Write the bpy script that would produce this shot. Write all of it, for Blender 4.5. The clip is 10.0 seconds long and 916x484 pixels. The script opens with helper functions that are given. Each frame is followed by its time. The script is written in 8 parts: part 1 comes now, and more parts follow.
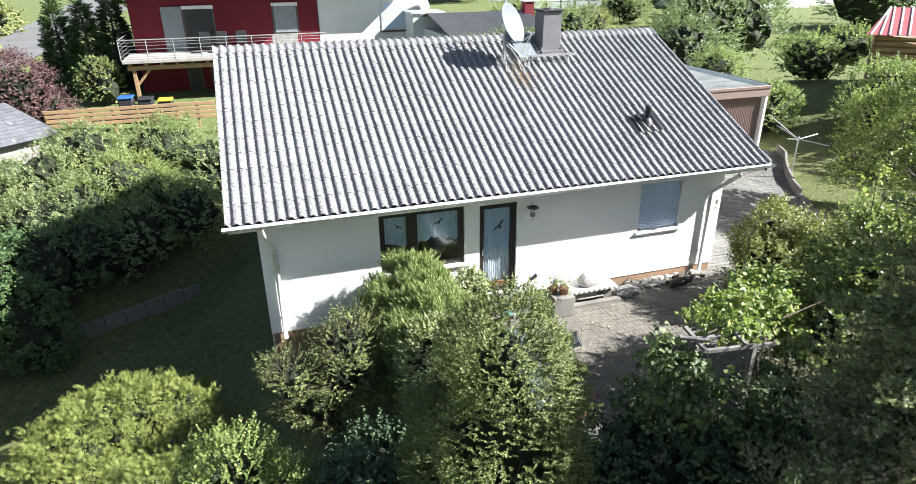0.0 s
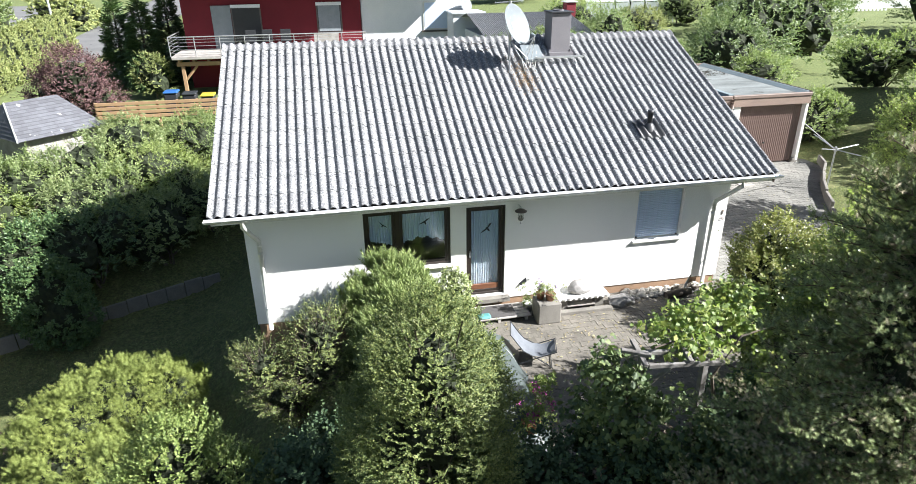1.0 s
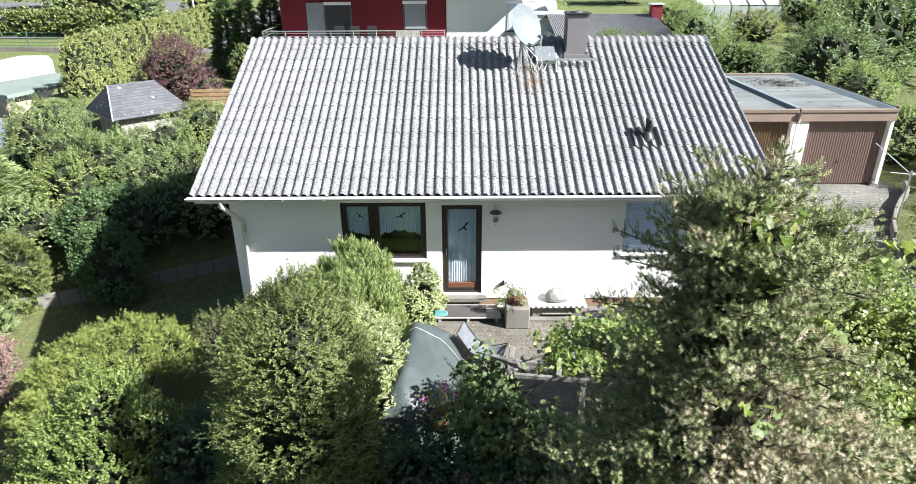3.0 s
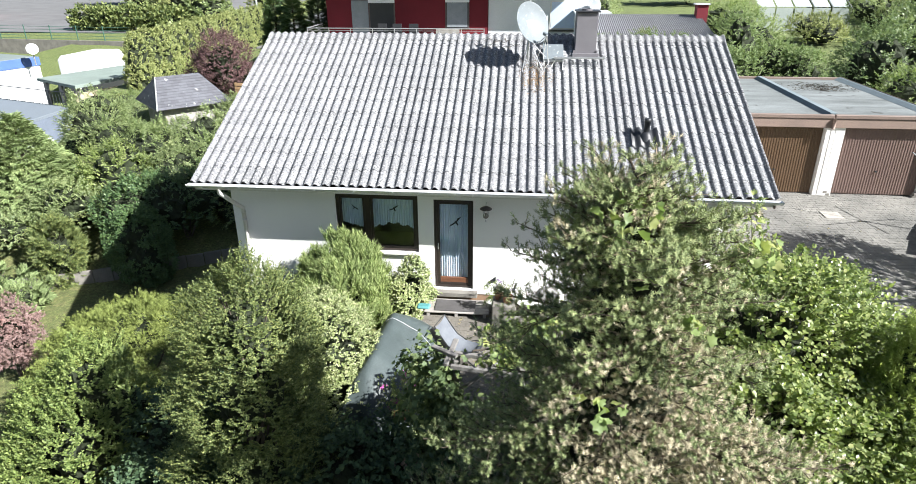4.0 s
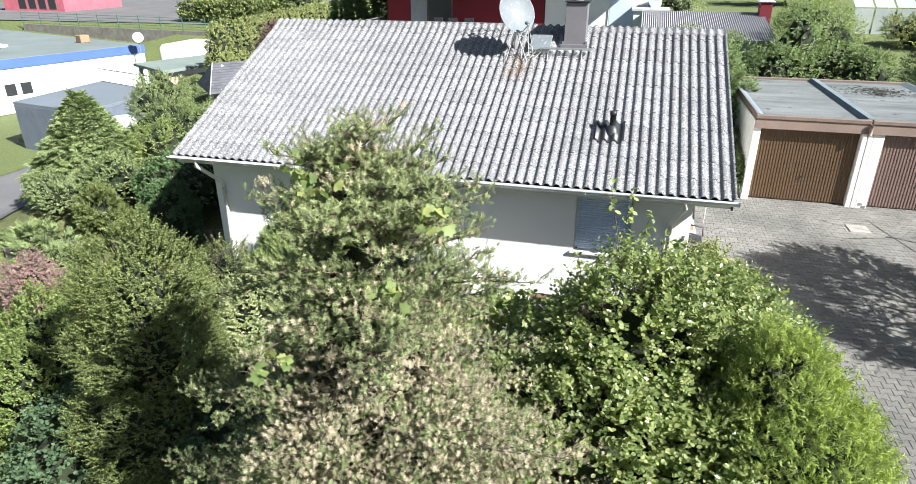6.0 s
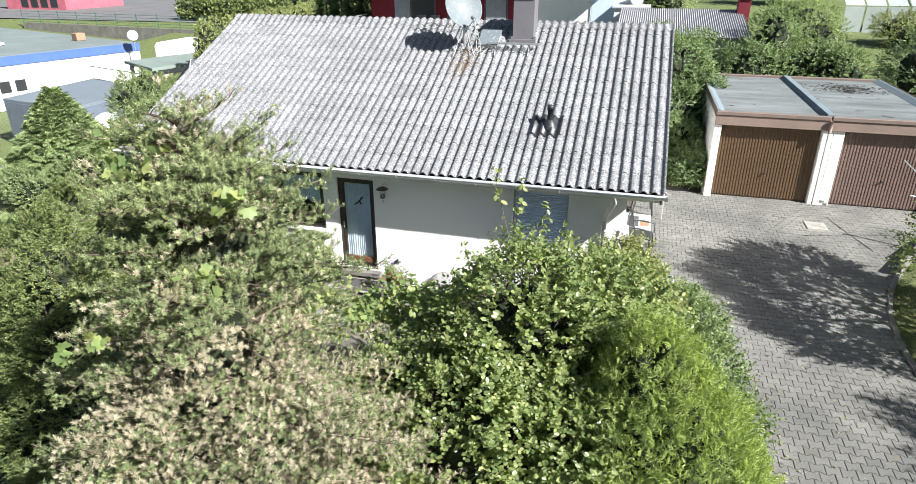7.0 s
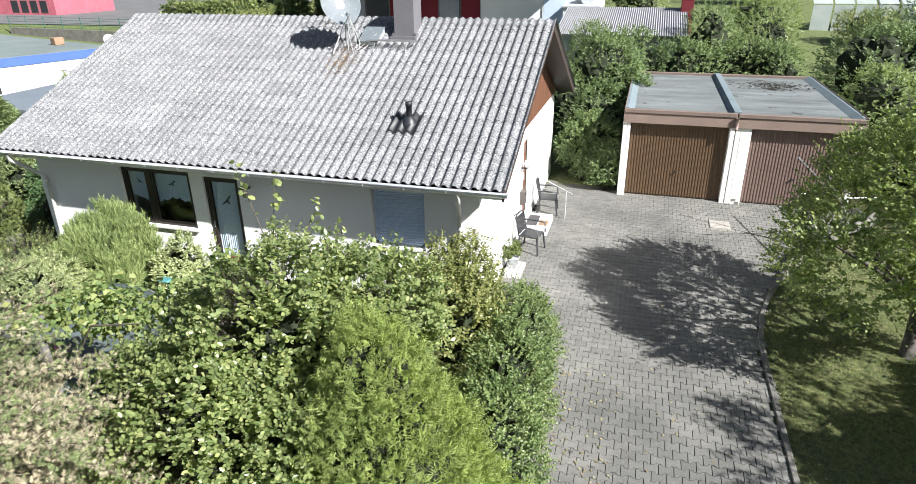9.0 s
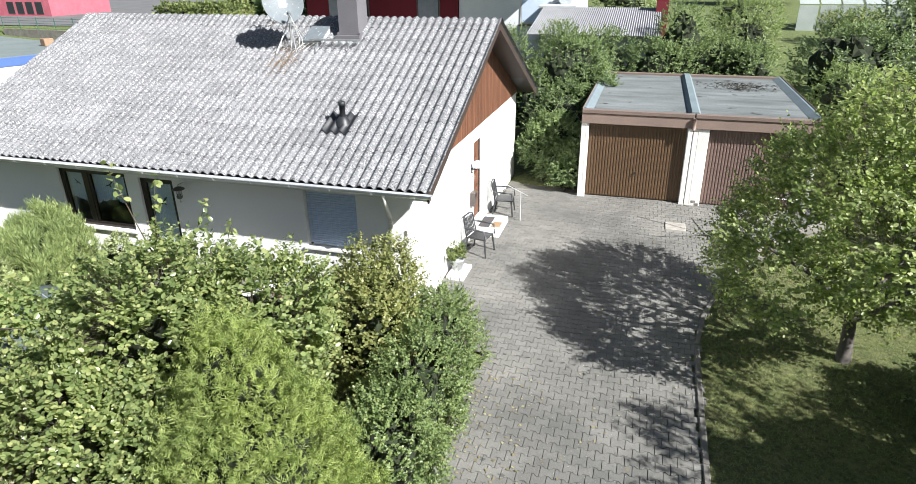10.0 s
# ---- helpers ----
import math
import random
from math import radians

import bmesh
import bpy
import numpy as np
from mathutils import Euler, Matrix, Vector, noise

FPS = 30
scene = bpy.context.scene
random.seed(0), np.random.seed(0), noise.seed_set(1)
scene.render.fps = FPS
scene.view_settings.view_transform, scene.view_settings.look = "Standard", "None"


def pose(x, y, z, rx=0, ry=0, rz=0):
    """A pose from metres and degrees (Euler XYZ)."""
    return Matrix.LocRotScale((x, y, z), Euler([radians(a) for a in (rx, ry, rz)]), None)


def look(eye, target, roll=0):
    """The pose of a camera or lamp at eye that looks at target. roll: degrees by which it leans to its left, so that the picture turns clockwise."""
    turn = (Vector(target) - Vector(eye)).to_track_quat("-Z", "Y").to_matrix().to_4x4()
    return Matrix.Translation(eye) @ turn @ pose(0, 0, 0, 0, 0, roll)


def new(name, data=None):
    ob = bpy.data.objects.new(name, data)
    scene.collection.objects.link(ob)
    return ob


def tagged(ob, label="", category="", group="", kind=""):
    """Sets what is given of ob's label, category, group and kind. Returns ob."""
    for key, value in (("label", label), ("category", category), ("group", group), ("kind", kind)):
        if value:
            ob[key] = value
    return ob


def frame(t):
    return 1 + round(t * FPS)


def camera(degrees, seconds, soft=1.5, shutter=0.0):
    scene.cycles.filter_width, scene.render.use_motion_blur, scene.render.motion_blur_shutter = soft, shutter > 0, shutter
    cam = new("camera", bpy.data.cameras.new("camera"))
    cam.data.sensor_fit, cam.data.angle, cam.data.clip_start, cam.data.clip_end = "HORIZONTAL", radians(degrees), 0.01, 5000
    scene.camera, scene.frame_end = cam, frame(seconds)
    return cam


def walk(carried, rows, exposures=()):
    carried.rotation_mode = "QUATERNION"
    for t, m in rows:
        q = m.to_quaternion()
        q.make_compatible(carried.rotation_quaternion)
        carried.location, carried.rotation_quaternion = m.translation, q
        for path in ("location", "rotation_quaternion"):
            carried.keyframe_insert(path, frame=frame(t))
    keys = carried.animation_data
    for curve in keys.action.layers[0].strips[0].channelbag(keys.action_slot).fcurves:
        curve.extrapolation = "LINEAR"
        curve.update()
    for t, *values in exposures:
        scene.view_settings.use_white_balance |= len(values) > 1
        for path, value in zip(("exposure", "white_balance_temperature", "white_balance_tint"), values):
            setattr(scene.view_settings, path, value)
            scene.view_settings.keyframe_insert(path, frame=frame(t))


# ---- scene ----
cam = camera(71.9, 10.0, soft=0.65)
# eye, target and roll along the flight past the house
PATH = [
    (0, (0.804, -11.057, 6.705), (3.549, -2.349, 2.627), -0.49),
    (0.5, (1.538, -11.237, 6.710), (3.814, -2.393, 2.636), -0.53),
    (1, (2.244, -11.417, 6.710), (4.072, -2.468, 2.639), -0.52),
    (1.5, (2.957, -11.566, 6.723), (4.303, -2.534, 2.646), -0.51),
    (2, (3.678, -11.675, 6.719), (4.613, -2.588, 2.650), -0.44),
    (2.75, (4.753, -11.818, 6.700), (4.970, -2.681, 2.641), -0.39),
    (3.5, (5.817, -11.862, 6.648), (5.316, -2.732, 2.600), -0.29),
    (4, (6.501, -11.888, 6.616), (5.546, -2.795, 2.566), -0.25),
    (4.5, (7.191, -11.860, 6.570), (5.785, -2.824, 2.522), -0.22),
    (5, (7.875, -11.799, 6.513), (6.022, -2.845, 2.464), -0.21),
    (5.75, (8.869, -11.639, 6.423), (6.570, -2.792, 2.369), -0.10),
    (6.5, (9.852, -11.393, 6.325), (7.411, -2.585, 2.266), -0.04),
    (7, (10.525, -11.249, 6.288), (8.047, -2.454, 2.226), -0.08),
    (7.5, (11.206, -11.072, 6.245), (8.683, -2.284, 2.195), -0.22),
    (8, (11.865, -10.839, 6.192), (9.321, -2.050, 2.155), -0.32),
    (8.5, (12.546, -10.595, 6.166), (9.977, -1.811, 2.136), -0.49),
    (9, (13.186, -10.311, 6.118), (10.602, -1.526, 2.099), -0.53),
    (9.5, (13.784, -10.031, 6.083), (11.200, -1.242, 2.073), -0.55),
    (10, (14.364, -9.780, 6.048), (11.736, -1.001, 2.046), -0.59),
]
walk(cam, [(t, look(eye, target, roll)) for t, eye, target, roll in PATH], [(0, 1.67), (2, 1.52), (4, 1.42), (6.5, 1.23), (8, 1.14), (9, 1.08), (10, 1.03)])

# ---- world and sun ----
SUN_DIR = Vector((1.63, -0.735, 1.41)).normalized()
world = bpy.data.worlds.new("sky")
scene.world = world
world.use_nodes = True
_wn = world.node_tree
_sky = _wn.nodes.new("ShaderNodeTexSky")
_sky.sky_type = 'NISHITA'
_sky.sun_disc = False
_sky.sun_elevation = math.asin(SUN_DIR.z)
_sky.sun_rotation = math.atan2(SUN_DIR.x, SUN_DIR.y)
_sky.air_density, _sky.dust_density, _sky.ozone_density = 1.0, 1.2, 1.0
_wn.nodes["Background"].inputs["Strength"].default_value = 0.043
_wn.links.new(_sky.outputs[0], _wn.nodes["Background"].inputs["Color"])
sun = new("sun", bpy.data.lights.new("sun", "SUN"))
sun.data.energy, sun.data.angle, sun.data.color = 5.5, radians(0.53), (0.985, 0.98, 0.97)
sun.matrix_world = look(tuple(SUN_DIR * 60), (0, 0, 0))
scene.view_settings.exposure = 1.08


# ---- materials ----
def ramp(nt, fac, stops):
    n = nt.nodes.new("ShaderNodeValToRGB")
    while len(n.color_ramp.elements) < len(stops):
        n.color_ramp.elements.new(0.5)
    for e, (p, c) in zip(n.color_ramp.elements, stops):
        e.position, e.color = p, (*c, 1)
    nt.links.new(fac, n.inputs[0])
    return n.outputs[0]


def noise_fac(nt, scale, detail=4.0, rough=0.6, coord="Object", stretch=None):
    tc = nt.nodes.new("ShaderNodeTexCoord")
    n = nt.nodes.new("ShaderNodeTexNoise")
    n.inputs["Scale"].default_value, n.inputs["Detail"].default_value, n.inputs["Roughness"].default_value = scale, detail, rough
    if coord != "World":
        src = tc.outputs[coord]
    else:
        src = nt.nodes.new("ShaderNodeNewGeometry").outputs["Position"]
    if stretch:
        mp = nt.nodes.new("ShaderNodeMapping")
        mp.inputs["Scale"].default_value = stretch
        nt.links.new(src, mp.inputs[0])
        src = mp.outputs[0]
    nt.links.new(src, n.inputs["Vector"])
    return n.outputs["Fac"]


def mixc(nt, fac, a, b, mode="MIX"):
    n = nt.nodes.new("ShaderNodeMix")
    n.data_type, n.blend_type = "RGBA", mode
    for sock, v in ((n.inputs[0], fac), (n.inputs[6], a), (n.inputs[7], b)):
        if isinstance(v, (int, float)):
            sock.default_value = v
        elif isinstance(v, tuple):
            sock.default_value = (*v, 1)
        else:
            nt.links.new(v, sock)
    return n.outputs[2]


def new_material(name):
    m = bpy.data.materials.new(name)
    m.use_nodes = True
    return m, m.node_tree, m.node_tree.nodes["Principled BSDF"]


def bumped(nt, bsdf, height, strength, dist=0.01):
    b = nt.nodes.new("ShaderNodeBump")
    b.inputs["Strength"].default_value, b.inputs["Distance"].default_value = strength, dist
    nt.links.new(height, b.inputs["Height"])
    nt.links.new(b.outputs[0], bsdf.inputs["Normal"])


def surface(name, colour, dark=None, scale=3.0, fine=60.0, rough=0.7, metal=0.0, bump=0.2, rand=0.0, coord="Object", stretch=None, spots=None, spots2=None, island=0.0):
    """A two-scale material: broad stains and fine grain. spots: (colour, scale, threshold). rand: tone change from object to object."""
    m, nt, bs = new_material(name)
    dark = dark or tuple(c * 0.75 for c in colour)
    big = noise_fac(nt, scale, 5, 0.62, coord, stretch)
    small = noise_fac(nt, fine, 3, 0.6, coord, stretch)
    col = ramp(nt, big, [(0.3, dark), (0.68, colour)])
    grain = ramp(nt, small, [(0.3, (0.72, 0.72, 0.72)), (0.72, (1.15, 1.15, 1.15))])
    col = mixc(nt, 0.7, col, grain, "MULTIPLY")
    for sc, ss, st in [q for q in (spots, spots2) if q]:
        f = ramp(nt, noise_fac(nt, ss, 2, 0.5, coord), [(st, (0, 0, 0)), (st + 0.06, (1, 1, 1))])
        col = mixc(nt, f, col, sc)
    if island:
        gi = nt.nodes.new("ShaderNodeNewGeometry")
        col = mixc(nt, 1.0, col, ramp(nt, gi.outputs["Random Per Island"], [(0, (1 - island,) * 3), (1, (1 + island * 0.4,) * 3)]), "MULTIPLY")
    if rand:
        oi = nt.nodes.new("ShaderNodeObjectInfo")
        f = ramp(nt, oi.outputs["Random"], [(0, (1 - rand,) * 3), (1, (1 + rand * 0.4,) * 3)])
        col = mixc(nt, 1.0, col, f, "MULTIPLY")
    nt.links.new(col, bs.inputs["Base Color"])
    bs.inputs["Roughness"].default_value, bs.inputs["Metallic"].default_value = rough, metal
    if bump:
        bumped(nt, bs, small, bump)
    return m


def leaf_material(name, greens, rough=0.42, glow=0.3, dry=None, dry_at=0.6, patch=1.6, gain=1.95):
    """Foliage: tone by leaf and by patch; light passes through the blade. dry: a second tint in patches."""
    m, nt, bs = new_material(name)
    geo = nt.nodes.new("ShaderNodeNewGeometry")
    n = len(greens)
    greens = [(gain * 0.94 * q[0], gain * q[1], gain * 1.3 * q[2]) for q in greens]
    col = ramp(nt, geo.outputs["Random Per Island"], [(i / max(1, n - 1), c) for i, c in enumerate(greens)])
    broad = noise_fac(nt, patch, 3, 0.6, "World")
    col = mixc(nt, 0.6, col, ramp(nt, broad, [(0.3, (0.7, 0.75, 0.7)), (0.7, (1.25, 1.2, 1.1))]), "MULTIPLY")
    if dry:
        f = ramp(nt, noise_fac(nt, patch * 1.7, 4, 0.65, "World"), [(dry_at, (0, 0, 0)), (dry_at + 0.12, (1, 1, 1))])
        col = mixc(nt, f, col, dry)
    nt.links.new(col, bs.inputs["Base Color"])
    bs.inputs["Roughness"].default_value = rough
    tr = nt.nodes.new("ShaderNodeBsdfTranslucent")
    nt.links.new(mixc(nt, 1.0, col, (1.1, 1.2, 0.7), "MULTIPLY"), tr.inputs[0])
    mx = nt.nodes.new("ShaderNodeMixShader")
    mx.inputs[0].default_value = min(0.5, 0.62 * glow)
    nt.links.new(bs.outputs[0], mx.inputs[1])
    nt.links.new(tr.outputs[0], mx.inputs[2])
    nt.links.new(mx.outputs[0], nt.nodes["Material Output"].inputs[0])
    return m


def glass_material(name, tint=(0.9, 0.95, 0.95)):
    m, nt, bs = new_material(name)
    tr = nt.nodes.new("ShaderNodeBsdfTransparent")
    tr.inputs[0].default_value = (*tint, 1)
    gl = nt.nodes.new("ShaderNodeBsdfGlossy")
    gl.inputs["Roughness"].default_value = 0.01
    lw = nt.nodes.new("ShaderNodeLayerWeight")
    lw.inputs[0].default_value = 0.5
    pw = nt.nodes.new("ShaderNodeMath")
    pw.operation = "POWER"
    pw.inputs[1].default_value = 4.0
    nt.links.new(lw.outputs["Facing"], pw.inputs[0])
    ma = nt.nodes.new("ShaderNodeMath")
    ma.operation = "MULTIPLY_ADD"
    ma.inputs[1].default_value = 0.9
    ma.inputs[2].default_value = 0.06
    nt.links.new(pw.outputs[0], ma.inputs[0])
    mx = nt.nodes.new("ShaderNodeMixShader")
    nt.links.new(ma.outputs[0], mx.inputs[0])
    nt.links.new(tr.outputs[0], mx.inputs[1])
    nt.links.new(gl.outputs[0], mx.inputs[2])
    nt.links.new(mx.outputs[0], nt.nodes["Material Output"].inputs[0])
    return m


M = {}
M["render"] = surface("white_render", (0.90, 0.895, 0.875), (0.85, 0.845, 0.825), 0.7, 140, 0.9, 0, 0.25)
M["plinth"] = surface("brown_plinth", (0.34, 0.22, 0.14), None, 2, 80, 0.85)
M["fibre"] = surface("weathered_fibre_cement", (0.212, 0.215, 0.224), (0.174, 0.177, 0.186), 1.1, 24, 0.9, 0, 0.7, 0.16, "World", None, ((0.38, 0.38, 0.378), 25, 0.55), ((0.06, 0.06, 0.06), 34, 0.585))
M["zinc"] = surface("painted_zinc", (0.70, 0.72, 0.74), (0.56, 0.58, 0.6), 2, 60, 0.4, 0.3, 0.05)
M["white_paint"] = surface("white_paint", (0.80, 0.79, 0.76), (0.68, 0.67, 0.63), 2.5, 80, 0.55, 0, 0.08)
M["brown_wood"] = surface("brown_boards", (0.20, 0.085, 0.045), (0.13, 0.055, 0.03), 2, 40, 0.6, 0, 0.2, 0.25, "Object", (6, 6, 0.8))
M["dark_wood"] = surface("dark_brown_frame", (0.032, 0.023, 0.019), (0.022, 0.016, 0.013), 3, 60, 0.45, 0, 0.1, 0, "Object", (1, 1, 0.3))
M["verge_wood"] = surface("dark_stained_verge", (0.06, 0.04, 0.032), (0.04, 0.028, 0.022), 2, 40, 0.6, 0, 0.2, 0, "Object", (6, 0.8, 6))
M["door_wood"] = surface("red_brown_door_wood", (0.17, 0.07, 0.035), None, 3, 60, 0.5, 0, 0.1)
M["edge_brown"] = surface("brown_roof_edge", (0.21, 0.155, 0.13), (0.16, 0.12, 0.10), 2, 60, 0.6)
M["garage_door"] = surface("brown_sheet_metal", (0.125, 0.075, 0.04), (0.10, 0.06, 0.032), 1.2, 90, 0.5, 0.0, 0.05)
M["garage_door2"] = surface("paler_brown_sheet_metal", (0.20, 0.135, 0.115), (0.17, 0.115, 0.098), 1.2, 90, 0.55, 0.0, 0.05)
M["fascia"] = surface("light_brown_fascia", (0.26, 0.19, 0.155), (0.21, 0.155, 0.13), 1.5, 60, 0.6)
M["felt"] = surface("grey_roof_felt", (0.215, 0.235, 0.235), (0.085, 0.095, 0.092), 0.9, 30, 0.85, 0, 0.3, 0, "World", (0.45, 1.8, 1.0), ((0.05, 0.05, 0.045), 2.2, 0.66))
M["felt_blue"] = surface("bluegrey_felt_strip", (0.20, 0.25, 0.27), None, 1.2, 40, 0.8)
M["chimney"] = surface("dark_slate_cladding", (0.165, 0.158, 0.17), (0.135, 0.128, 0.14), 2, 50, 0.65)
M["black_plastic"] = surface("black_plastic", (0.03, 0.032, 0.036), None, 3, 60, 0.45)
M["grey_plastic"] = surface("brown_grey_plastic", (0.12, 0.10, 0.09), None, 3, 60, 0.45)
M["dish"] = surface("light_grey_dish", (0.165, 0.19, 0.205), (0.14, 0.162, 0.175), 4, 70, 0.6, 0, 0, 0, "Object", None, ((0.4, 0.42, 0.42), 14, 0.66))
# pale slats with the blue of reflected sky painted into their colour
M["shutter"] = surface("sky_tinted_shutter", (0.60, 0.71, 0.88), (0.56, 0.66, 0.82), 2, 60, 0.35, 0, 0.05)
M["curtain"] = surface("white_net_curtain", (0.86, 0.87, 0.88), (0.78, 0.79, 0.82), 4, 150, 0.9)
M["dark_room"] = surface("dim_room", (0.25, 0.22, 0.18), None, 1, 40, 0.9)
M["glass"] = glass_material("window_glass", (0.86, 0.92, 0.97))
M["paver"] = surface("grey_concrete_paver", (0.24, 0.232, 0.21), (0.122, 0.121, 0.112), 0.55, 60, 0.9, 0, 0.6, 0.14, "World", None, ((0.36, 0.35, 0.32), 30, 0.70), ((0.10, 0.098, 0.09), 9, 0.66))
M["paver_joined"] = surface("grey_concrete_paving", (0.24, 0.232, 0.21), (0.122, 0.121, 0.112), 0.55, 60, 0.9, 0, 0.6, 0, "World", None, ((0.36, 0.35, 0.32), 30, 0.70), ((0.10, 0.098, 0.09), 9, 0.66), 0.14)
M["joint"] = surface("dark_sand_joint", (0.135, 0.127, 0.108), None, 3, 80, 0.95)
M["concrete"] = surface("weathered_concrete", (0.24, 0.225, 0.20), (0.14, 0.132, 0.118), 1.6, 60, 0.92, 0, 0.4)
M["patio"] = surface("old_grey_patio", (0.20, 0.182, 0.155), (0.125, 0.115, 0.10), 1.3, 40, 0.92, 0, 0.6, 0.1, "World", None, ((0.34, 0.315, 0.27), 30, 0.68), ((0.085, 0.078, 0.065), 22, 0.62), 0.08)
M["patio_bed"] = surface("dusty_patio_joint", (0.165, 0.15, 0.125), (0.10, 0.092, 0.078), 1.3, 40, 0.95, 0, 0.3)
M["red_wall"] = surface("deep_red_render", (0.165, 0.011, 0.02), (0.135, 0.009, 0.017), 1.0, 80, 0.85)
M["white_wall"] = surface("white_house_render", (0.80, 0.81, 0.82), (0.72, 0.74, 0.76), 0.8, 80, 0.85)
M["steel"] = surface("galvanised_steel", (0.55, 0.56, 0.57), None, 3, 60, 0.4, 0.7, 0.05)
M["pine_wood"] = surface("pale_pine_timber", (0.38, 0.245, 0.135), (0.28, 0.18, 0.10), 2, 60, 0.65)
M["grey_wood"] = surface("weathered_grey_timber", (0.40, 0.38, 0.36), (0.24, 0.22, 0.20), 3, 70, 0.85)
M["asphalt"] = surface("asphalt", (0.16, 0.16, 0.16), (0.11, 0.11, 0.11), 0.3, 60, 0.9)
M["tarp"] = surface("grey_green_tarpaulin", (0.075, 0.095, 0.095), (0.055, 0.07, 0.07), 2, 40, 0.45, 0, 0.12)
M["bark"] = surface("grey_brown_bark", (0.13, 0.105, 0.08), (0.06, 0.05, 0.04), 6, 60, 0.95, 0, 0.8)
# near-black green for solid cores that stand in for shade inside crowns
M["core_shade"] = surface("painted_core_shade", (0.026, 0.038, 0.012), (0.009, 0.012, 0.005), 9, 30, 0.9, 0, 1.0)
M["slate"] = surface("grey_slate_shingle", (0.125, 0.128, 0.145), (0.10, 0.102, 0.115), 1, 40, 0.8, 0, 0.3, 0.22, "World", None, ((0.65, 0.65, 0.63), 4.2, 0.68))
M["terracotta"] = surface("terracotta", (0.42, 0.17, 0.09), None, 4, 60, 0.8)
M["stone"] = surface("pale_stone", (0.55, 0.52, 0.47), (0.38, 0.35, 0.31), 6, 60, 0.9, 0, 0.4, 0.3)


def grass_ground():
    m, nt, bs = new_material("lawn")
    big = noise_fac(nt, 0.35, 6, 0.65, "World")
    mid = noise_fac(nt, 4.0, 5, 0.7, "World")
    fine = noise_fac(nt, 60, 3, 0.6, "World")
    col = ramp(nt, big, [(0.3, (0.085, 0.105, 0.034)), (0.7, (0.15, 0.172, 0.06))])
    col = mixc(nt, ramp(nt, mid, [(0.45, (0, 0, 0)), (0.68, (0.85, 0.85, 0.85))]), col, (0.20, 0.19, 0.08))
    place = nt.nodes.new("ShaderNodeNewGeometry")
    sep = nt.nodes.new("ShaderNodeSeparateXYZ")
    nt.links.new(place.outputs["Position"], sep.inputs[0])
    far = nt.nodes.new("ShaderNodeMapRange")
    far.inputs["From Min"].default_value, far.inputs["From Max"].default_value = 9.0, 17.0
    nt.links.new(sep.outputs["Y"], far.inputs["Value"])
    col = mixc(nt, far.outputs[0], col, ramp(nt, mid, [(0.3, (0.10, 0.135, 0.04)), (0.7, (0.165, 0.195, 0.068))]))
    clumps = noise_fac(nt, 14.0, 4, 0.7, "World")
    col = mixc(nt, 0.9, col, ramp(nt, clumps, [(0.35, (0.4, 0.42, 0.4)), (0.65, (1.3, 1.3, 1.2))]), "MULTIPLY")
    col = mixc(nt, 0.8, col, ramp(nt, fine, [(0.3, (0.55, 0.55, 0.55)), (0.7, (1.3, 1.3, 1.3))]), "MULTIPLY")
    nt.links.new(col, bs.inputs["Base Color"])
    bs.inputs["Roughness"].default_value = 0.9
    bumped(nt, bs, fine, 0.8, 0.03)
    return m


M["lawn"] = grass_ground()


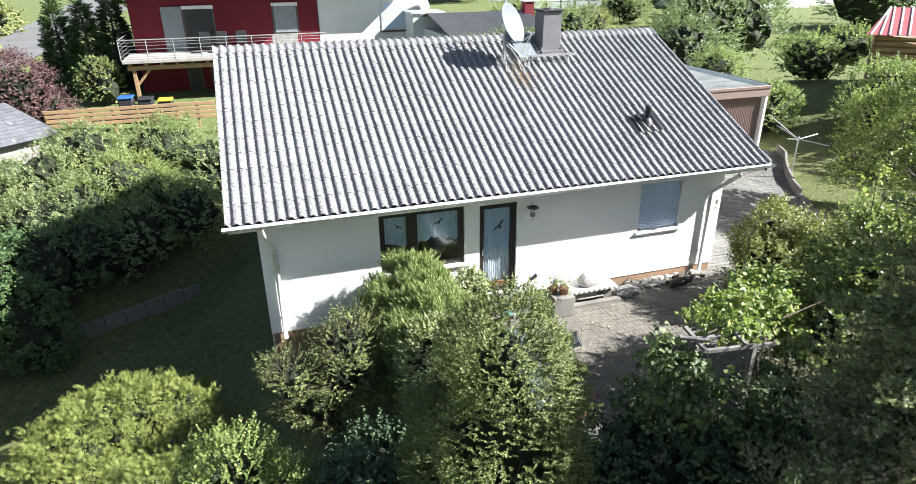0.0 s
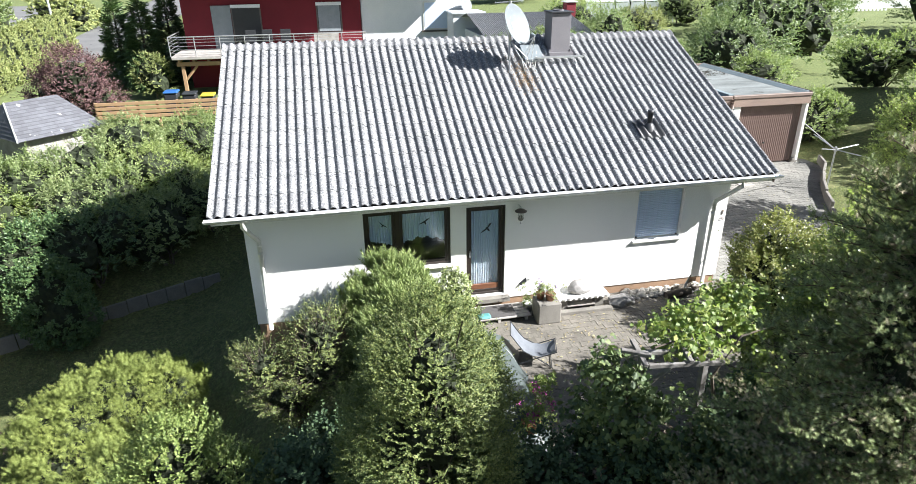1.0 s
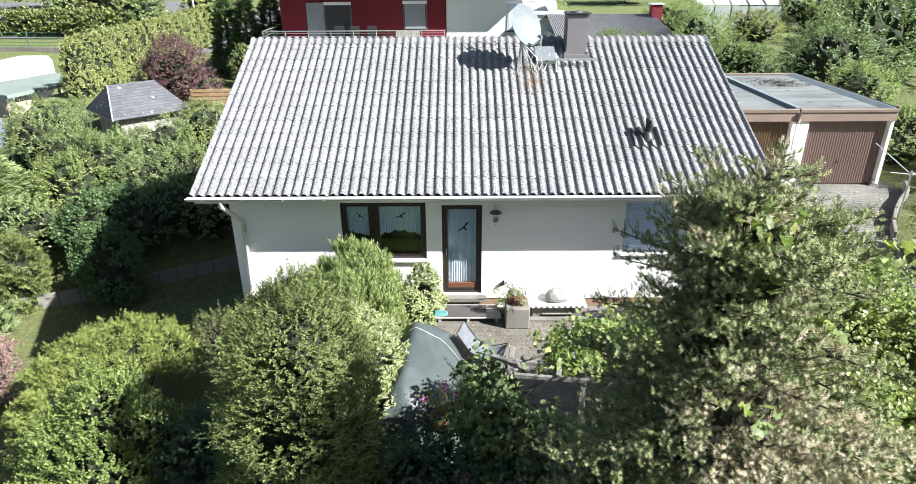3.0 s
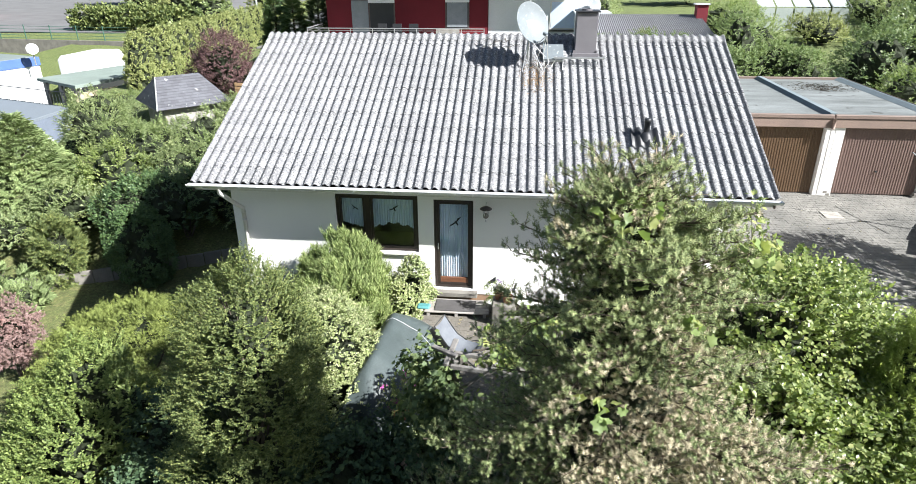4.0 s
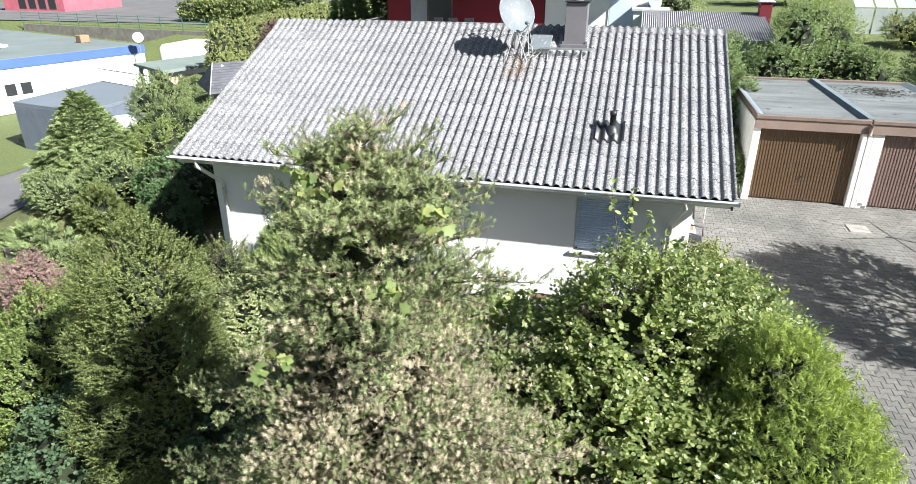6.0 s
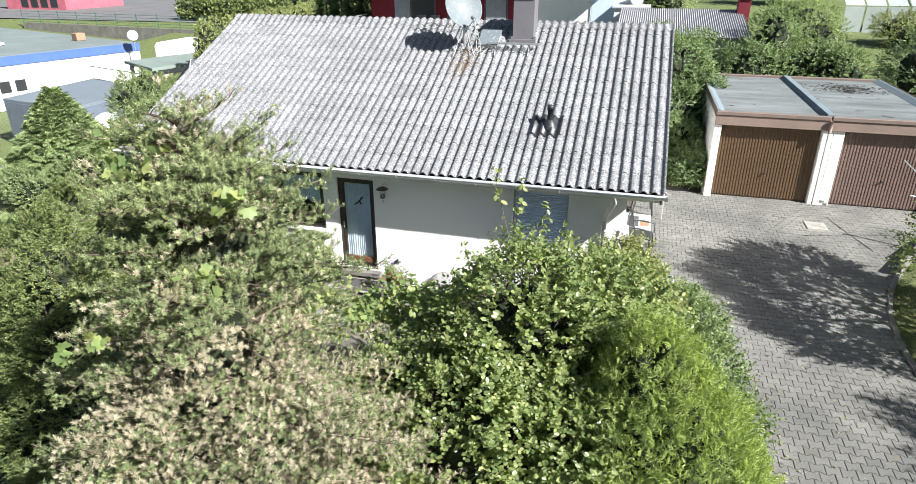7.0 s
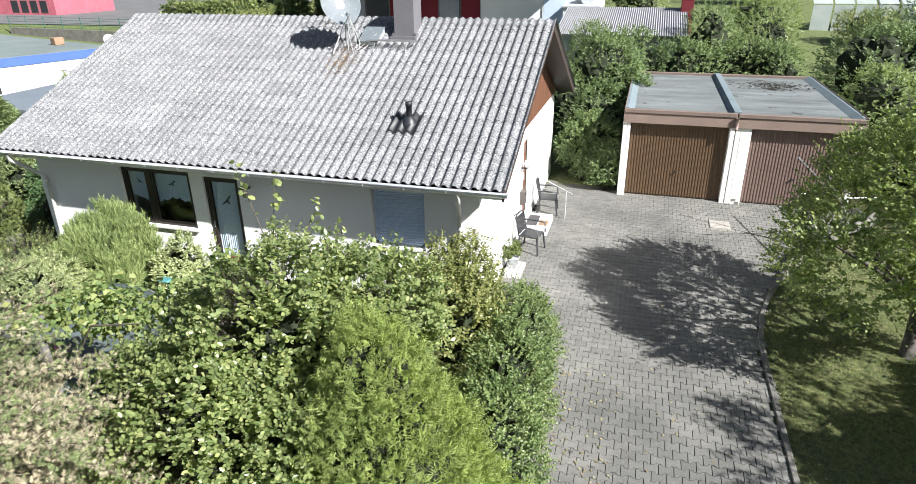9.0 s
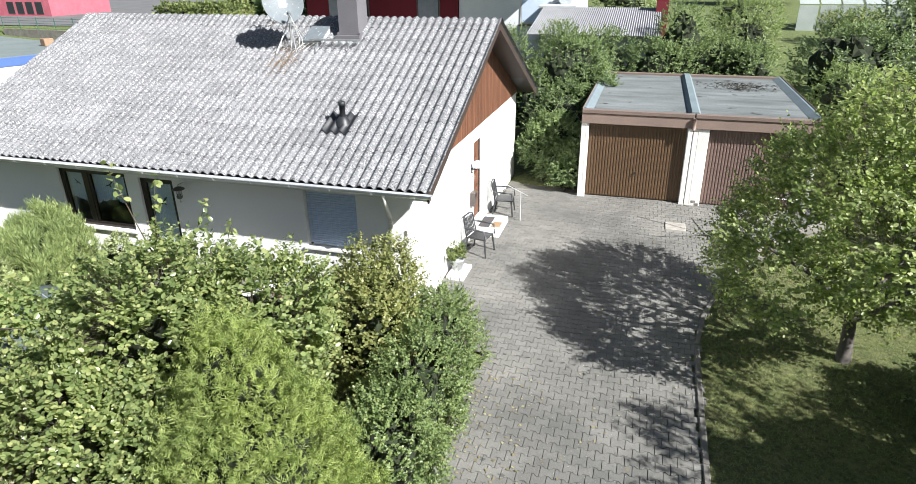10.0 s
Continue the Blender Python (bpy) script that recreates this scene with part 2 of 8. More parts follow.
# ---- geometry helpers ----
class Geo:
    """Collects vertices and faces of one mesh."""

    def __init__(self):
        self.v, self.f = [], []

    def add(self, verts, faces):
        n = len(self.v)
        self.v += [tuple(p) for p in verts]
        self.f += [tuple(n + i for i in q) for q in faces]
        return self

    def box(self, x0, x1, y0, y1, z0, z1, c=0.0, m=None):
        """A box from corner to corner with chamfered edges of width c, turned by m."""
        if c <= 0:
            vs = [(x, y, z) for x in (x0, x1) for y in (y0, y1) for z in (z0, z1)]
            fs = [(0, 1, 3, 2), (4, 6, 7, 5), (0, 4, 5, 1), (2, 3, 7, 6), (0, 2, 6, 4), (1, 5, 7, 3)]
        else:
            vs, fs, at = [], [], {}
            for i in (0, 1):
                for j in (0, 1):
                    for k in (0, 1):
                        p = ((x0, x1)[i], (y0, y1)[j], (z0, z1)[k])
                        s = (c if i == 0 else -c, c if j == 0 else -c, c if k == 0 else -c)
                        for ax in range(3):
                            at[i, j, k, ax] = len(vs)
                            vs.append(tuple(p[a] + (0 if a == ax else s[a]) for a in range(3)))
            for ax in range(3):
                o = [a for a in range(3) if a != ax]
                for side in (0, 1):
                    ring = []
                    for u, w in ((0, 0), (1, 0), (1, 1), (0, 1)):
                        key = [0, 0, 0]
                        key[ax], key[o[0]], key[o[1]] = side, u, w
                        ring.append(at[(*key, ax)])
                    fs.append(tuple(ring) if (side == 1) == (ax != 1) else tuple(ring[::-1]))
                for u in (0, 1):
                    for w in (0, 1):
                        ka, kb = [0, 0, 0], [0, 0, 0]
                        ka[ax], kb[ax] = 0, 1
                        ka[o[0]] = kb[o[0]] = u
                        ka[o[1]] = kb[o[1]] = w
                        q = (at[(*ka, o[0])], at[(*kb, o[0])], at[(*kb, o[1])], at[(*ka, o[1])])
                        fs.append(q if (u == w) == (ax != 1) else q[::-1])
            for i in (0, 1):
                for j in (0, 1):
                    for k in (0, 1):
                        q = (at[i, j, k, 0], at[i, j, k, 1], at[i, j, k, 2])
                        fs.append(q if (i + j + k) % 2 else q[::-1])
        if m is not None:
            vs = [m @ Vector(p) for p in vs]
        return self.add(vs, fs)

    def tube(self, path, radii, n=8, cap=True):
        path = [Vector(p) for p in path]
        radii = radii if isinstance(radii, (list, tuple)) else [radii] * len(path)
        vs, fs = [], []
        for i, p in enumerate(path):
            d = (path[min(i + 1, len(path) - 1)] - path[max(i - 1, 0)]).normalized()
            a = d.cross(Vector((0, 0, 1)) if abs(d.z) < 0.95 else Vector((1, 0, 0))).normalized()
            b = d.cross(a)
            for k in range(n):
                w = 2 * math.pi * k / n
                vs.append(p + radii[i] * (math.cos(w) * a + math.sin(w) * b))
        for i in range(len(path) - 1):
            for k in range(n):
                q = i * n + k, i * n + (k + 1) % n, (i + 1) * n + (k + 1) % n, (i + 1) * n + k
                fs.append(q)
        if cap:
            fs += [tuple(range(n)), tuple((len(path) - 1) * n + k for k in reversed(range(n)))]
        return self.add(vs, fs)

    def lathe(self, profile, centre=(0, 0, 0), n=20, m=None):
        """Turns (radius, height) pairs round the z axis."""
        c, vs, fs = Vector(centre), [], []
        for r, z in profile:
            for k in range(n):
                w = 2 * math.pi * k / n
                p = Vector((r * math.cos(w), r * math.sin(w), z))
                vs.append(c + (m @ p if m is not None else p))
        for i in range(len(profile) - 1):
            for k in range(n):
                fs.append((i * n + k, i * n + (k + 1) % n, (i + 1) * n + (k + 1) % n, (i + 1) * n + k))
        return self.add(vs, fs)

    def prism(self, ring, z0, z1, c=0.0):
        """A flat outline in x and y, raised from z0 to z1, with a small chamfer round the top."""
        n = len(ring)
        cx, cy = sum(p[0] for p in ring) / n, sum(p[1] for p in ring) / n
        lv = [[(x, y, z0) for x, y in ring], [(x, y, z1 - c) for x, y in ring]]
        if c:
            r = max(math.hypot(x - cx, y - cy) for x, y in ring)
            k = 1 - c / r
            lv.append([(cx + (x - cx) * k, cy + (y - cy) * k, z1) for x, y in ring])
        fs = [(i * n + k, i * n + (k + 1) % n, (i + 1) * n + (k + 1) % n, (i + 1) * n + k) for i in range(len(lv) - 1) for k in range(n)]
        fs.append(tuple((len(lv) - 1) * n + k for k in range(n)))
        return self.add([p for l in lv for p in l], fs)

    def mesh(self, name, material, smooth=False):
        me = bpy.data.meshes.new(name)
        me.from_pydata(self.v, [], self.f)
        if material:
            me.materials.append(material)
        if smooth:
            me.polygons.foreach_set("use_smooth", [True] * len(me.polygons))
        me.update()
        return me


def part(name, geo, material, parent=None, label="", smooth=False, at=None):
    """One mesh object, under a thing or a part if one is given."""
    me = geo if isinstance(geo, bpy.types.Mesh) else geo.mesh(name, material, smooth)
    ob = new(name, me)
    if parent is not None:
        ob.parent = parent
    if at is not None:
        ob.matrix_basis = at
    if label:
        ob["label"] = label
    return ob


def thing(name, label, category, group="", kind="", at=None):
    """An empty at the base of a thing, for its parts."""
    ob = tagged(new(name), label, category, group, kind)
    if at is not None:
        ob.matrix_basis = at
    return ob


def structure(name, geo, material, label, category, smooth=False):
    return tagged(part(name, geo, material, smooth=smooth), label, category, kind="structure")


def fast_mesh(name, verts, faces, material, smooth=False):
    """A mesh from arrays: verts (n, 3), faces (k, 3 or 4)."""
    me = bpy.data.meshes.new(name)
    me.vertices.add(len(verts))
    me.vertices.foreach_set("co", np.ascontiguousarray(verts, np.float32).ravel())
    k = faces.shape[1]
    me.loops.add(faces.size)
    me.loops.foreach_set("vertex_index", np.ascontiguousarray(faces, np.int32).ravel())
    me.polygons.add(len(faces))
    me.polygons.foreach_set("loop_start", np.arange(0, faces.size, k, dtype=np.int32))
    if smooth:
        me.polygons.foreach_set("use_smooth", np.ones(len(faces), bool))
    me.materials.append(material)
    me.update(calc_edges=True)
    return me


# ---- foliage ----
def unit(a):
    return a / np.maximum(np.linalg.norm(a, axis=-1, keepdims=True), 1e-9)


def scatter(template, pos, axis, nrm, scale):
    """Copies a small template (side, along, above) to every place, as arrays of one mesh."""
    tv, tf = template
    a = unit(axis)
    s = unit(np.cross(a, nrm))
    n = np.cross(s, a)
    sc = np.broadcast_to(np.asarray(scale, float), (len(pos),))[:, None, None]
    v = pos[:, None] + sc * (tv[None, :, :1] * s[:, None] + tv[None, :, 1:2] * a[:, None] + tv[None, :, 2:] * n[:, None])
    f = tf[None] + (np.arange(len(pos)) * len(tv))[:, None, None]
    return v.reshape(-1, 3), f.reshape(-1, tf.shape[1])


def t_leaf(width=0.5, fold=0.12):
    """A small folded blade, two triangles."""
    v = np.array([(0, 0, 0), (-width / 2, 0.5, fold), (0, 1, -0.05), (width / 2, 0.5, fold)], float)
    return v, np.array([(0, 2, 1), (0, 3, 2)])


def t_leaf_round(width=0.7, fold=0.05, droop=0.12):
    """A broad blade with a rounded outline and a bent midrib."""
    v = np.array([(0, 0, 0), (-width * 0.42, 0.25, fold), (-width * 0.5, 0.6, fold), (0, 1, -droop), (width * 0.5, 0.6, fold), (width * 0.42, 0.25, fold), (0, 0.5, 0)], float)
    return v, np.array([(0, 6, 1), (1, 6, 2), (6, 3, 2), (0, 5, 6), (5, 4, 6), (6, 4, 3)])


def t_shoot(n=12, spread=0.42, width=0.06, rng=None, flat=0.0):
    """A shoot set all round with needles, each one a thin triangle."""
    rng = rng or np.random.default_rng(5)
    v, f = [], []
    for k in range(n):
        y = 0.9 * k / n
        w = k * 2.399
        d = np.array([math.cos(w), 0, math.sin(w) * (1 - flat)])
        L = 0.45 * (1.1 - 0.4 * k / n)
        p = np.array([0, y, 0]) + 0.02 * d
        side = np.array([-math.sin(w), 0, math.cos(w)]) * width * 0.5
        tip = p + L * unit(d * spread * 2 + np.array([0, 1.0, 0]) * (1 - spread) + rng.normal(0, 0.08, 3))
        i = len(v)
        v += [p - side, p + side, tip]
        f.append((i, i + 1, i + 2))
    return np.array(v), np.array(f)


def t_spray(n=9, width=0.07, spread=0.75, arch=0.15):
    """A flat fan of scaly twigs."""
    v, f = [], []
    for k in range(n):
        y = 0.75 * (k / n)
        side = -1 if k % 2 else 1
        L = 0.5 * (1.15 - 0.5 * k / n)
        ang = spread * (1 - 0.35 * k / n)
        d = np.array([side * math.sin(ang), math.cos(ang), 0.0])
        q = np.array([d[1], -d[0], 0]) * width * 0.5
        p = np.array([0, y, arch * y * (1 - y)])
        tip = p + d * L + np.array([0, 0, -arch * 0.5])
        mid = p + d * L * 0.5 + np.array([0, 0, 0.03])
        i = len(v)
        v += [p, mid - q * 1.2, tip, mid + q * 1.2]
        f += [(i, i + 1, i + 2), (i, i + 2, i + 3)]
    i = len(v)
    v += [np.array((-0.012, 0, 0)), np.array((0.012, 0, 0)), np.array((0, 1.05, -0.08))]
    f.append((i, i + 1, i + 2))
    return np.array(v), np.array(f)


def t_sprig(leaves=6, width=0.55, size=0.42, whorl=True):
    """A short twig with several small leaves."""
    v, f = [], []
    lv, lf = t_leaf(width, 0.1)
    for k in range(leaves):
        w = k * 2.4 if whorl else (k % 2) * math.pi
        d = np.array([math.cos(w), 0.75, math.sin(w)]) if k < leaves - 1 else np.array([0.05, 1, 0.05])
        d = d / np.linalg.norm(d)
        up = np.array([0, 1.0, 0]) - d * d[1] + np.array([0.01, 0, 0.02])
        up /= np.linalg.norm(up)
        s = np.cross(d, up)
        p = np.array([0, 0.15 + 0.5 * k / leaves, 0])
        i = len(v)
        for a in lv:
            v.append(p + size * (a[0] * s + a[1] * d + a[2] * up))
        f += [tuple(i + j for j in q) for q in lf]
    return np.array(v), np.array(f)


def t_lobed(lobes=5):
    """A lobed vine leaf, as a fan round its stalk."""
    v, f = [(0, 0, 0)], []
    for k in range(2 * lobes + 1):
        w = -2.3 + 4.6 * k / (2 * lobes)
        r = 0.6 if k % 2 else 0.42
        v.append((r * math.sin(w), 0.25 + r * math.cos(w), 0.06 * math.cos(3 * w)))
    for k in range(1, 2 * lobes + 1):
        f.append((0, k + 1, k))
    return np.array(v, float), np.array(f)


def crown(blobs, n, rng, clump=0.18, per=22, bump=0.12, fill=0.18, low=-1.0, ground=None):
    """Places and outward directions of foliage on a crown of several rounded masses, gathered in clumps with gaps between them."""
    b = np.array(blobs, float)
    c, r = b[:, :3], b[:, 3:6]
    area = (r[:, 0] * r[:, 1] + r[:, 0] * r[:, 2] + r[:, 1] * r[:, 2])
    k = max(8, int(n / per * 1.6))
    which = rng.choice(len(b), k, p=area / area.sum())
    d = unit(rng.normal(size=(k, 3)))
    d = d[d[:, 2] > low] if low > -1 else d
    which = which[:len(d)]
    p = c[which] + r[which] * d
    nr = unit(d / r[which])
    p = p + nr * rng.normal(0, bump, (len(p), 1))
    inside = np.zeros(len(p), bool)
    for j in range(len(b)):
        q = ((p - c[j]) / (r[j] * 0.9))
        inside |= ((q ** 2).sum(1) < 1) & (which != j)
    p, nr = p[~inside], nr[~inside]
    if len(p) == 0:
        raise ValueError("empty crown")
    m = rng.integers(0, len(p), n)
    off = unit(rng.normal(size=(n, 3))) * (rng.random((n, 1)) ** 0.45) * clump
    size = 0.6 + 0.8 * rng.random(len(p))
    off *= size[m][:, None]
    pos = p[m] + off - nr[m] * clump * 0.35
    deep = rng.random(n) < fill
    pos[deep] -= nr[m][deep] * (rng.random((deep.sum(), 1)) * 0.5 * r.min())
    nrm = unit(nr[m] * 0.8 + 0.9 * off / clump + rng.normal(0, 0.25, (n, 3)))
    if ground is not None:
        ok = pos[:, 2] > ground
        pos, nrm = pos[ok], nrm[ok]
    return pos, nrm


def leaves(name, blobs, n, template, material, size, parent, seed, along=0.4, up=0.25, **kw):
    """The leaves of one crown as one mesh part. along: how much the leaves point outwards instead of lying flat."""
    rng = np.random.default_rng(seed)
    pos, nrm = crown(blobs, n, rng, **kw)
    n = len(pos)
    tang = unit(np.cross(nrm, rng.normal(size=(n, 3))))
    axis = unit(tang * (1 - along) + nrm * along + np.array([0, 0, up]) + rng.normal(0, 0.15, (n, 3)))
    face = unit(nrm + np.array([0, 0, 0.7]) + rng.normal(0, 0.28, (n, 3)))
    sc = size * (0.65 + 0.7 * rng.random(n))
    v, f = scatter(template, pos, axis, face, sc)
    return part(name, fast_mesh(name, v, f, material), None, parent)


def sway(p, f):
    """A smooth uneven field over space, about -1 to 1."""
    x, y, z = p[:, 0] * f, p[:, 1] * f, p[:, 2] * f
    return np.sin(1.9 * x + 1.3 * y + 0.7 * z + 0.4) * np.sin(1.1 * y - 1.7 * z + 0.9 * x) + 0.5 * np.sin(4.1 * x - 3.3 * z + 1.0) * np.sin(3.7 * y + 2.2 * x)


def twig_mesh(name, a, b, c, r, material):
    """Thin bent three-sided twigs from a over b to c, all in one mesh."""
    d = unit(c - a)
    u = unit(np.cross(d, np.array([0.31, 0.17, 0.93])))
    w = np.cross(d, u)
    rings = []
    for p, k in ((a, 1.0), (b, 0.7), (c, 0.25)):
        for j in range(3):
            t = 2.0944 * j
            rings.append(p + (r * k)[:, None] * (math.cos(t) * u + math.sin(t) * w))
    v = np.stack(rings, 1).reshape(-1, 3)
    q = np.array([(i * 3 + j, i * 3 + (j + 1) % 3, i * 3 + 3 + (j + 1) % 3, i * 3 + 3 + j) for i in range(2) for j in range(3)])
    f = (q[None] + (np.arange(len(a)) * 9)[:, None, None]).reshape(-1, 4)
    return fast_mesh(name, v, f, material)


def leafy_shoots(parent, blobs, n, per, template, mat, size, seed, length=0.32, up=0.4, droop=0.1, lie=0.5, low=-1.0, depth=0.66, bump=0.13, twig=0.0, wood=None, ground=None, name="foliage", stray=0.0):
    """Foliage grown on shoots: twigs that leave the rounded masses outwards and upwards, each set with alternate leaves. lie: how far the blades turn to the sky. stray: share of long shoots past the outline."""
    rng = np.random.default_rng(seed)
    b = np.array(blobs, float)
    c, r = b[:, :3], b[:, 3:6]
    area = r[:, 0] * r[:, 1] + r[:, 0] * r[:, 2] + r[:, 1] * r[:, 2]
    m = int(n * 1.7)
    which = rng.choice(len(b), m, p=area / area.sum())
    d = unit(rng.normal(size=(m, 3)))
    keep = d[:, 2] > low
    d, which = d[keep], which[keep]
    k = depth + (1 - depth) * rng.random(len(d)) ** 0.55
    base = c[which] + r[which] * d * k[:, None]
    nr = unit(d / r[which])
    base += nr * (bump * sway(base, 2.3 / max(0.5, float(r.mean()))))[:, None]
    hidden = np.zeros(len(base), bool)
    for j in range(len(b)):
        hidden |= (((base - c[j]) / (r[j] * 0.78)) ** 2).sum(1) < 1
    thin = sway(base + 3.7, 3.4) < -0.75
    ok = ~hidden & ~(thin & (rng.random(len(base)) < 0.75))
    base, nr = base[ok][:n], nr[ok][:n]
    n = len(base)
    L = length * (0.55 + 0.8 * rng.random(n)) * np.where(rng.random(n) < stray, 1.9, 1.0)
    dr = unit(nr + np.array([0, 0, up]) + rng.normal(0, 0.38, (n, 3)))
    base = base - dr * (0.42 * L)[:, None]
    sag = np.array([0, 0, -1.0]) * droop
    side = unit(np.cross(dr, np.array([0, 0, 1.0]) + rng.normal(0, 0.2, (n, 3))))
    s = (np.arange(per)[None] + 0.6 + 0.5 * (rng.random((n, per)) - 0.5)) / per
    s = 0.12 + 0.9 * s
    pos = base[:, None] + dr[:, None] * (L[:, None] * s)[..., None] + sag * (L[:, None] * s * s)[..., None]
    sgn = np.where(np.arange(per) % 2, 1.0, -1.0)[None, :, None] * (1 - 0.8 * (np.arange(per) == per - 1))[None, :, None]
    axis = dr[:, None] * 0.55 + side[:, None] * sgn * 0.85 + rng.normal(0, 0.28, (n, per, 3))
    face = np.array([0, 0, lie]) + nr[:, None] * (1.15 - lie) + rng.normal(0, 0.38, (n, per, 3))
    sc = size * (0.6 + 0.65 * rng.random((n, per))) * (1.08 - 0.35 * s)
    pos, axis, face, sc = pos.reshape(-1, 3), axis.reshape(-1, 3), face.reshape(-1, 3), sc.reshape(-1)
    if ground is not None:
        ok = pos[:, 2] > ground
        pos, axis, face, sc = pos[ok], axis[ok], face[ok], sc[ok]
    v, f = scatter(template, pos, unit(axis), unit(face), sc)
    part(name, fast_mesh(name, v, f, mat), None, parent)
    if twig:
        a0 = base - nr * 0.12
        ob = part("twig_growth", twig_mesh("twig_growth", a0, base + dr * (0.5 * L)[:, None] + sag * (0.25 * L)[:, None], base + dr * L[:, None] + sag * L[:, None], np.full(n, twig), wood or M["bark"]), None, parent)
        tagged(ob, kind="stuff")


def limbs(base, top, count, reach, rng, r0=0.06, upward=0.6, wave=0.12, geo=None):
    """A stem from base to top with side branches."""
    g = geo or Geo()
    base, top = Vector(base), Vector(top)
    mid = [base.lerp(top, k / 6) + Vector((rng.normal(0, wave), rng.normal(0, wave), 0)) * (0 if k in (0,) else 0.5) for k in range(7)]
    g.tube(mid, [r0 * (1 - 0.8 * k / 6) for k in range(7)], 8)
    for i in range(count):
        s = 0.25 + 0.7 * i / max(1, count)
        k = min(5, int(s * 6))
        p = mid[k].lerp(mid[k + 1], s * 6 - k)
        w = i * 2.4 + rng.normal(0, 0.3)
        L = reach * (1.1 - 0.6 * s) * (0.8 + 0.4 * rng.random())
        d = Vector((math.cos(w), math.sin(w), upward)).normalized()
        pts = [p, p + d * L * 0.5 + Vector((0, 0, 0.04)), p + d * L + Vector((0, 0, L * 0.15))]
        rr = r0 * (1 - 0.75 * s) * 0.6
        g.tube(pts, [rr, rr * 0.6, rr * 0.2], 6)
    return g


T_LEAFLET = t_leaf(0.6)
T_OVAL = (np.array([(0, 0, 0), (-0.3, 0.3, 0.05), (-0.33, 0.68, 0.04), (0, 1, -0.06), (0.33, 0.68, 0.04), (0.3, 0.3, 0.05)], float), np.array([(0, 3, 2), (0, 2, 1), (0, 5, 4), (0, 4, 3)]))
# ---- ground ----
def smooth(a, b, x):
    t = np.clip((x - a) / (b - a), 0, 1)
    return t * t * (3 - 2 * t)


def ground_z(x, y):
    """Height of the ground: a level terrace round the house, a deep lawn along its lower side, banks behind."""
    x, y = np.asarray(x, float), np.asarray(y, float)
    terrace = -0.16 + 0.012 * np.clip(y, -6, 9)
    lower = -2.75 + 0.0 * x
    front = smooth(-2.6, 3.6, x)
    z = lower + (terrace - lower) * front
    wall_line = 4.4 + 0.538 * (x + 7.8)
    bank = np.clip(-2.4 + 0.24 * (y - wall_line), -2.4, 0.6)
    behind = smooth(0.05, 0.25, y - wall_line) * smooth(1.0, -0.6, x) * smooth(-14.5, -10.5, x)
    z = z + (np.maximum(bank, z) - z) * behind
    back = smooth(9.5, 19, y) * smooth(-2.0, 1.0, x)
    z = z + back * (0.6 - z)
    z = z + smooth(19, 40, y) * 1.2 + np.clip(y - 40, 0, 400) * 0.02
    z = z + smooth(18.6, 26, x) * smooth(1, 9, y) * 1.7 * (1 - smooth(9.5, 19, y))
    far_left = smooth(-18.8, -21, x) * (1 - smooth(15, 20, y)) + smooth(-19.6, -22, x) * smooth(15, 20, y)
    z = z + smooth(-12, -17, x) * smooth(20, 26, y) * (-0.6 - z)
    wall_back = y - (52.2 - 0.106 * (x + 34))
    z = z + far_left * ((-5.0 + smooth(40, 50, y) * 2.7 + smooth(0.05, 1.0, wall_back) * 1.7) - z)
    drop = smooth(-3, -12, y)
    return z - 0.5 * drop * smooth(14, 9, x)


def ground_axis(lo, hi, fine_lo, fine_hi, step):
    a = [fine_lo]
    s = step
    out = []
    v = fine_lo
    while v > lo:
        s *= 1.35
        v -= s
        out.append(v)
    mid = list(np.arange(fine_lo, fine_hi + 0.01, step))
    s, v, up = step, mid[-1], []
    while v < hi:
        s *= 1.35
        v += s
        up.append(v)
    return np.array(out[::-1] + mid + up)


def drive_right(y):
    """Right edge of the drive, which widens in a curve towards the garages."""
    return np.minimum(15.6 + 0.075 * np.clip(y, 0, 9) ** 2, 19.3)


def drive_left(y):
    return np.where(np.asarray(y) > -0.6, 10.60, 12.05 - 0.03 * np.clip(y, -9, 0))


def drive_z(y):
    return -0.14 + 0.012 * np.asarray(y, float)


gx, gy = ground_axis(-900, 900, -24, 28, 0.3), ground_axis(-900, 1500, -12, 42, 0.3)
GX, GY = np.meshgrid(gx, gy, indexing="ij")
GZ = ground_z(GX, GY)
_rng = np.random.default_rng(3)
GZ = GZ + 0.02 * np.sin(GX * 2.1 + 1.3 * np.sin(GY * 0.9)) * np.sin(GY * 1.7) * (np.abs(GX) < 60)
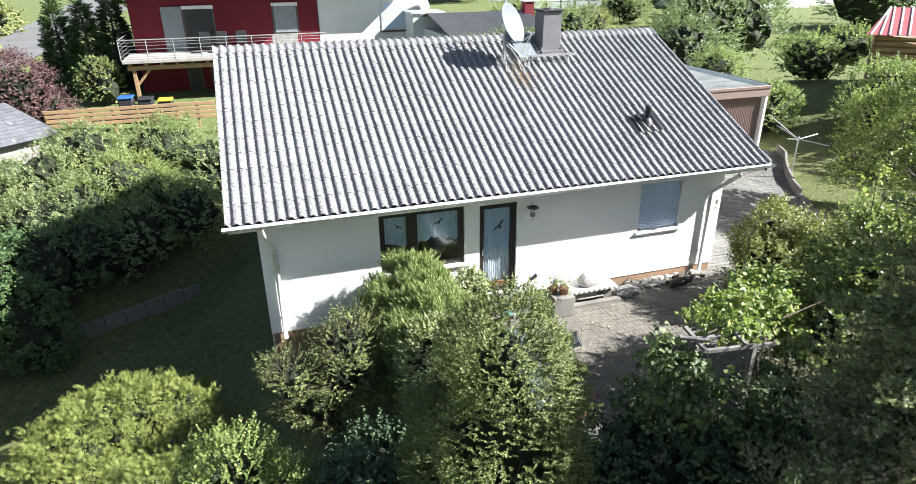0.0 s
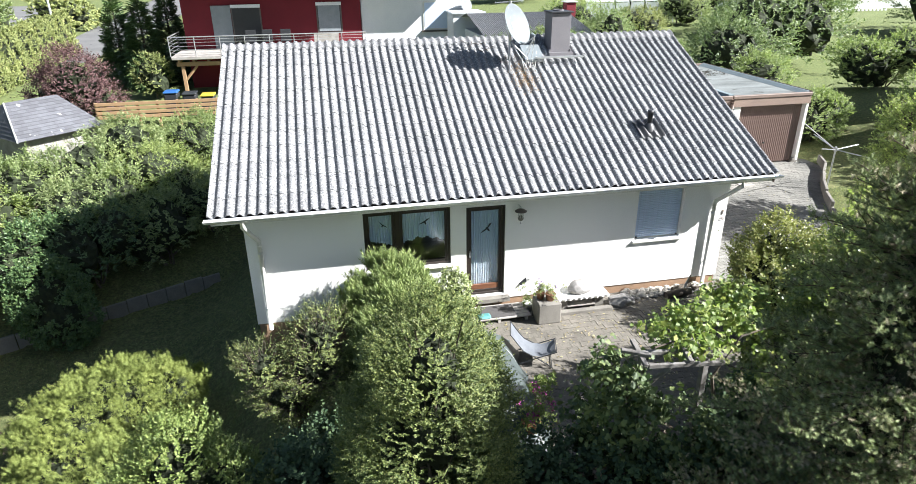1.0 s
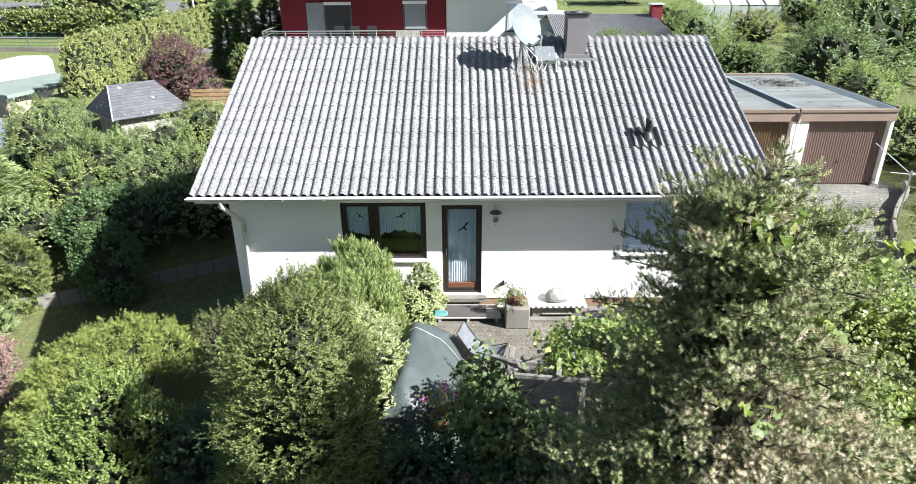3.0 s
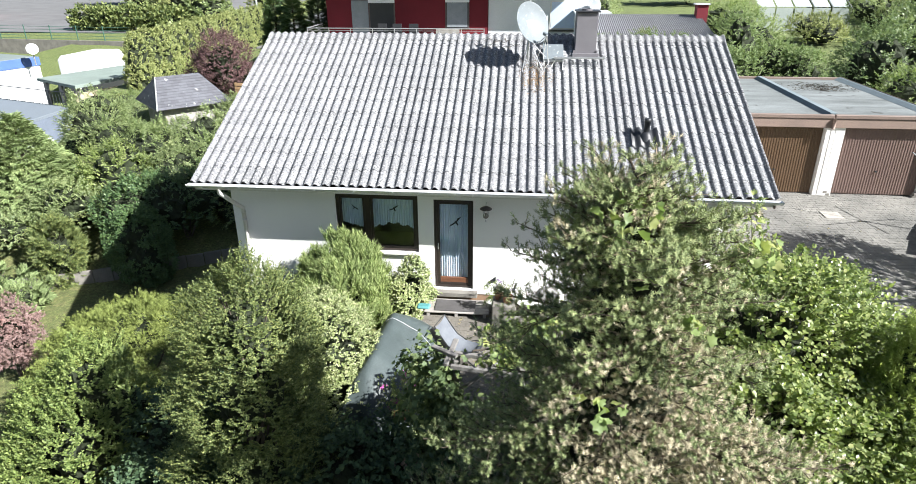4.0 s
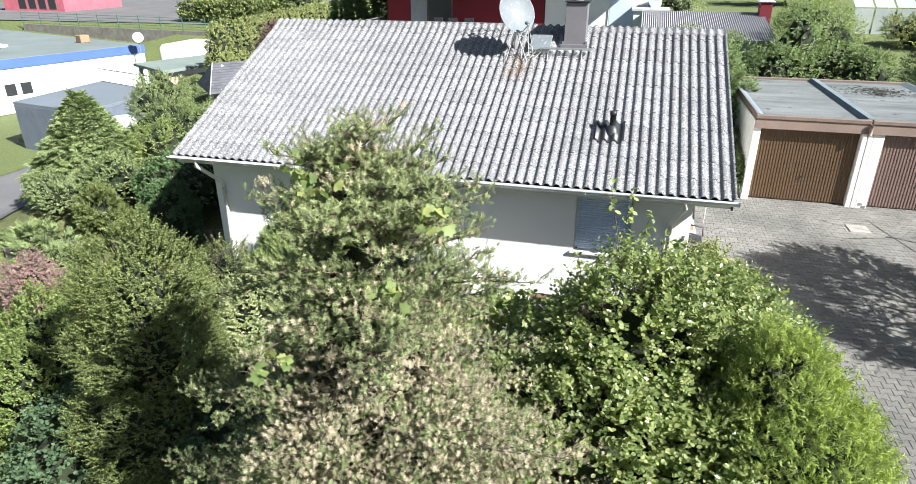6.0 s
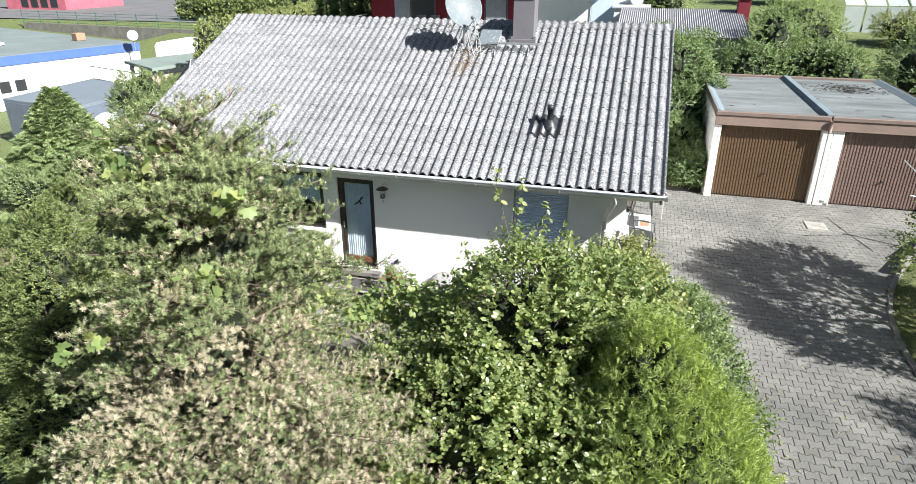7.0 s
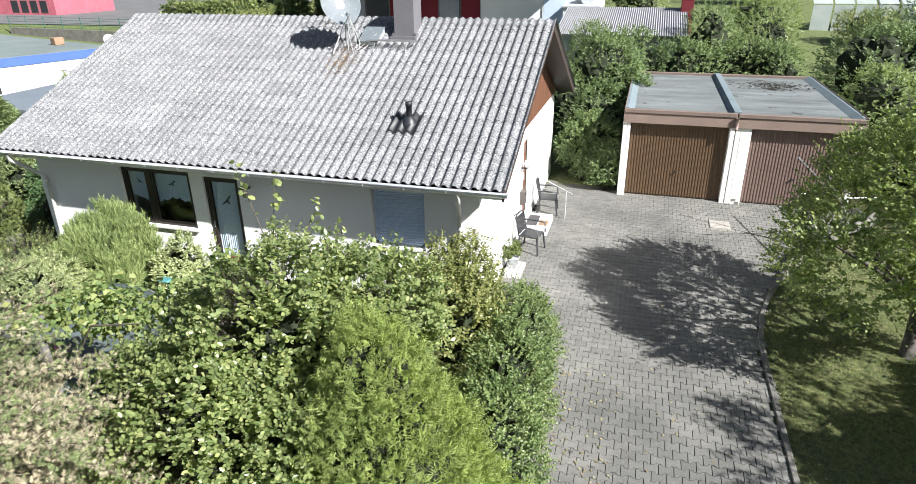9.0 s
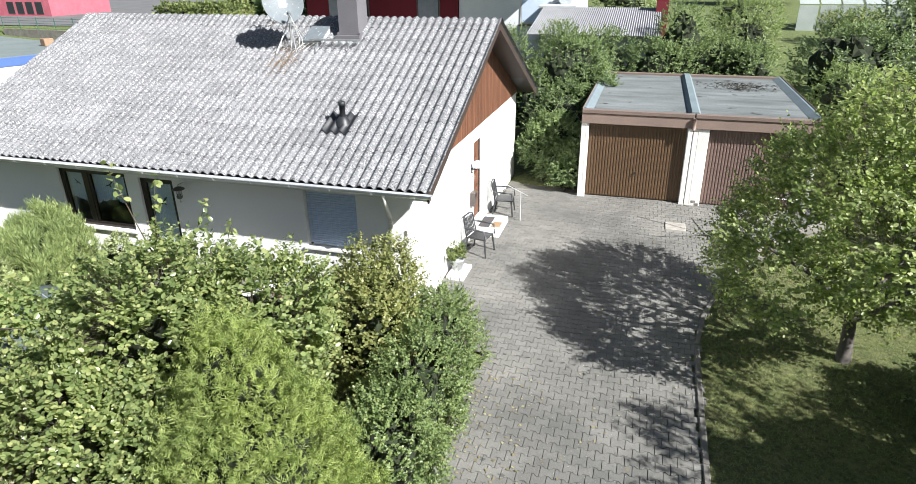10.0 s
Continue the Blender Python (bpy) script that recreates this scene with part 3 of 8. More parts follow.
# the ground lies lower under paving and house, which have slabs of their own
under = ((GX > 0.9) & (GX < 10.3) & (GY > 0.3) & (GY < 8.9)) | ((GX > drive_left(GY) + 0.1) & (GX < drive_right(GY) - 0.1) & (GY > -11) & (GY < 8.4)) | ((GX > 4.4) & (GX < 11.2) & (GY > -5.0) & (GY < 0.2)) | ((GX > 12.9) & (GX < 18.5) & (GY > 6.0) & (GY < 14.2))
GZ = np.where(under, GZ - 0.25, GZ)
ni, nj = GX.shape
idx = np.arange(ni * nj).reshape(ni, nj)
gf = np.stack([idx[:-1, :-1], idx[1:, :-1], idx[1:, 1:], idx[:-1, 1:]], -1).reshape(-1, 4)
ground = part("ground", fast_mesh("ground", np.stack([GX, GY, GZ], -1).reshape(-1, 3), gf, M["lawn"], True), None)
tagged(ground, "sloping lawn with worn dry patches round the house", "ground", kind="structure")

# patio slab in front of the house and bedding of the drive
g = Geo().box(4.2, 11.0, -5.2, -0.02, -0.35, -0.055)
patio = structure("patio", g, M["patio_bed"], "old grey paved patio along the house front", "patio")


ys = np.concatenate([np.linspace(-11, -0.61, 12), np.linspace(-0.59, 8.6, 20)])
g = Geo()
g.add([(float(f(v)), v, float(drive_z(v)) - 0.035) for v in ys for f in (drive_left, drive_right)], [(2 * k, 2 * k + 1, 2 * k + 3, 2 * k + 2) for k in range(len(ys) - 1)])
drive = structure("driveway", g, M["joint"], "driveway of grey bone-shaped concrete pavers", "driveway")
# ---- the bungalow ----
X0, X1, YB = 0.5, 10.56, 9.2          # side walls and rear wall
EAVE_Y, EAVE_Z, RIDGE_Y, RIDGE_Z = -0.62, 2.68, 4.40, 4.97
REAR_Y, REAR_Z = 9.5, 2.64
RX0, RX1 = 0.0, 11.15
SLOPE = (RIDGE_Z - EAVE_Z) / (RIDGE_Y - EAVE_Y)
SLOPE_R = (RIDGE_Z - REAR_Z) / (REAR_Y - RIDGE_Y)
WIN = (2.71, 4.43, 1.045, 2.30)
DOOR = (4.75, 5.565, 0.23, 2.238)
SHUT = (8.45, 9.51, 1.172, 2.31)


def wall_with_holes(x0, x1, y0, y1, z0, z1, holes):
    """A wall along x, in pieces round its openings."""
    g, x = Geo(), x0
    for a, b, lo, hi in sorted(holes):
        g.box(x, a, y0, y1, z0, z1)
        g.box(a, b, y0, y1, z0, lo)
        g.box(a, b, y0, y1, hi, z1)
        x = b
    return g.box(x, x1, y0, y1, z0, z1)


wall_front = structure("wall_front", wall_with_holes(X0, X1, 0.0, 0.3, 0.12, 2.84, [WIN, DOOR, SHUT]), M["render"], "white rendered house front with window, terrace door and shuttered window", "wall")
g = Geo().box(X0 + 0.03, X1 - 0.03, 0.02, 0.3, -2.6, 0.118)
plinth_front = structure("plinth_front", g, M["plinth"], "brown painted plinth under the white front", "plinth")


def gable(x0, x1, holes, zlow):
    g = Geo()
    y = 0.3
    for a, b, lo, hi in holes:
        g.box(x0, x1, y, a, zlow, 2.60)
        g.box(x0, x1, a, b, zlow, lo)
        g.box(x0, x1, a, b, hi, 2.60)
        y = b
    g.box(x0, x1, y, YB, zlow, 2.60)
    top = RIDGE_Z - 0.12
    ring = [(0.3, 2.60), (YB, 2.60), (YB, top - SLOPE_R * (YB - RIDGE_Y)), (RIDGE_Y, top), (0.3, top - SLOPE * (RIDGE_Y - 0.3))]
    n = len(ring)
    g.add([(x0, a, b) for a, b in ring] + [(x1, a, b) for a, b in ring],
          [tuple(range(n))[::-1], tuple(range(n, 2 * n))] + [(k, (k + 1) % n, n + (k + 1) % n, n + k) for k in range(n)])
    return g


SIDE_DOOR = (4.30, 5.20, 0.16, 2.22)
wall_right = structure("wall_right", gable(X1 - 0.3, X1, [SIDE_DOOR], -0.3), M["render"], "sunlit white gable wall with brown entrance door", "wall")
wall_left = structure("wall_left", gable(X0, X0 + 0.3, [], -2.8), M["render"], "white gable wall over the lower lawn", "wall")
wall_rear = structure("wall_rear", Geo().box(X0 + 0.3, X1 - 0.3, YB - 0.3, YB, -0.3, 2.75), M["render"], "white rear wall of the bungalow", "wall")
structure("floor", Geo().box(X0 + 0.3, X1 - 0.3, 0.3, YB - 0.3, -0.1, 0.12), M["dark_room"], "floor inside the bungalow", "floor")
structure("ceiling", Geo().box(X0 + 0.3, X1 - 0.3, 0.3, YB - 0.3, 2.42, 2.5), M["white_wall"], "ceiling inside the bungalow", "ceiling")
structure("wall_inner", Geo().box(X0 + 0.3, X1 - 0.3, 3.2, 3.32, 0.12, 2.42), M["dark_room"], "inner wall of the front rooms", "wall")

# brown vertical boards on the gable
boards = thing("gable_cladding", "brown vertical timber boards on the gable", "cladding", kind="structure")
y = 0.02
while y < YB - 0.02:
    w = min(0.14, YB - y)
    ym = y + w / 2
    top = (RIDGE_Z - 0.13 - (SLOPE if ym < RIDGE_Y else SLOPE_R) * abs(ym - RIDGE_Y))
    ta = RIDGE_Z - 0.13 - (SLOPE if y < RIDGE_Y else SLOPE_R) * abs(y - RIDGE_Y)
    tb = RIDGE_Z - 0.13 - (SLOPE if y + w < RIDGE_Y else SLOPE_R) * abs(y + w - RIDGE_Y)
    if min(ta, tb) > 2.62:
        g = Geo()
        a, b, x0, x1 = y + 0.004, y + w - 0.004, X1 + 0.003, X1 + 0.03
        g.add([(x0, a, 2.56), (x0, b, 2.56), (x0, b, tb), (x0, a, ta), (x1, a + 0.004, 2.56), (x1, b - 0.004, 2.56), (x1, b - 0.004, tb), (x1, a + 0.004, ta)],
              [(4, 5, 6, 7), (0, 4, 7, 3), (5, 1, 2, 6), (0, 1, 5, 4), (3, 7, 6, 2)])
        part("board", g, M["brown_wood"], boards)
    y += 0.14

# roof deck, soffit, fascia and verge boards
g = Geo()
for (ya, za, yb, zb) in ((EAVE_Y + 0.06, EAVE_Z - 0.07, RIDGE_Y, RIDGE_Z - 0.07), (REAR_Y - 0.06, REAR_Z - 0.07, RIDGE_Y, RIDGE_Z - 0.07)):
    g.add([(RX0 + 0.06, ya, za), (RX1 - 0.06, ya, za), (RX1 - 0.06, yb, zb), (RX0 + 0.06, yb, zb), (RX0 + 0.06, ya, za - 0.05), (RX1 - 0.06, ya, za - 0.05), (RX1 - 0.06, yb, zb - 0.05), (RX0 + 0.06, yb, zb - 0.05)],
          [(0, 1, 2, 3), (7, 6, 5, 4), (0, 4, 5, 1), (0, 3, 7, 4), (1, 5, 6, 2)])
roof = structure("roof", g, M["dark_wood"], "grey corrugated fibre-cement gable roof with lichen", "roof")
part("fascia", Geo().box(RX0 + 0.05, RX1 - 0.05, EAVE_Y + 0.065, EAVE_Y + 0.095, 2.50, EAVE_Z - 0.07), M["white_paint"], roof, "white fascia board")
for x in (RX0 + 0.02, RX1 - 0.055):
    for ya, za, yb, zb in ((EAVE_Y + 0.03, EAVE_Z - 0.03, RIDGE_Y, RIDGE_Z - 0.03), (REAR_Y - 0.03, REAR_Z - 0.03, RIDGE_Y, RIDGE_Z - 0.03)):
        g = Geo()
        h = 0.17
        ring = [(ya, za - h), (yb, zb - h), (yb, zb - 0.02), (ya, za - 0.02)]
        g.add([(x, a, b) for a, b in ring] + [(x + 0.035, a, b) for a, b in ring], [(0, 1, 2, 3), (7, 6, 5, 4), (0, 4, 5, 1), (1, 5, 6, 2), (2, 6, 7, 3), (3, 7, 4, 0)])
        part("verge_board", g, M["verge_wood"], roof, "dark brown verge board")
g = Geo()
for a, b in ((EAVE_Y + 0.1, RIDGE_Y), (RIDGE_Y, REAR_Y - 0.1)):
    za = RIDGE_Z - 0.14 - (SLOPE * (RIDGE_Y - a) if b == RIDGE_Y else 0)
    zb = RIDGE_Z - 0.14 - (0 if b == RIDGE_Y else SLOPE_R * (b - RIDGE_Y))
    g.add([(X1 + 0.035, a, za), (RX1 - 0.06, a, za), (RX1 - 0.06, b, zb), (X1 + 0.035, b, zb)], [(3, 2, 1, 0)])
part("verge_soffit", g, M["verge_wood"], roof, "brown boards under the verge")

WAVE, AMP, NW = 0.1797, 0.0255, 5
WX0 = RX0 + 0.025      # first wave crest


def roof_sheet(length, slope, waves=NW, seg=16, lift=0.009):
    """One corrugated sheet lying in x and up the slope, with a visible lower edge; its head lies under the next sheet."""
    g = Geo()
    cs, sn = math.cos(math.atan(slope)), math.sin(math.atan(slope))
    n = waves * seg
    lo, hi, rim, rim2 = [], [], [], []
    for i in range(n + 1):
        x = i * WAVE / seg
        a = AMP * (1.12 * math.tanh(1.5 * math.cos(2 * math.pi * i / seg) + 0.25) / math.tanh(1.75))
        for row, s, dz in ((rim, 0.0, lift - 0.013), (rim2, 0.0, lift), (lo, 0.0, lift), (hi, length + 0.06, -0.004)):
            z = a + dz
            row.append((x, s * cs - z * sn, s * sn + z * cs))
    g.add(rim + rim2, [(i, i + 1, n + 2 + i, n + 1 + i) for i in range(n)])
    g.add(lo + hi, [(i, i + 1, n + 2 + i, n + 1 + i) for i in range(n)])
    return g


rows_y = [EAVE_Y] + [EAVE_Y + (RIDGE_Y - EAVE_Y) * k / 12 for k in range(1, 12)] + [RIDGE_Y]
meshes = {}
srng = random.Random(4)
for r in range(12):
    ya, yb = rows_y[r], rows_y[r + 1]
    L = (yb - ya) / math.cos(math.atan(SLOPE))
    for c in range(13):
        waves = NW if c < 12 else 2
        key = (round(L, 3), waves)
        if key not in meshes:
            meshes[key] = roof_sheet(L, SLOPE, waves).mesh("roof_sheet", M["fibre"], True)
        jig = srng.uniform(-0.006, 0.006)
        part("roof_sheet", meshes[key], None, roof, at=pose(WX0 + c * NW * WAVE, ya + jig, EAVE_Z + (ya - EAVE_Y + jig) * SLOPE + srng.uniform(0, 0.003)))
meshes = {}
for r in range(6):
    Lr = (REAR_Y - RIDGE_Y) / math.cos(math.atan(SLOPE_R)) / 6
    for c in range(13):
        waves = NW if c < 12 else 2
        if waves not in meshes:
            meshes[waves] = roof_sheet(Lr, SLOPE_R, waves, 8).mesh("roof_sheet", M["fibre"], True)
        yy = REAR_Y - r * (REAR_Y - RIDGE_Y) / 6
        x = WX0 + c * NW * WAVE + waves * WAVE
        part("roof_sheet", meshes[waves], None, roof, at=pose(x, yy, REAR_Z + (REAR_Y - yy) * SLOPE_R, 0, 0, 180))
# ridge caps, shaped to the waves
for c in range(13):
    waves = NW if c < 12 else 2
    g = Geo()
    n = waves * 8
    rings = []
    for s, z in ((-0.24, -0.24 * SLOPE + 0.012), (-0.10, -0.10 * SLOPE + 0.022), (-0.03, 0.012), (0.03, 0.012), (0.10, -0.10 * SLOPE_R + 0.022), (0.24, -0.24 * SLOPE_R + 0.012)):
        k = 1.0 if abs(s) > 0.05 else 0.75
        rings.append([(i * WAVE / 8, s, z + 0.018 + k * AMP * math.cos(2 * math.pi * i / 8)) for i in range(n + 1)])
    g.add([p for ring in rings for p in ring], [(j * (n + 1) + i, j * (n + 1) + i + 1, (j + 1) * (n + 1) + i + 1, (j + 1) * (n + 1) + i) for j in range(5) for i in range(n)])
    part("ridge_cap", g, M["fibre"], roof, smooth=True, at=pose(WX0 + c * NW * WAVE, RIDGE_Y, RIDGE_Z))

# gutter with brackets and downpipes
def half_round(x0, x1, y, z, r, n=8):
    g = Geo()
    pts = [(math.cos(math.pi * k / n), -math.sin(math.pi * k / n)) for k in range(n + 1)]
    for rr, flip in ((r, 0), (r - 0.006, 1)):
        vs = [(x, y - rr * a, z + rr * b) for x in (x0, x1) for a, b in pts]
        fs = [(k, k + 1, n + 2 + k, n + 1 + k) for k in range(n)]
        g.add(vs, [q[::-1] for q in fs] if flip else fs)
    for x in (x0, x1):
        g.add([(x, y - r * a, z + r * b) for a, b in pts], [tuple(range(n + 1))])
    g.tube([(x0, y - r, z), (x1, y - r, z)], 0.011, 6)
    return g


gutter = thing("gutter", "pale grey zinc gutter along the front eave", "gutter")
part("channel", half_round(RX0 - 0.03, RX1 + 0.06, EAVE_Y - 0.05, EAVE_Z - 0.03, 0.066), M["zinc"], gutter, smooth=True)
for k in range(15):
    x = 0.28 + k * 0.76
    g = Geo().tube([(x, EAVE_Y - 0.05 - 0.07 * math.cos(math.pi * j / 6), EAVE_Z - 0.03 - 0.072 * math.sin(math.pi * j / 6)) for j in range(7)], 0.008, 5)
    part("bracket", g, M["zinc"], gutter)


def downpipe(x, bend_x, z_low):
    d = thing("downpipe", "white painted downpipe with swan neck", "downpipe")
    g = Geo().tube([(bend_x, EAVE_Y - 0.05, EAVE_Z - 0.09), (bend_x, EAVE_Y - 0.05, EAVE_Z - 0.2), ((bend_x + x) / 2, -0.36, 2.2), (x, -0.08, 1.95), (x, -0.07, 1.85)], 0.045, 12)
    part("swan_neck", g, M["white_paint"], d, smooth=True)
    part("pipe", Geo().tube([(x, -0.07, 1.9), (x, -0.07, z_low)], 0.042, 12), M["white_paint"], d, smooth=True)
    for z in (1.7, 0.5):
        part("clip", Geo().tube([(x, -0.07, z - 0.015), (x, -0.07, z + 0.015)], 0.05, 12), M["zinc"], d)
        part("clip_arm", Geo().box(x - 0.01, x + 0.01, -0.025, 0.0, z - 0.01, z + 0.01), M["zinc"], d)
    return d


downpipe(0.75, 0.60, 0.02)
downpipe(10.20, 10.35, -0.05)


# ---- openings of the front ----
def casement(x0, x1, z0, z1, y, depth, parent, frame_mat, fw=0.07, name="window_frame"):
    g = Geo()
    g.box(x0, x0 + fw, y, y + depth, z0, z1, 0.006).box(x1 - fw, x1, y, y + depth, z0, z1, 0.006)
    g.box(x0 + fw, x1 - fw, y, y + depth, z0, z0 + fw, 0.006).box(x0 + fw, x1 - fw, y, y + depth, z1 - fw, z1, 0.006)
    return part(name, g, frame_mat, parent)


def pane(x0, x1, z0, z1, y, parent):
    ob = part("pane", Geo().box(x0, x1, y, y + 0.008, z0, z1), M["glass"], parent)
    ob.visible_shadow = False
    return ob


def net_curtain(name, x0, x1, z1, low, y, parent_group, label, folds=26):
    """A pleated curtain; low(u) gives its lower hem."""
    g, n = Geo(), folds * 6
    top, bot = [], []
    for i in range(n + 1):
        u = i / n
        x = x0 + (x1 - x0) * u
        d = 0.022 * math.sin(2 * math.pi * folds * u) + 0.008 * math.sin(17 * u)
        top.append((x, y + d * 0.7, z1))
        bot.append((x, y + d, low(u)))
    g.add(top + bot, [(i, i + 1, n + 2 + i, n + 1 + i) for i in range(n)])
    return tagged(part(name, g, M["curtain"], smooth=True), label, "curtain", parent_group)


def bird(x, y, z, s, turn, label):
    """A black bird silhouette stuck to the pane."""
    g = Geo()
    pts = [(-1, 0.15), (-0.6, 0.2), (-0.15, 0.12), (0.05, 0.25), (0.15, 0.12), (0.55, 0.28), (1, 0.1), (0.5, 0.02), (0.15, -0.05), (0.05, -0.45), (-0.1, -0.45), (-0.12, -0.05), (-0.55, 0.0)]
    c, q = math.cos(turn), math.sin(turn)
    g.add([(x + s * (a * c - b * q), y, z + s * (a * q + b * c)) for a, b in pts], [tuple(range(len(pts)))])
    return tagged(part("bird_sticker", g, M["black_plastic"]), label, "sticker", "bird stickers on the glass")


window_1 = thing("window_1", "two-casement window in dark brown frame", "window", kind="structure")
casement(WIN[0], WIN[1], WIN[2], WIN[3], 0.05, 0.09, window_1, M["dark_wood"], 0.06)
xm = WIN[0] + 0.66
part("mullion", Geo().box(xm - 0.055, xm + 0.055, 0.052, 0.138, WIN[2] + 0.06, WIN[3] - 0.06, 0.006), M["dark_wood"], window_1)
for a, b in ((WIN[0] + 0.06, xm - 0.055), (xm + 0.055, WIN[1] - 0.06)):
    sash = casement(a, b, WIN[2] + 0.06, WIN[3] - 0.06, 0.065, 0.06, window_1, M["dark_wood"], 0.05, "sash")
    pane(a + 0.05, b - 0.05, WIN[2] + 0.11, WIN[3] - 0.11, 0.09, sash)
part("window_sill", Geo().box(WIN[0] - 0.04, WIN[1] + 0.05, -0.07, 0.06, WIN[2] - 0.045, WIN[2] - 0.004, 0.006), M["white_paint"], window_1, "white outer sill")
net_curtain("net_curtain", WIN[0] + 0.05, xm, 2.2, lambda u: 1.66 - 0.16 * u - 0.03 * abs(math.sin(26 * u)), 0.17, "window curtains", "short white net curtain with curved hem", 12)
net_curtain("net_curtain", xm, WIN[1] - 0.03, 2.2, lambda u: 1.56 + 0.10 * math.sin(math.pi * u) ** 2 - 0.05 * abs(math.sin(16 * u)), 0.17, "window curtains", "short white net curtain with curved hem", 20)
bird(xm + 0.55, 0.084, 1.98, 0.13, 0.5, "black bird silhouette stuck on the window")
bird(WIN[0] + 0.38, 0.084, 1.98, 0.10, -0.7, "small black bird silhouette stuck on the window")

door_1 = thing("door_1", "glazed terrace door in brown wooden frame", "door", kind="structure")
casement(DOOR[0], DOOR[1], DOOR[2], DOOR[3], 0.05, 0.09, door_1, M["dark_wood"], 0.055, "door_frame")
leaf = casement(DOOR[0] + 0.055, DOOR[1] - 0.055, DOOR[2] + 0.055, DOOR[3] - 0.055, 0.065, 0.06, door_1, M["dark_wood"], 0.06, "door_leaf")
part("kick_rail", Geo().box(DOOR[0] + 0.115, DOOR[1] - 0.115, 0.068, 0.122, DOOR[2] + 0.115, DOOR[2] + 0.23, 0.005), M["door_wood"], door_1)
pane(DOOR[0] + 0.115, DOOR[1] - 0.115, DOOR[2] + 0.23, DOOR[3] - 0.115, 0.09, leaf)
part("door_handle", Geo().box(DOOR[0] + 0.075, DOOR[0] + 0.095, 0.03, 0.064, 1.12, 1.26, 0.005), M["steel"], door_1, "brass-coloured handle")
net_curtain("door_curtain", DOOR[0] + 0.06, DOOR[1] - 0.06, 2.15, lambda u: 0.36, 0.165, "", "long pleated net curtain behind the terrace door", 14)
bird(DOOR[0] + 0.45, 0.084, 1.72, 0.17, 0.75, "black bird silhouette stuck on the door glass")
tagged(part("doorstep", Geo().box(DOOR[0] - 0.12, DOOR[1] + 0.1, -0.14, 0.05, 0.09, 0.196, 0.01), M["concrete"]), "pale stone step under the terrace door", "step")

shutter = thing("window_2", "window closed with pale roller shutter", "window", kind="structure")
casement(SHUT[0], SHUT[1], SHUT[2], SHUT[3], 0.10, 0.06, shutter, M["white_paint"], 0.03)
n = 24
dz = (SHUT[3] - SHUT[2] - 0.06) / n
slat = Geo()
slat.add([(SHUT[0] + 0.03, 0.085, 0), (SHUT[1] - 0.03, 0.085, 0), (SHUT[1] - 0.03, 0.07, dz * 0.4), (SHUT[0] + 0.03, 0.07, dz * 0.4), (SHUT[1] - 0.03, 0.073, dz * 0.8), (SHUT[0] + 0.03, 0.073, dz * 0.8), (SHUT[1] - 0.03, 0.092, dz * 0.98), (SHUT[0] + 0.03, 0.092, dz * 0.98)], [(0, 1, 2, 3), (3, 2, 4, 5), (5, 4, 6, 7)])
slat_mesh = slat.mesh("slat", M["shutter"])
for k in range(n):
    part("slat", slat_mesh, None, shutter, at=pose(0, 0, SHUT[2] + 0.03 + k * dz))
part("backing", Geo().box(SHUT[0] + 0.03, SHUT[1] - 0.03, 0.094, 0.099, SHUT[2] + 0.03, SHUT[3] - 0.03), M["shutter"], shutter)
part("window_sill", Geo().box(SHUT[0] - 0.06, SHUT[1] + 0.06, -0.06, 0.09, SHUT[2] - 0.05, SHUT[2] - 0.003, 0.006), M["white_paint"], shutter, "white outer sill")
for x in (SHUT[0] + 0.06, SHUT[1] - 0.06):
    part("stop", Geo().box(x - 0.015, x + 0.015, 0.04, 0.07, SHUT[2] + 0.03, SHUT[2] + 0.055), M["black_plastic"], shutter)

# entrance door in the gable
door_2 = thing("door_2", "brown wooden entrance door with lattice panel", "door", kind="structure")
y0, y1, z0, z1 = SIDE_DOOR
g = Geo().box(X1 - 0.16, X1 - 0.08, y0, y0 + 0.07, z0, z1, 0.005).box(X1 - 0.16, X1 - 0.08, y1 - 0.07, y1, z0, z1, 0.005).box(X1 - 0.16, X1 - 0.08, y0 + 0.07, y1 - 0.07, z1 - 0.07, z1, 0.005)
part("door_frame", g, M["dark_wood"], door_2)
leaf = part("door_leaf", Geo().box(X1 - 0.15, X1 - 0.1, y0 + 0.07, y1 - 0.07, z0, z1 - 0.07, 0.004), M["brown_wood"], door_2)
for k in range(5):
    part("panel", Geo().box(X1 - 0.1, X1 - 0.085, y0 + 0.13, y1 - 0.13, z0 + 0.12 + k * 0.38, z0 + 0.42 + k * 0.38, 0.006), M["brown_wood"], leaf)
part("door_handle", Geo().box(X1 - 0.1, X1 - 0.05, y0 + 0.10, y0 + 0.12, 1.1, 1.2, 0.004), M["steel"], door_2)

# ---- things on the roof ----
def roof_z(y):
    return EAVE_Z + SLOPE * (y - EAVE_Y)


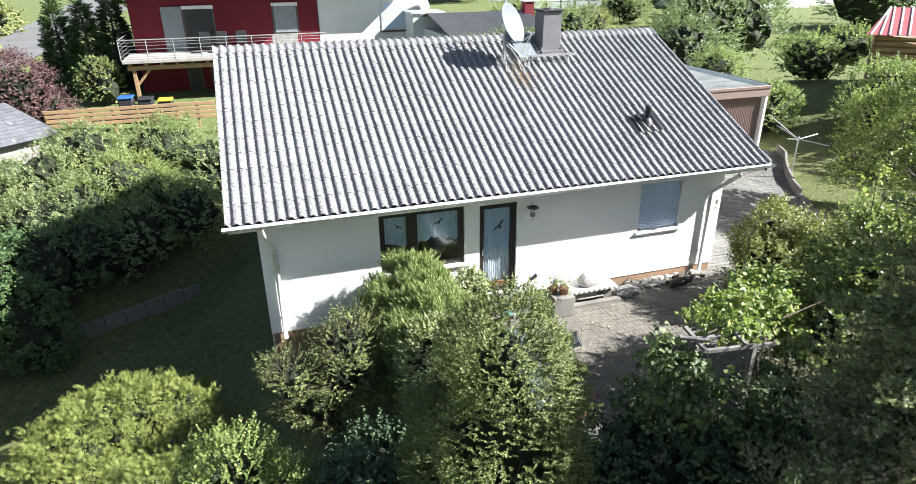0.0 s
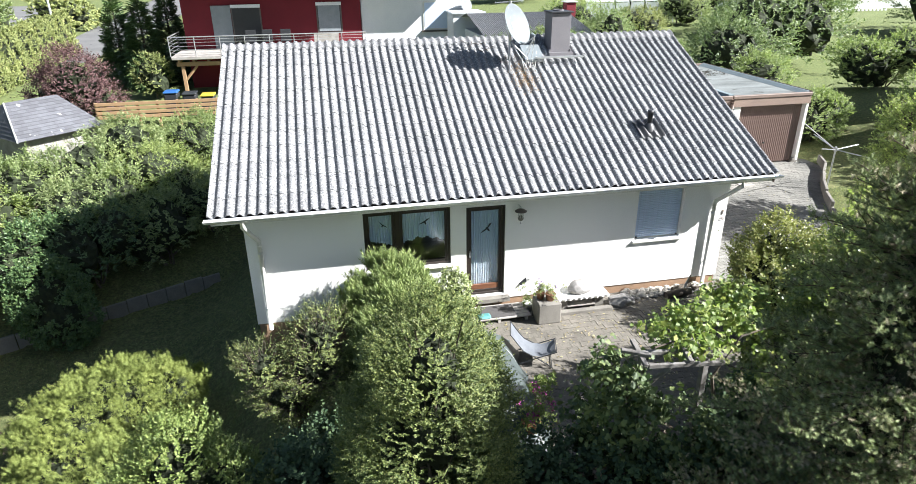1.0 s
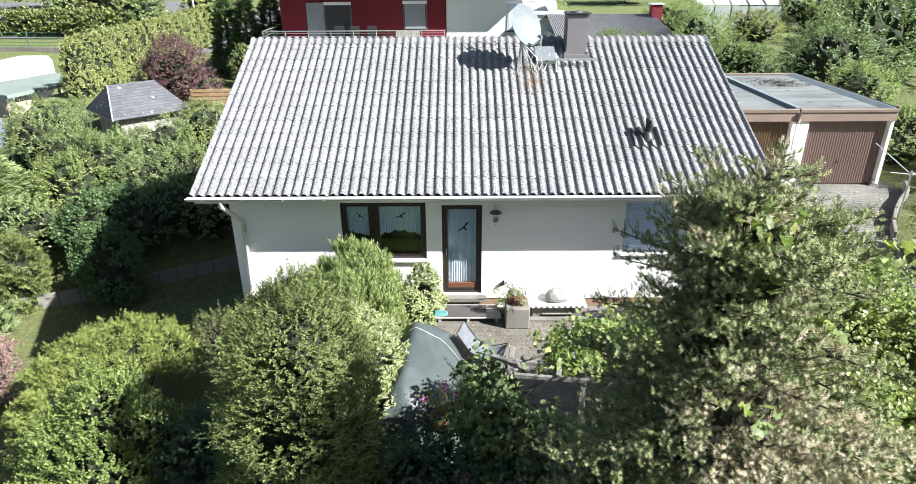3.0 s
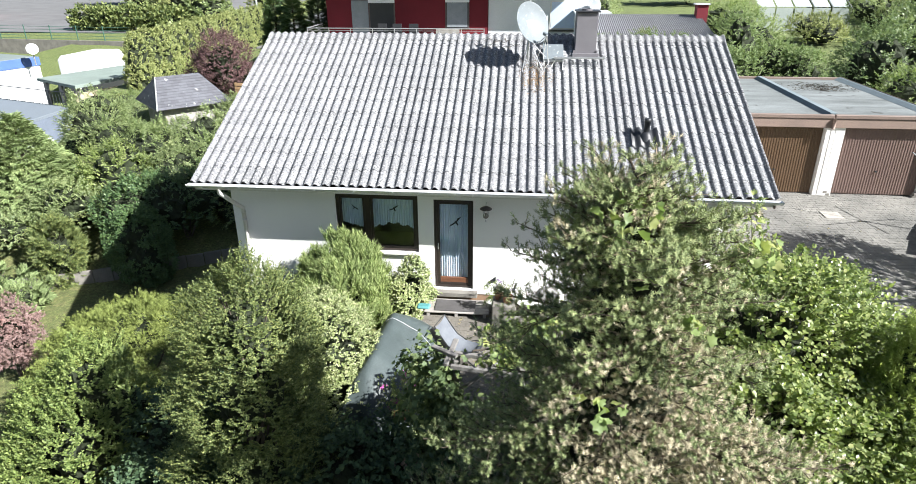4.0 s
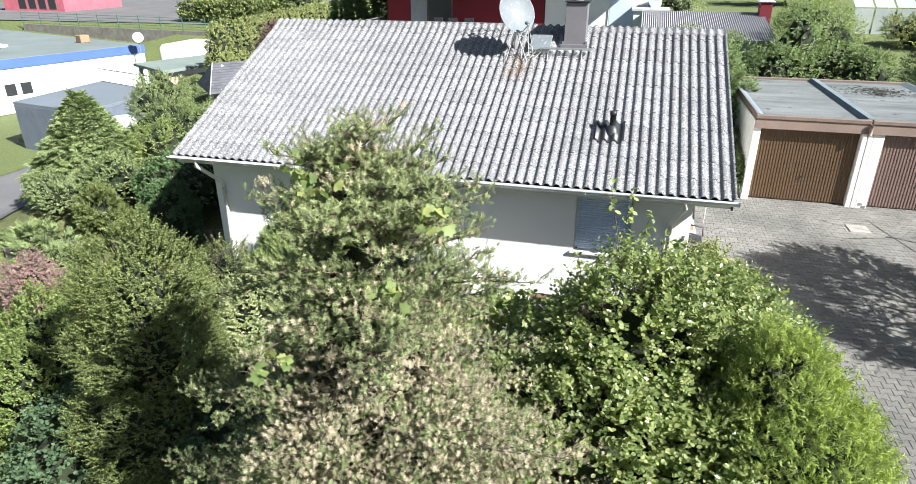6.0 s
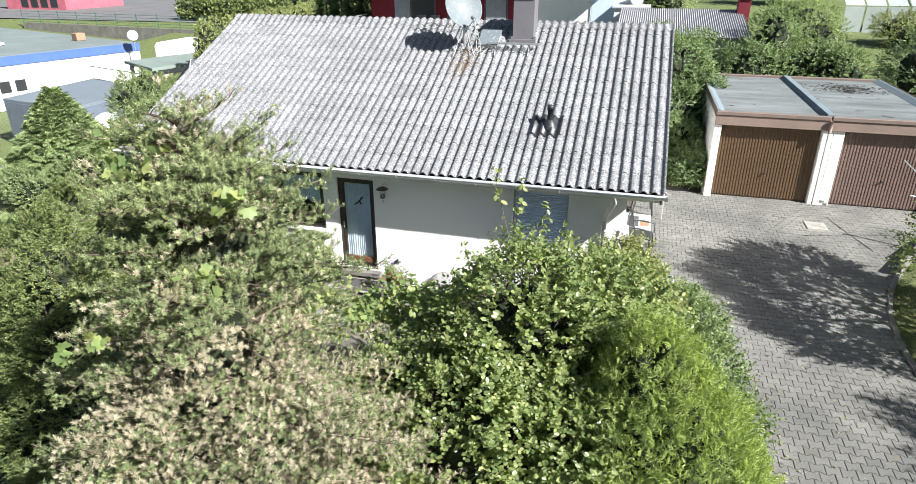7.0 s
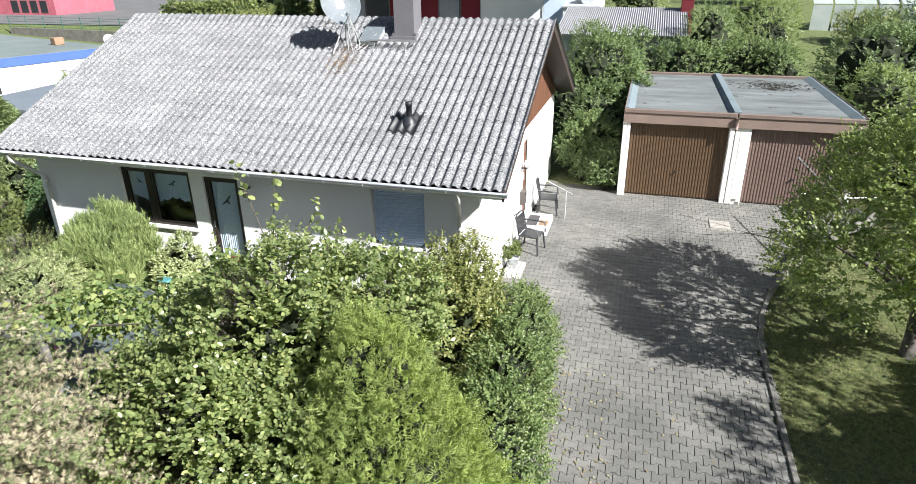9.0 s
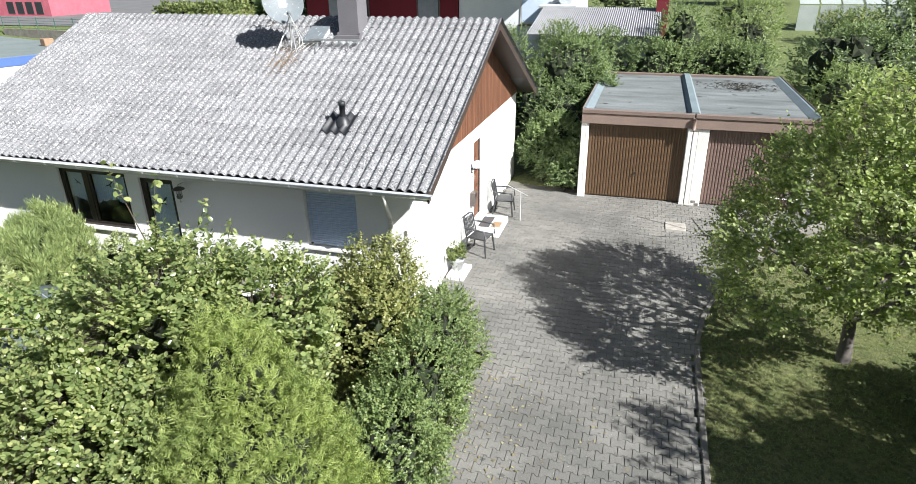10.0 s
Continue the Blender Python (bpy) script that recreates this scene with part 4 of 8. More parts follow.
chimney = thing("chimney", "chimney clad in dark grey slate with cap plate", "chimney")
part("shaft", Geo().box(7.64, 8.12, 3.62, 4.12, roof_z(3.6) - 0.1, 5.55, 0.006), M["chimney"], chimney)
part("cap_plate", Geo().box(7.61, 8.17, 3.57, 4.17, 5.56, 5.59, 0.006), M["black_plastic"], chimney, "thin dark cap plate")
part("flue", Geo().lathe([(0.13, 5.585), (0.13, 5.62), (0.1, 5.62), (0.1, 5.585)], (7.88, 3.87, 0)), M["chimney"], chimney)
for a, b in (((7.60, 7.637), 0), ((8.123, 8.16), 0)):
    part("flashing", Geo().box(a[0], a[1], 3.6, 4.15, roof_z(3.6) - 0.02, roof_z(3.6) + 0.12), M["chimney"], chimney)
part("flashing", Geo().box(7.58, 8.18, 3.50, 3.617, roof_z(3.5) + 0.0, roof_z(3.6) + 0.06), M["chimney"], chimney)

step = thing("chimney_step", "galvanised sweep's step on brackets below the chimney", "roof step")
g = Geo()
for k in range(4):
    g.box(7.15, 8.30, 3.12 + k * 0.06, 3.145 + k * 0.06, roof_z(3.2) + 0.17, roof_z(3.2) + 0.195)
for x in (7.18, 7.7, 8.25):
    g.box(x, x + 0.02, 3.12, 3.325, roof_z(3.2) + 0.15, roof_z(3.2) + 0.17)
part("grating", g, M["steel"], step)
for x in (7.35, 8.1):
    part("bracket", Geo().tube([(x, 3.14, roof_z(3.14) + 0.16), (x, 3.02, roof_z(3.02) + 0.03), (x, 3.3, roof_z(3.3) + 0.03)], 0.012, 6), M["steel"], step)

hatch = thing("roof_hatch", "small weathered roof hatch with pale cover", "roof hatch")
am = math.atan(SLOPE)
hm = Matrix.Translation((7.13, 3.55, roof_z(3.55) + 0.03)) @ Matrix.Rotation(am, 4, 'X')
part("curb", Geo().box(-0.22, 0.22, -0.27, 0.27, -0.02, 0.07, 0.01), M["zinc"], hatch, at=hm)
part("cover", Geo().box(-0.24, 0.24, -0.29, 0.29, 0.0, 0.025, 0.01), M["dish"], hatch, at=hm @ Matrix.Translation((0, 0, 0.08)) @ Matrix.Rotation(radians(4), 4, 'X'))

dish = thing("satellite_dish", "large pale grey satellite dish on a roof mast", "satellite dish")
dc = Vector((6.60, 3.12, 5.36))
dn = Vector((0.62, -0.72, 0.42)).normalized()
dm = Matrix.Translation(dc) @ dn.to_track_quat("Z", "Y").to_matrix().to_4x4()
prof = [(0.0, 0.0)] + [(0.46 * k / 8, 0.10 * (k / 8) ** 2) for k in range(1, 9)] + [(0.475, 0.105), (0.47, 0.095)] + [(0.46 * k / 8, 0.10 * (k / 8) ** 2 - 0.012) for k in range(8, 0, -1)]
part("reflector", Geo().lathe(prof, n=36), M["dish"], dish, smooth=True, at=dm @ Matrix.Translation((0, 0, -0.05)) @ Matrix.Diagonal((0.93, 1.0, 1, 1)))
lnb = dc + dn * 0.5 + Vector((0.05, 0.0, -0.42))
part("arm", Geo().tube([tuple(dc + Vector((0, 0, -0.38))), tuple(dc + dn * 0.3 + Vector((0.02, 0, -0.50))), tuple(lnb)], 0.014, 8), M["steel"], dish)
part("receiver", Geo().tube([tuple(lnb), tuple(lnb - dn * 0.1 + Vector((0, 0, 0.07)))], [0.035, 0.045], 10), M["dish"], dish, "white receiver head")
mast_b = Vector((6.55, 3.42, roof_z(3.42)))
part("mast", Geo().tube([tuple(mast_b + Vector((0, 0, -0.05))), (6.55, 3.42, 5.75)], 0.028, 10), M["steel"], dish)
part("mount", Geo().box(-0.08, 0.08, -0.08, 0.08, -0.22, -0.04), M["steel"], dish, at=dm)
for dx, dy in ((0.35, -0.45), (-0.12, -0.5), (0.5, -0.1)):
    part("stay", Geo().tube([(6.55, 3.42, 5.0), (6.55 + dx, 3.42 + dy, roof_z(3.42 + dy) + 0.03)], 0.012, 6), M["steel"], dish)
ant = thing("roof_aerial", "old bare television aerial on the dish mast", "aerial")
part("boom", Geo().tube([(6.2, 3.5, 5.82), (6.85, 3.38, 5.86)], 0.012, 6), M["steel"], ant)
for k in range(7):
    x = 6.22 + k * 0.1
    part("rod", Geo().tube([(x, 3.5 - 0.25 + 0.02 * k, 5.83), (x + 0.05, 3.5 + 0.2 - 0.01 * k, 5.83)], 0.005, 5), M["steel"], ant)
part("clamp", Geo().tube([(6.55, 3.42, 5.74), (6.55, 3.42, 5.86)], 0.03, 8), M["steel"], ant)
cab = thing("aerial_cable", "pale cables looped from dish to roof hatch", "cable")
for k, (mx, my) in enumerate(((6.8, 3.15), (6.95, 3.25), (7.05, 3.2))):
    pts = [tuple(lnb), (mx - 0.05, my - 0.1, roof_z(my) + 0.2), (mx, my - 0.2, roof_z(my - 0.2) + 0.04), (mx + 0.12, my + 0.1, roof_z(my + 0.1) + 0.05), (7.1, 3.5, roof_z(3.5) + 0.06)]
    part("cable", Geo().tube(pts, 0.007, 5), M["white_paint"], cab)

# dead climber and rust below the dish
M["rust_lichen"] = surface("rust_lichen", (0.29, 0.18, 0.085), (0.19, 0.13, 0.08), 5, 50, 0.95)
dead = thing("dead_climber", "dead twigs and rusty debris on the roof below the dish", "dead plant")
drng = np.random.default_rng(12)
for k in range(26):
    x, y = 6.3 + 0.75 * drng.random(), 2.95 + 0.5 * drng.random()
    p = [(x, y, roof_z(y) + 0.03)]
    w = drng.random() * 6.28
    for j in range(3):
        w += drng.normal(0, 0.7)
        x, y = x + 0.09 * math.cos(w), y + 0.09 * math.sin(w)
        p.append((x, y, roof_z(y) + 0.03 + 0.05 * drng.random()))
    part("twig", Geo().tube(p, [0.006, 0.005, 0.004, 0.002], 4), M["bark"], dead)
for k in range(12):
    x, y = 5.55 + 0.6 * drng.random(), 3.75 + 0.4 * drng.random()
    w = drng.random() * 6.28
    part("twig", Geo().tube([(x, y, roof_z(y) + 0.03), (x + 0.14 * math.cos(w), y + 0.1 * math.sin(w), roof_z(y) + 0.09), (x + 0.26 * math.cos(w), y + 0.18 * math.sin(w), roof_z(y + 0.18 * math.sin(w)) + 0.04)], [0.006, 0.005, 0.002], 4), M["bark"], dead)
n = 700
px, py = 6.75 + drng.normal(0, 0.16, n), 2.72 + drng.normal(0, 0.26, n)
pz = roof_z(py) + 0.012 + AMP * np.cos(2 * np.pi * (px - WX0) / WAVE) + 0.004
v, f = scatter(T_LEAFLET, np.stack([px, py, pz], -1), drng.normal(size=(n, 3)) * np.array([1, 1, 0.15]), np.tile([0, -SLOPE, 1.0], (n, 1)) + drng.normal(0, 0.2, (n, 3)), 0.02 + 0.03 * drng.random(n))
tagged(part("debris", fast_mesh("debris", v, f, M["rust_lichen"]), None, dead), kind="stuff")

vent = thing("roof_vent", "black plastic vent pipe on its corrugated flashing", "vent pipe")
g = Geo()
n, L = 24, 0.52
vx0, vy0 = 8.66, 0.58
rows = []
for s, lift in ((0.0, 0.022), (0.0, 0.06), (L, 0.05)):
    rows.append([(vx0 + i * WAVE / 8, vy0 + s, roof_z(vy0 + s) + lift + AMP * 1.3 * math.cos(2 * math.pi * (vx0 - WX0 + i * WAVE / 8) / WAVE)) for i in range(n + 1)])
g.add([p for r in rows for p in r], [(j * (n + 1) + i, j * (n + 1) + i + 1, (j + 1) * (n + 1) + i + 1, (j + 1) * (n + 1) + i) for j in range(2) for i in range(n)])
part("flashing", g, M["black_plastic"], vent, smooth=True)
vz = roof_z(0.86)
part("cone", Geo().lathe([(0.16, vz - 0.02), (0.12, vz + 0.08), (0.075, vz + 0.14), (0.06, vz + 0.15)], (8.96, 0.86, 0)), M["black_plastic"], vent, smooth=True)
part("pipe", Geo().lathe([(0.055, vz + 0.1), (0.055, vz + 0.34), (0.066, vz + 0.34), (0.066, vz + 0.42), (0.04, vz + 0.425), (0.0, vz + 0.41)], (8.96, 0.86, 0)), M["black_plastic"], vent, smooth=True)

# ---- garages ----
GY0, GYD, GYB, GZT = 7.64, 7.84, 14.5, 2.42


def garage(x0, x1, door_mat, label, post):
    gar = thing("garage", label, "garage", "pair of garages")
    h = GZT - 0.06
    part("side_wall", Geo().box(x0, x0 + 0.12, GYD - 0.15, GYB, -0.2, h, 0.01), M["white_paint"], gar)
    part("side_wall", Geo().box(x1 - 0.12, x1, GYD - 0.15, GYB, -0.2, h, 0.01), M["white_paint"], gar)
    part("rear_wall", Geo().box(x0 + 0.12, x1 - 0.12, GYB - 0.12, GYB, -0.2, h), M["white_paint"], gar)
    g = Geo()
    g.box(x0 + 0.02, x1 - 0.02, GY0 + 0.06, GYB - 0.02, h, h + 0.03)
    part("roof_slab", g, M["felt"], gar, "grey felt flat roof with stains")
    e = 0.10
    part("roof_edge", Geo().box(x0 + 0.003, x1 - 0.003, GY0 - 0.03, GY0 + 0.1, h - 0.005, GZT + 0.05, 0.015), M["edge_brown"], gar, "brown metal roof edge")
    part("roof_edge", Geo().box(x0 + 0.003, x1 - 0.003, GYB - 0.1, GYB + 0.03, h - 0.005, GZT + 0.05, 0.015), M["edge_brown"], gar, "brown metal roof edge")
    part("fascia", Geo().box(x0 + 0.003, x1 - 0.003, GY0, GY0 + 0.06, 2.08, h - 0.01, 0.008), M["fascia"], gar, "light brown fascia panel")
    part("canopy_soffit", Geo().box(x0 + 0.01, x1 - 0.01, GY0 + 0.065, GYD + 0.02, 2.10, 2.13), M["white_paint"], gar)
    # up-and-over door with vertical ribs
    door = part("garage_door", Geo().box(x0 + post, x1 - 0.14, GYD + 0.02, GYD + 0.05, -0.02, 2.06), door_mat, gar)
    rib = Geo()
    rib.add([(-0.028, GYD + 0.02, 0.0), (-0.018, GYD + 0.004, 0.0), (0.018, GYD + 0.004, 0.0), (0.028, GYD + 0.02, 0.0), (-0.028, GYD + 0.02, 2.0), (-0.018, GYD + 0.004, 2.0), (0.018, GYD + 0.004, 2.0), (0.028, GYD + 0.02, 2.0)], [(0, 1, 5, 4), (1, 2, 6, 5), (2, 3, 7, 6)])
    me = rib.mesh("rib", door_mat)
    nr = int((x1 - x0 - 0.2 - post) / 0.078)
    for k in range(nr):
        part("rib", me, None, door, at=pose(x0 + post + 0.06 + k * 0.078, 0, 0.01))
    part("handle", Geo().tube([((x0 + x1) / 2 + 0.1, GYD - 0.05, 0.72), ((x0 + x1) / 2 + 0.1, GYD + 0.02, 0.72)], [0.03, 0.025], 8), M["black_plastic"], door)
    for xa, xb in ((x0 + 0.12, x0 + post),):
        part("pillar", Geo().box(xa, xb, GYD - 0.15, GYD + 0.1, -0.2, 2.078, 0.01), M["white_paint"], gar)
    return gar


garage(12.72, 15.62, M["garage_door"], "brown up-and-over garage door under flat felt roof", 0.2)
garage(15.64, 18.68, M["garage_door2"], "second garage with paler reddish brown door", 0.40)
for x, w in ((15.63, 0.17),):
    g = Geo()
    g.add([(x - w, GY0 + 0.1, 2.385), (x + w, GY0 + 0.1, 2.385), (x + w * 0.5, GY0 + 0.1, 2.50), (x - w * 0.5, GY0 + 0.1, 2.50), (x - w, GYB - 0.1, 2.385), (x + w, GYB - 0.1, 2.385), (x + w * 0.5, GYB - 0.1, 2.50), (x - w * 0.5, GYB - 0.1, 2.50)],
          [(0, 1, 2, 3), (7, 6, 5, 4), (0, 3, 7, 4), (3, 2, 6, 7), (2, 1, 5, 6)])
    tagged(part("roof_joint", g, M["felt_blue"]), "blue-grey felt upstand between the two garage roofs", "roof joint")
for x in (12.75, 18.65):
    g = Geo()
    s = 1 if x < 15 else -1
    g.add([(x, GY0 + 0.1, 2.36), (x, GY0 + 0.1, 2.49), (x + s * 0.06, GY0 + 0.1, 2.49), (x + s * 0.24, GY0 + 0.1, 2.395), (x, GYB - 0.1, 2.36), (x, GYB - 0.1, 2.49), (x + s * 0.06, GYB - 0.1, 2.49), (x + s * 0.24, GYB - 0.1, 2.395)], [(0, 1, 2, 3), (7, 6, 5, 4), (1, 5, 6, 2), (2, 6, 7, 3), (0, 4, 5, 1)])
    tagged(part("roof_upstand", g, M["felt_blue"]), "felt-covered upstand along the garage roof edge", "roof edge")
    tagged(part("edge_trim", Geo().box(x - 0.03 if s > 0 else x + 0.0, x + 0.0 if s > 0 else x + 0.03, GY0, GYB, 2.30, 2.51, 0.008), M["edge_brown"]), "brown metal trim along the garage roof", "trim", kind="structure")
gp = thing("gutter_outlet", "short brown downpipe at the garage fascia", "downpipe")
part("pipe", Geo().tube([(15.63, GY0 - 0.05, 2.36), (15.63, GY0 - 0.05, 2.06)], 0.045, 10), M["fascia"], gp, smooth=True)
part("pipe_clip", Geo().box(15.60, 15.66, GY0 - 0.02, GY0 - 0.002, 2.15, 2.2), M["fascia"], gp)
lit = thing("leaf_litter", "dark wet leaf litter on the garage roof", "leaf litter", kind="stuff")
n = 420
lp = np.stack([17.3 + drng.normal(0, 0.55, n), 12.6 + drng.normal(0, 0.4, n), np.full(n, GZT - 0.02) + 0.012 * drng.random(n)], -1)
lp[:, 0], lp[:, 1] = np.clip(lp[:, 0], 15.95, 18.55), np.clip(lp[:, 1], 9.0, 13.6)
v, f = scatter(T_LEAFLET, lp, drng.normal(size=(n, 3)) * np.array([1, 1, 0.1]), np.tile([0, 0, 1.0], (n, 1)) + drng.normal(0, 0.15, (n, 3)), 0.05 + 0.07 * drng.random(n))
part("litter", fast_mesh("litter", v, f, surface("dark_leaf_litter", (0.06, 0.05, 0.035), (0.03, 0.027, 0.02), 5, 40, 0.9)), None, lit)
# ---- neighbours and distance ----
M["fence_green"] = surface("green_fence", (0.06, 0.14, 0.11), None, 3, 40, 0.5)
M["grey_curtain"] = surface("pale_grey_blue_panel", (0.26, 0.29, 0.31), (0.21, 0.24, 0.26), 3, 60, 0.7)
M["pink_wall"] = surface("pink_red_render", (0.50, 0.13, 0.17), None, 1, 60, 0.85)
M["greenhouse_glass"] = surface("dusty_glass", (0.42, 0.46, 0.44), (0.30, 0.34, 0.32), 0.8, 20, 0.3)


def window_unit(parent, x0, x1, z0, z1, y, frame=M["white_paint"], blind=False):
    """A framed window set on a wall that faces the camera (towards -y)."""
    w = part("window", Geo().box(x0, x1, y - 0.05, y - 0.003, z0, z1, 0.01), frame, parent)
    mat = M["shutter"] if blind else M["black_plastic"]
    part("pane", Geo().box(x0 + 0.07, x1 - 0.07, y - 0.06, y - 0.051, z0 + 0.07, z1 - 0.07), mat, w)
    return w


red = thing("red_house", "deep red rendered house with long balcony", "house")
part("wall", Geo().box(-4.45, 4.38, 24.0, 33, 0.2, 6.4), M["red_wall"], red)
# unseen roof, extended past the walls to keep sun off the red front
part("roof", Geo().box(-4.9, 5.6, 21.7, 33.5, 6.4, 6.6, 0.03), M["slate"], red)
part("door", Geo().box(-3.05, -2.12, 23.93, 23.997, 2.7, 4.75, 0.01), M["grey_curtain"], red, "pale grey closed balcony door")
window_unit(red, -2.1, -0.65, 2.75, 4.75, 24.0, M["grey_plastic"])
w = window_unit(red, 2.1, 3.4, 3.3, 4.8, 24.0, M["grey_plastic"])
part("curtain", Geo().box(2.2, 3.3, 23.925, 23.937, 3.4, 4.68), M["grey_curtain"], w, "grey curtain")
window_unit(red, -1.2, -0.1, 0.75, 2.2, 24.0, M["grey_plastic"])
window_unit(red, -2.3, -1.6, 0.75, 2.2, 24.0, M["grey_plastic"])
for x0, x1, z in ((-2.1, -0.65, 4.62), (2.1, 3.4, 4.66)):
    part("blind_box", Geo().box(x0, x1, 23.9, 23.949, z, z + 0.16, 0.01), M["white_wall"], red, "white roller blind box")
balcony = part("balcony", Geo().box(-4.75, 4.4, 21.3, 24.0, 2.52, 2.68, 0.02), M["grey_wood"], red, "pale balcony slab")
for k in range(14):
    part("joist", Geo().box(-4.5 + k * 0.66, -4.4 + k * 0.66, 21.4, 23.9, 2.40, 2.515), M["pine_wood"], balcony)
part("beam", Geo().box(-4.6, 4.3, 21.55, 21.70, 2.2, 2.395, 0.01), M["pine_wood"], red, "pale timber beam")
for x in (-4.35, 0.2, 4.1):
    part("post", Geo().box(x - 0.08, x + 0.08, 21.55, 21.70, 0.4, 2.195, 0.01), M["pine_wood"], red)
    part("brace", Geo().tube([(x + 0.05, 21.62, 1.55), (x + 0.65, 21.62, 2.2)], 0.06, 4), M["pine_wood"], red)
rail = part("railing", Geo().tube([(-4.75, 24, 3.55), (-4.75, 21.32, 3.55), (4.4, 21.32, 3.55)], 0.025, 8), M["steel"], red, "steel balcony railing")
for z in (2.82, 2.98, 3.14, 3.30, 3.44):
    part("rail_bar", Geo().tube([(-4.75, 24, z), (-4.75, 21.32, z), (4.4, 21.32, z)], 0.010, 5), M["steel"], rail)
for k in range(9):
    part("rail_post", Geo().tube([(-4.75 + k * 1.14, 21.32, 2.68), (-4.75 + k * 1.14, 21.32, 3.55)], 0.022, 6), M["steel"], rail)
for k, x in enumerate((-1.2, -0.4, 0.5)):
    ch = thing("balcony_chair", "dark balcony chair behind the railing", "chair", "chairs on the balcony", at=pose(x, 22.9, 2.68))
    part("seat", Geo().box(-0.25, 0.25, -0.22, 0.22, 0.40, 0.44, 0.01), M["black_plastic"], ch)
    part("backrest", Geo().box(-0.25, 0.25, 0.2, 0.24, 0.45, 0.95, 0.01), M["black_plastic"], ch)
    for a in (-0.22, 0.22):
        for b in (-0.2, 0.2):
            part("leg", Geo().box(a - 0.015, a + 0.015, b - 0.015, b + 0.015, 0, 0.4), M["black_plastic"], ch)
tagged(part("wind_screen", Geo().box(1.9, 3.1, 21.6, 21.64, 2.69, 3.5, 0.01), M["grey_wood"]), "pale grey screen leaning inside the balcony railing", "screen")

blue = thing("white_house", "white and pale blue rendered house", "house")
part("wall", Geo().box(4.42, 10.2, 24.1, 33, 0.2, 6.6), M["white_wall"], blue)
part("roof", Geo().box(4.4, 10.6, 22.3, 33.5, 6.6, 6.8, 0.03), M["slate"], blue)
window_unit(blue, 7.7, 9.25, 3.3, 4.75, 24.1, M["white_paint"], True)
part("window_sill", Geo().box(7.6, 9.35, 23.95, 24.09, 3.2, 3.28, 0.01), M["grey_plastic"], blue)
dd = thing("small_dish", "small white satellite dish on the house wall", "satellite dish")
sm = Matrix.Translation((9.95, 23.75, 4.55)) @ Vector((0.5, -0.8, 0.35)).to_track_quat("Z", "Y").to_matrix().to_4x4()
part("reflector", Geo().lathe([(0, 0), (0.2, 0.02), (0.38, 0.075), (0.39, 0.07), (0.2, 0.0), (0, -0.02)], n=24), M["dish"], dd, smooth=True, at=sm)
part("arm", Geo().tube([(9.95, 23.78, 4.5), (10.0, 24.1, 4.45)], 0.02, 6), M["steel"], dd)
wing = thing("side_wing", "pale rendered wing beside the white house", "house")
part("wall", Geo().box(9.0, 10.6, 22.3, 24.09, 0.2, 4.2), M["white_wall"], wing)
part("roof", Geo().box(8.9, 10.7, 22.2, 24.09, 4.2, 4.28), M["zinc"], wing)

# low rear building with corrugated roof
rear = thing("rear_building", "low building with grey corrugated roof", "building")
part("wall", Geo().box(9.6, 14.5, 17.6, 24.8, 0.2, 3.48), M["white_wall"], rear)
g = Geo()
n = 58 * 6
x0, wv = 9.4, 0.09
prof = [(16.8, 3.50), (21.0, 4.30), (25.2, 3.50)]
vs = []
for y, z in prof:
    vs += [(x0 + i * wv / 6 * 1.0, y, z + 0.02 * math.cos(2 * math.pi * i / 6 * 1.0)) for i in range(n + 1)]
g.add(vs, [(j * (n + 1) + i, j * (n + 1) + i + 1, (j + 1) * (n + 1) + i + 1, (j + 1) * (n + 1) + i) for j in range(2) for i in range(n)])
part("roof", g, M["fibre"], rear)
stack = part("chimney", Geo().box(14.35, 14.85, 20.3, 20.8, 3.2, 4.75, 0.01), M["red_wall"], rear, "bright red painted chimney")
part("chimney_cap", Geo().box(14.28, 14.92, 20.23, 20.87, 4.76, 4.82, 0.01), M["zinc"], stack)

# garden shed with hipped shingle roof, standing askew on the bank
shed = thing("garden_shed", "garden shed with grey shingled hipped roof", "shed", at=pose(-8.1, 12.0, 0, 0, 0, 45))
part("wall", Geo().box(0.35, 2.9, 0.35, 2.9, -1.6, 1.22), M["grey_wood"], shed)
eave = [(0, 0, 1.2), (3.1, 0, 1.2), (3.1, 3.25, 1.2), (0, 3.25, 1.2)]
ra, rb = Vector((0.55, 1.62, 2.28)), Vector((2.35, 1.62, 2.28))
part("roof_deck", Geo().add(eave + [tuple(ra), tuple(rb)], [(0, 1, 5, 4), (1, 2, 5), (2, 3, 4, 5), (3, 0, 4), (3, 2, 1, 0)]), M["slate"], shed)
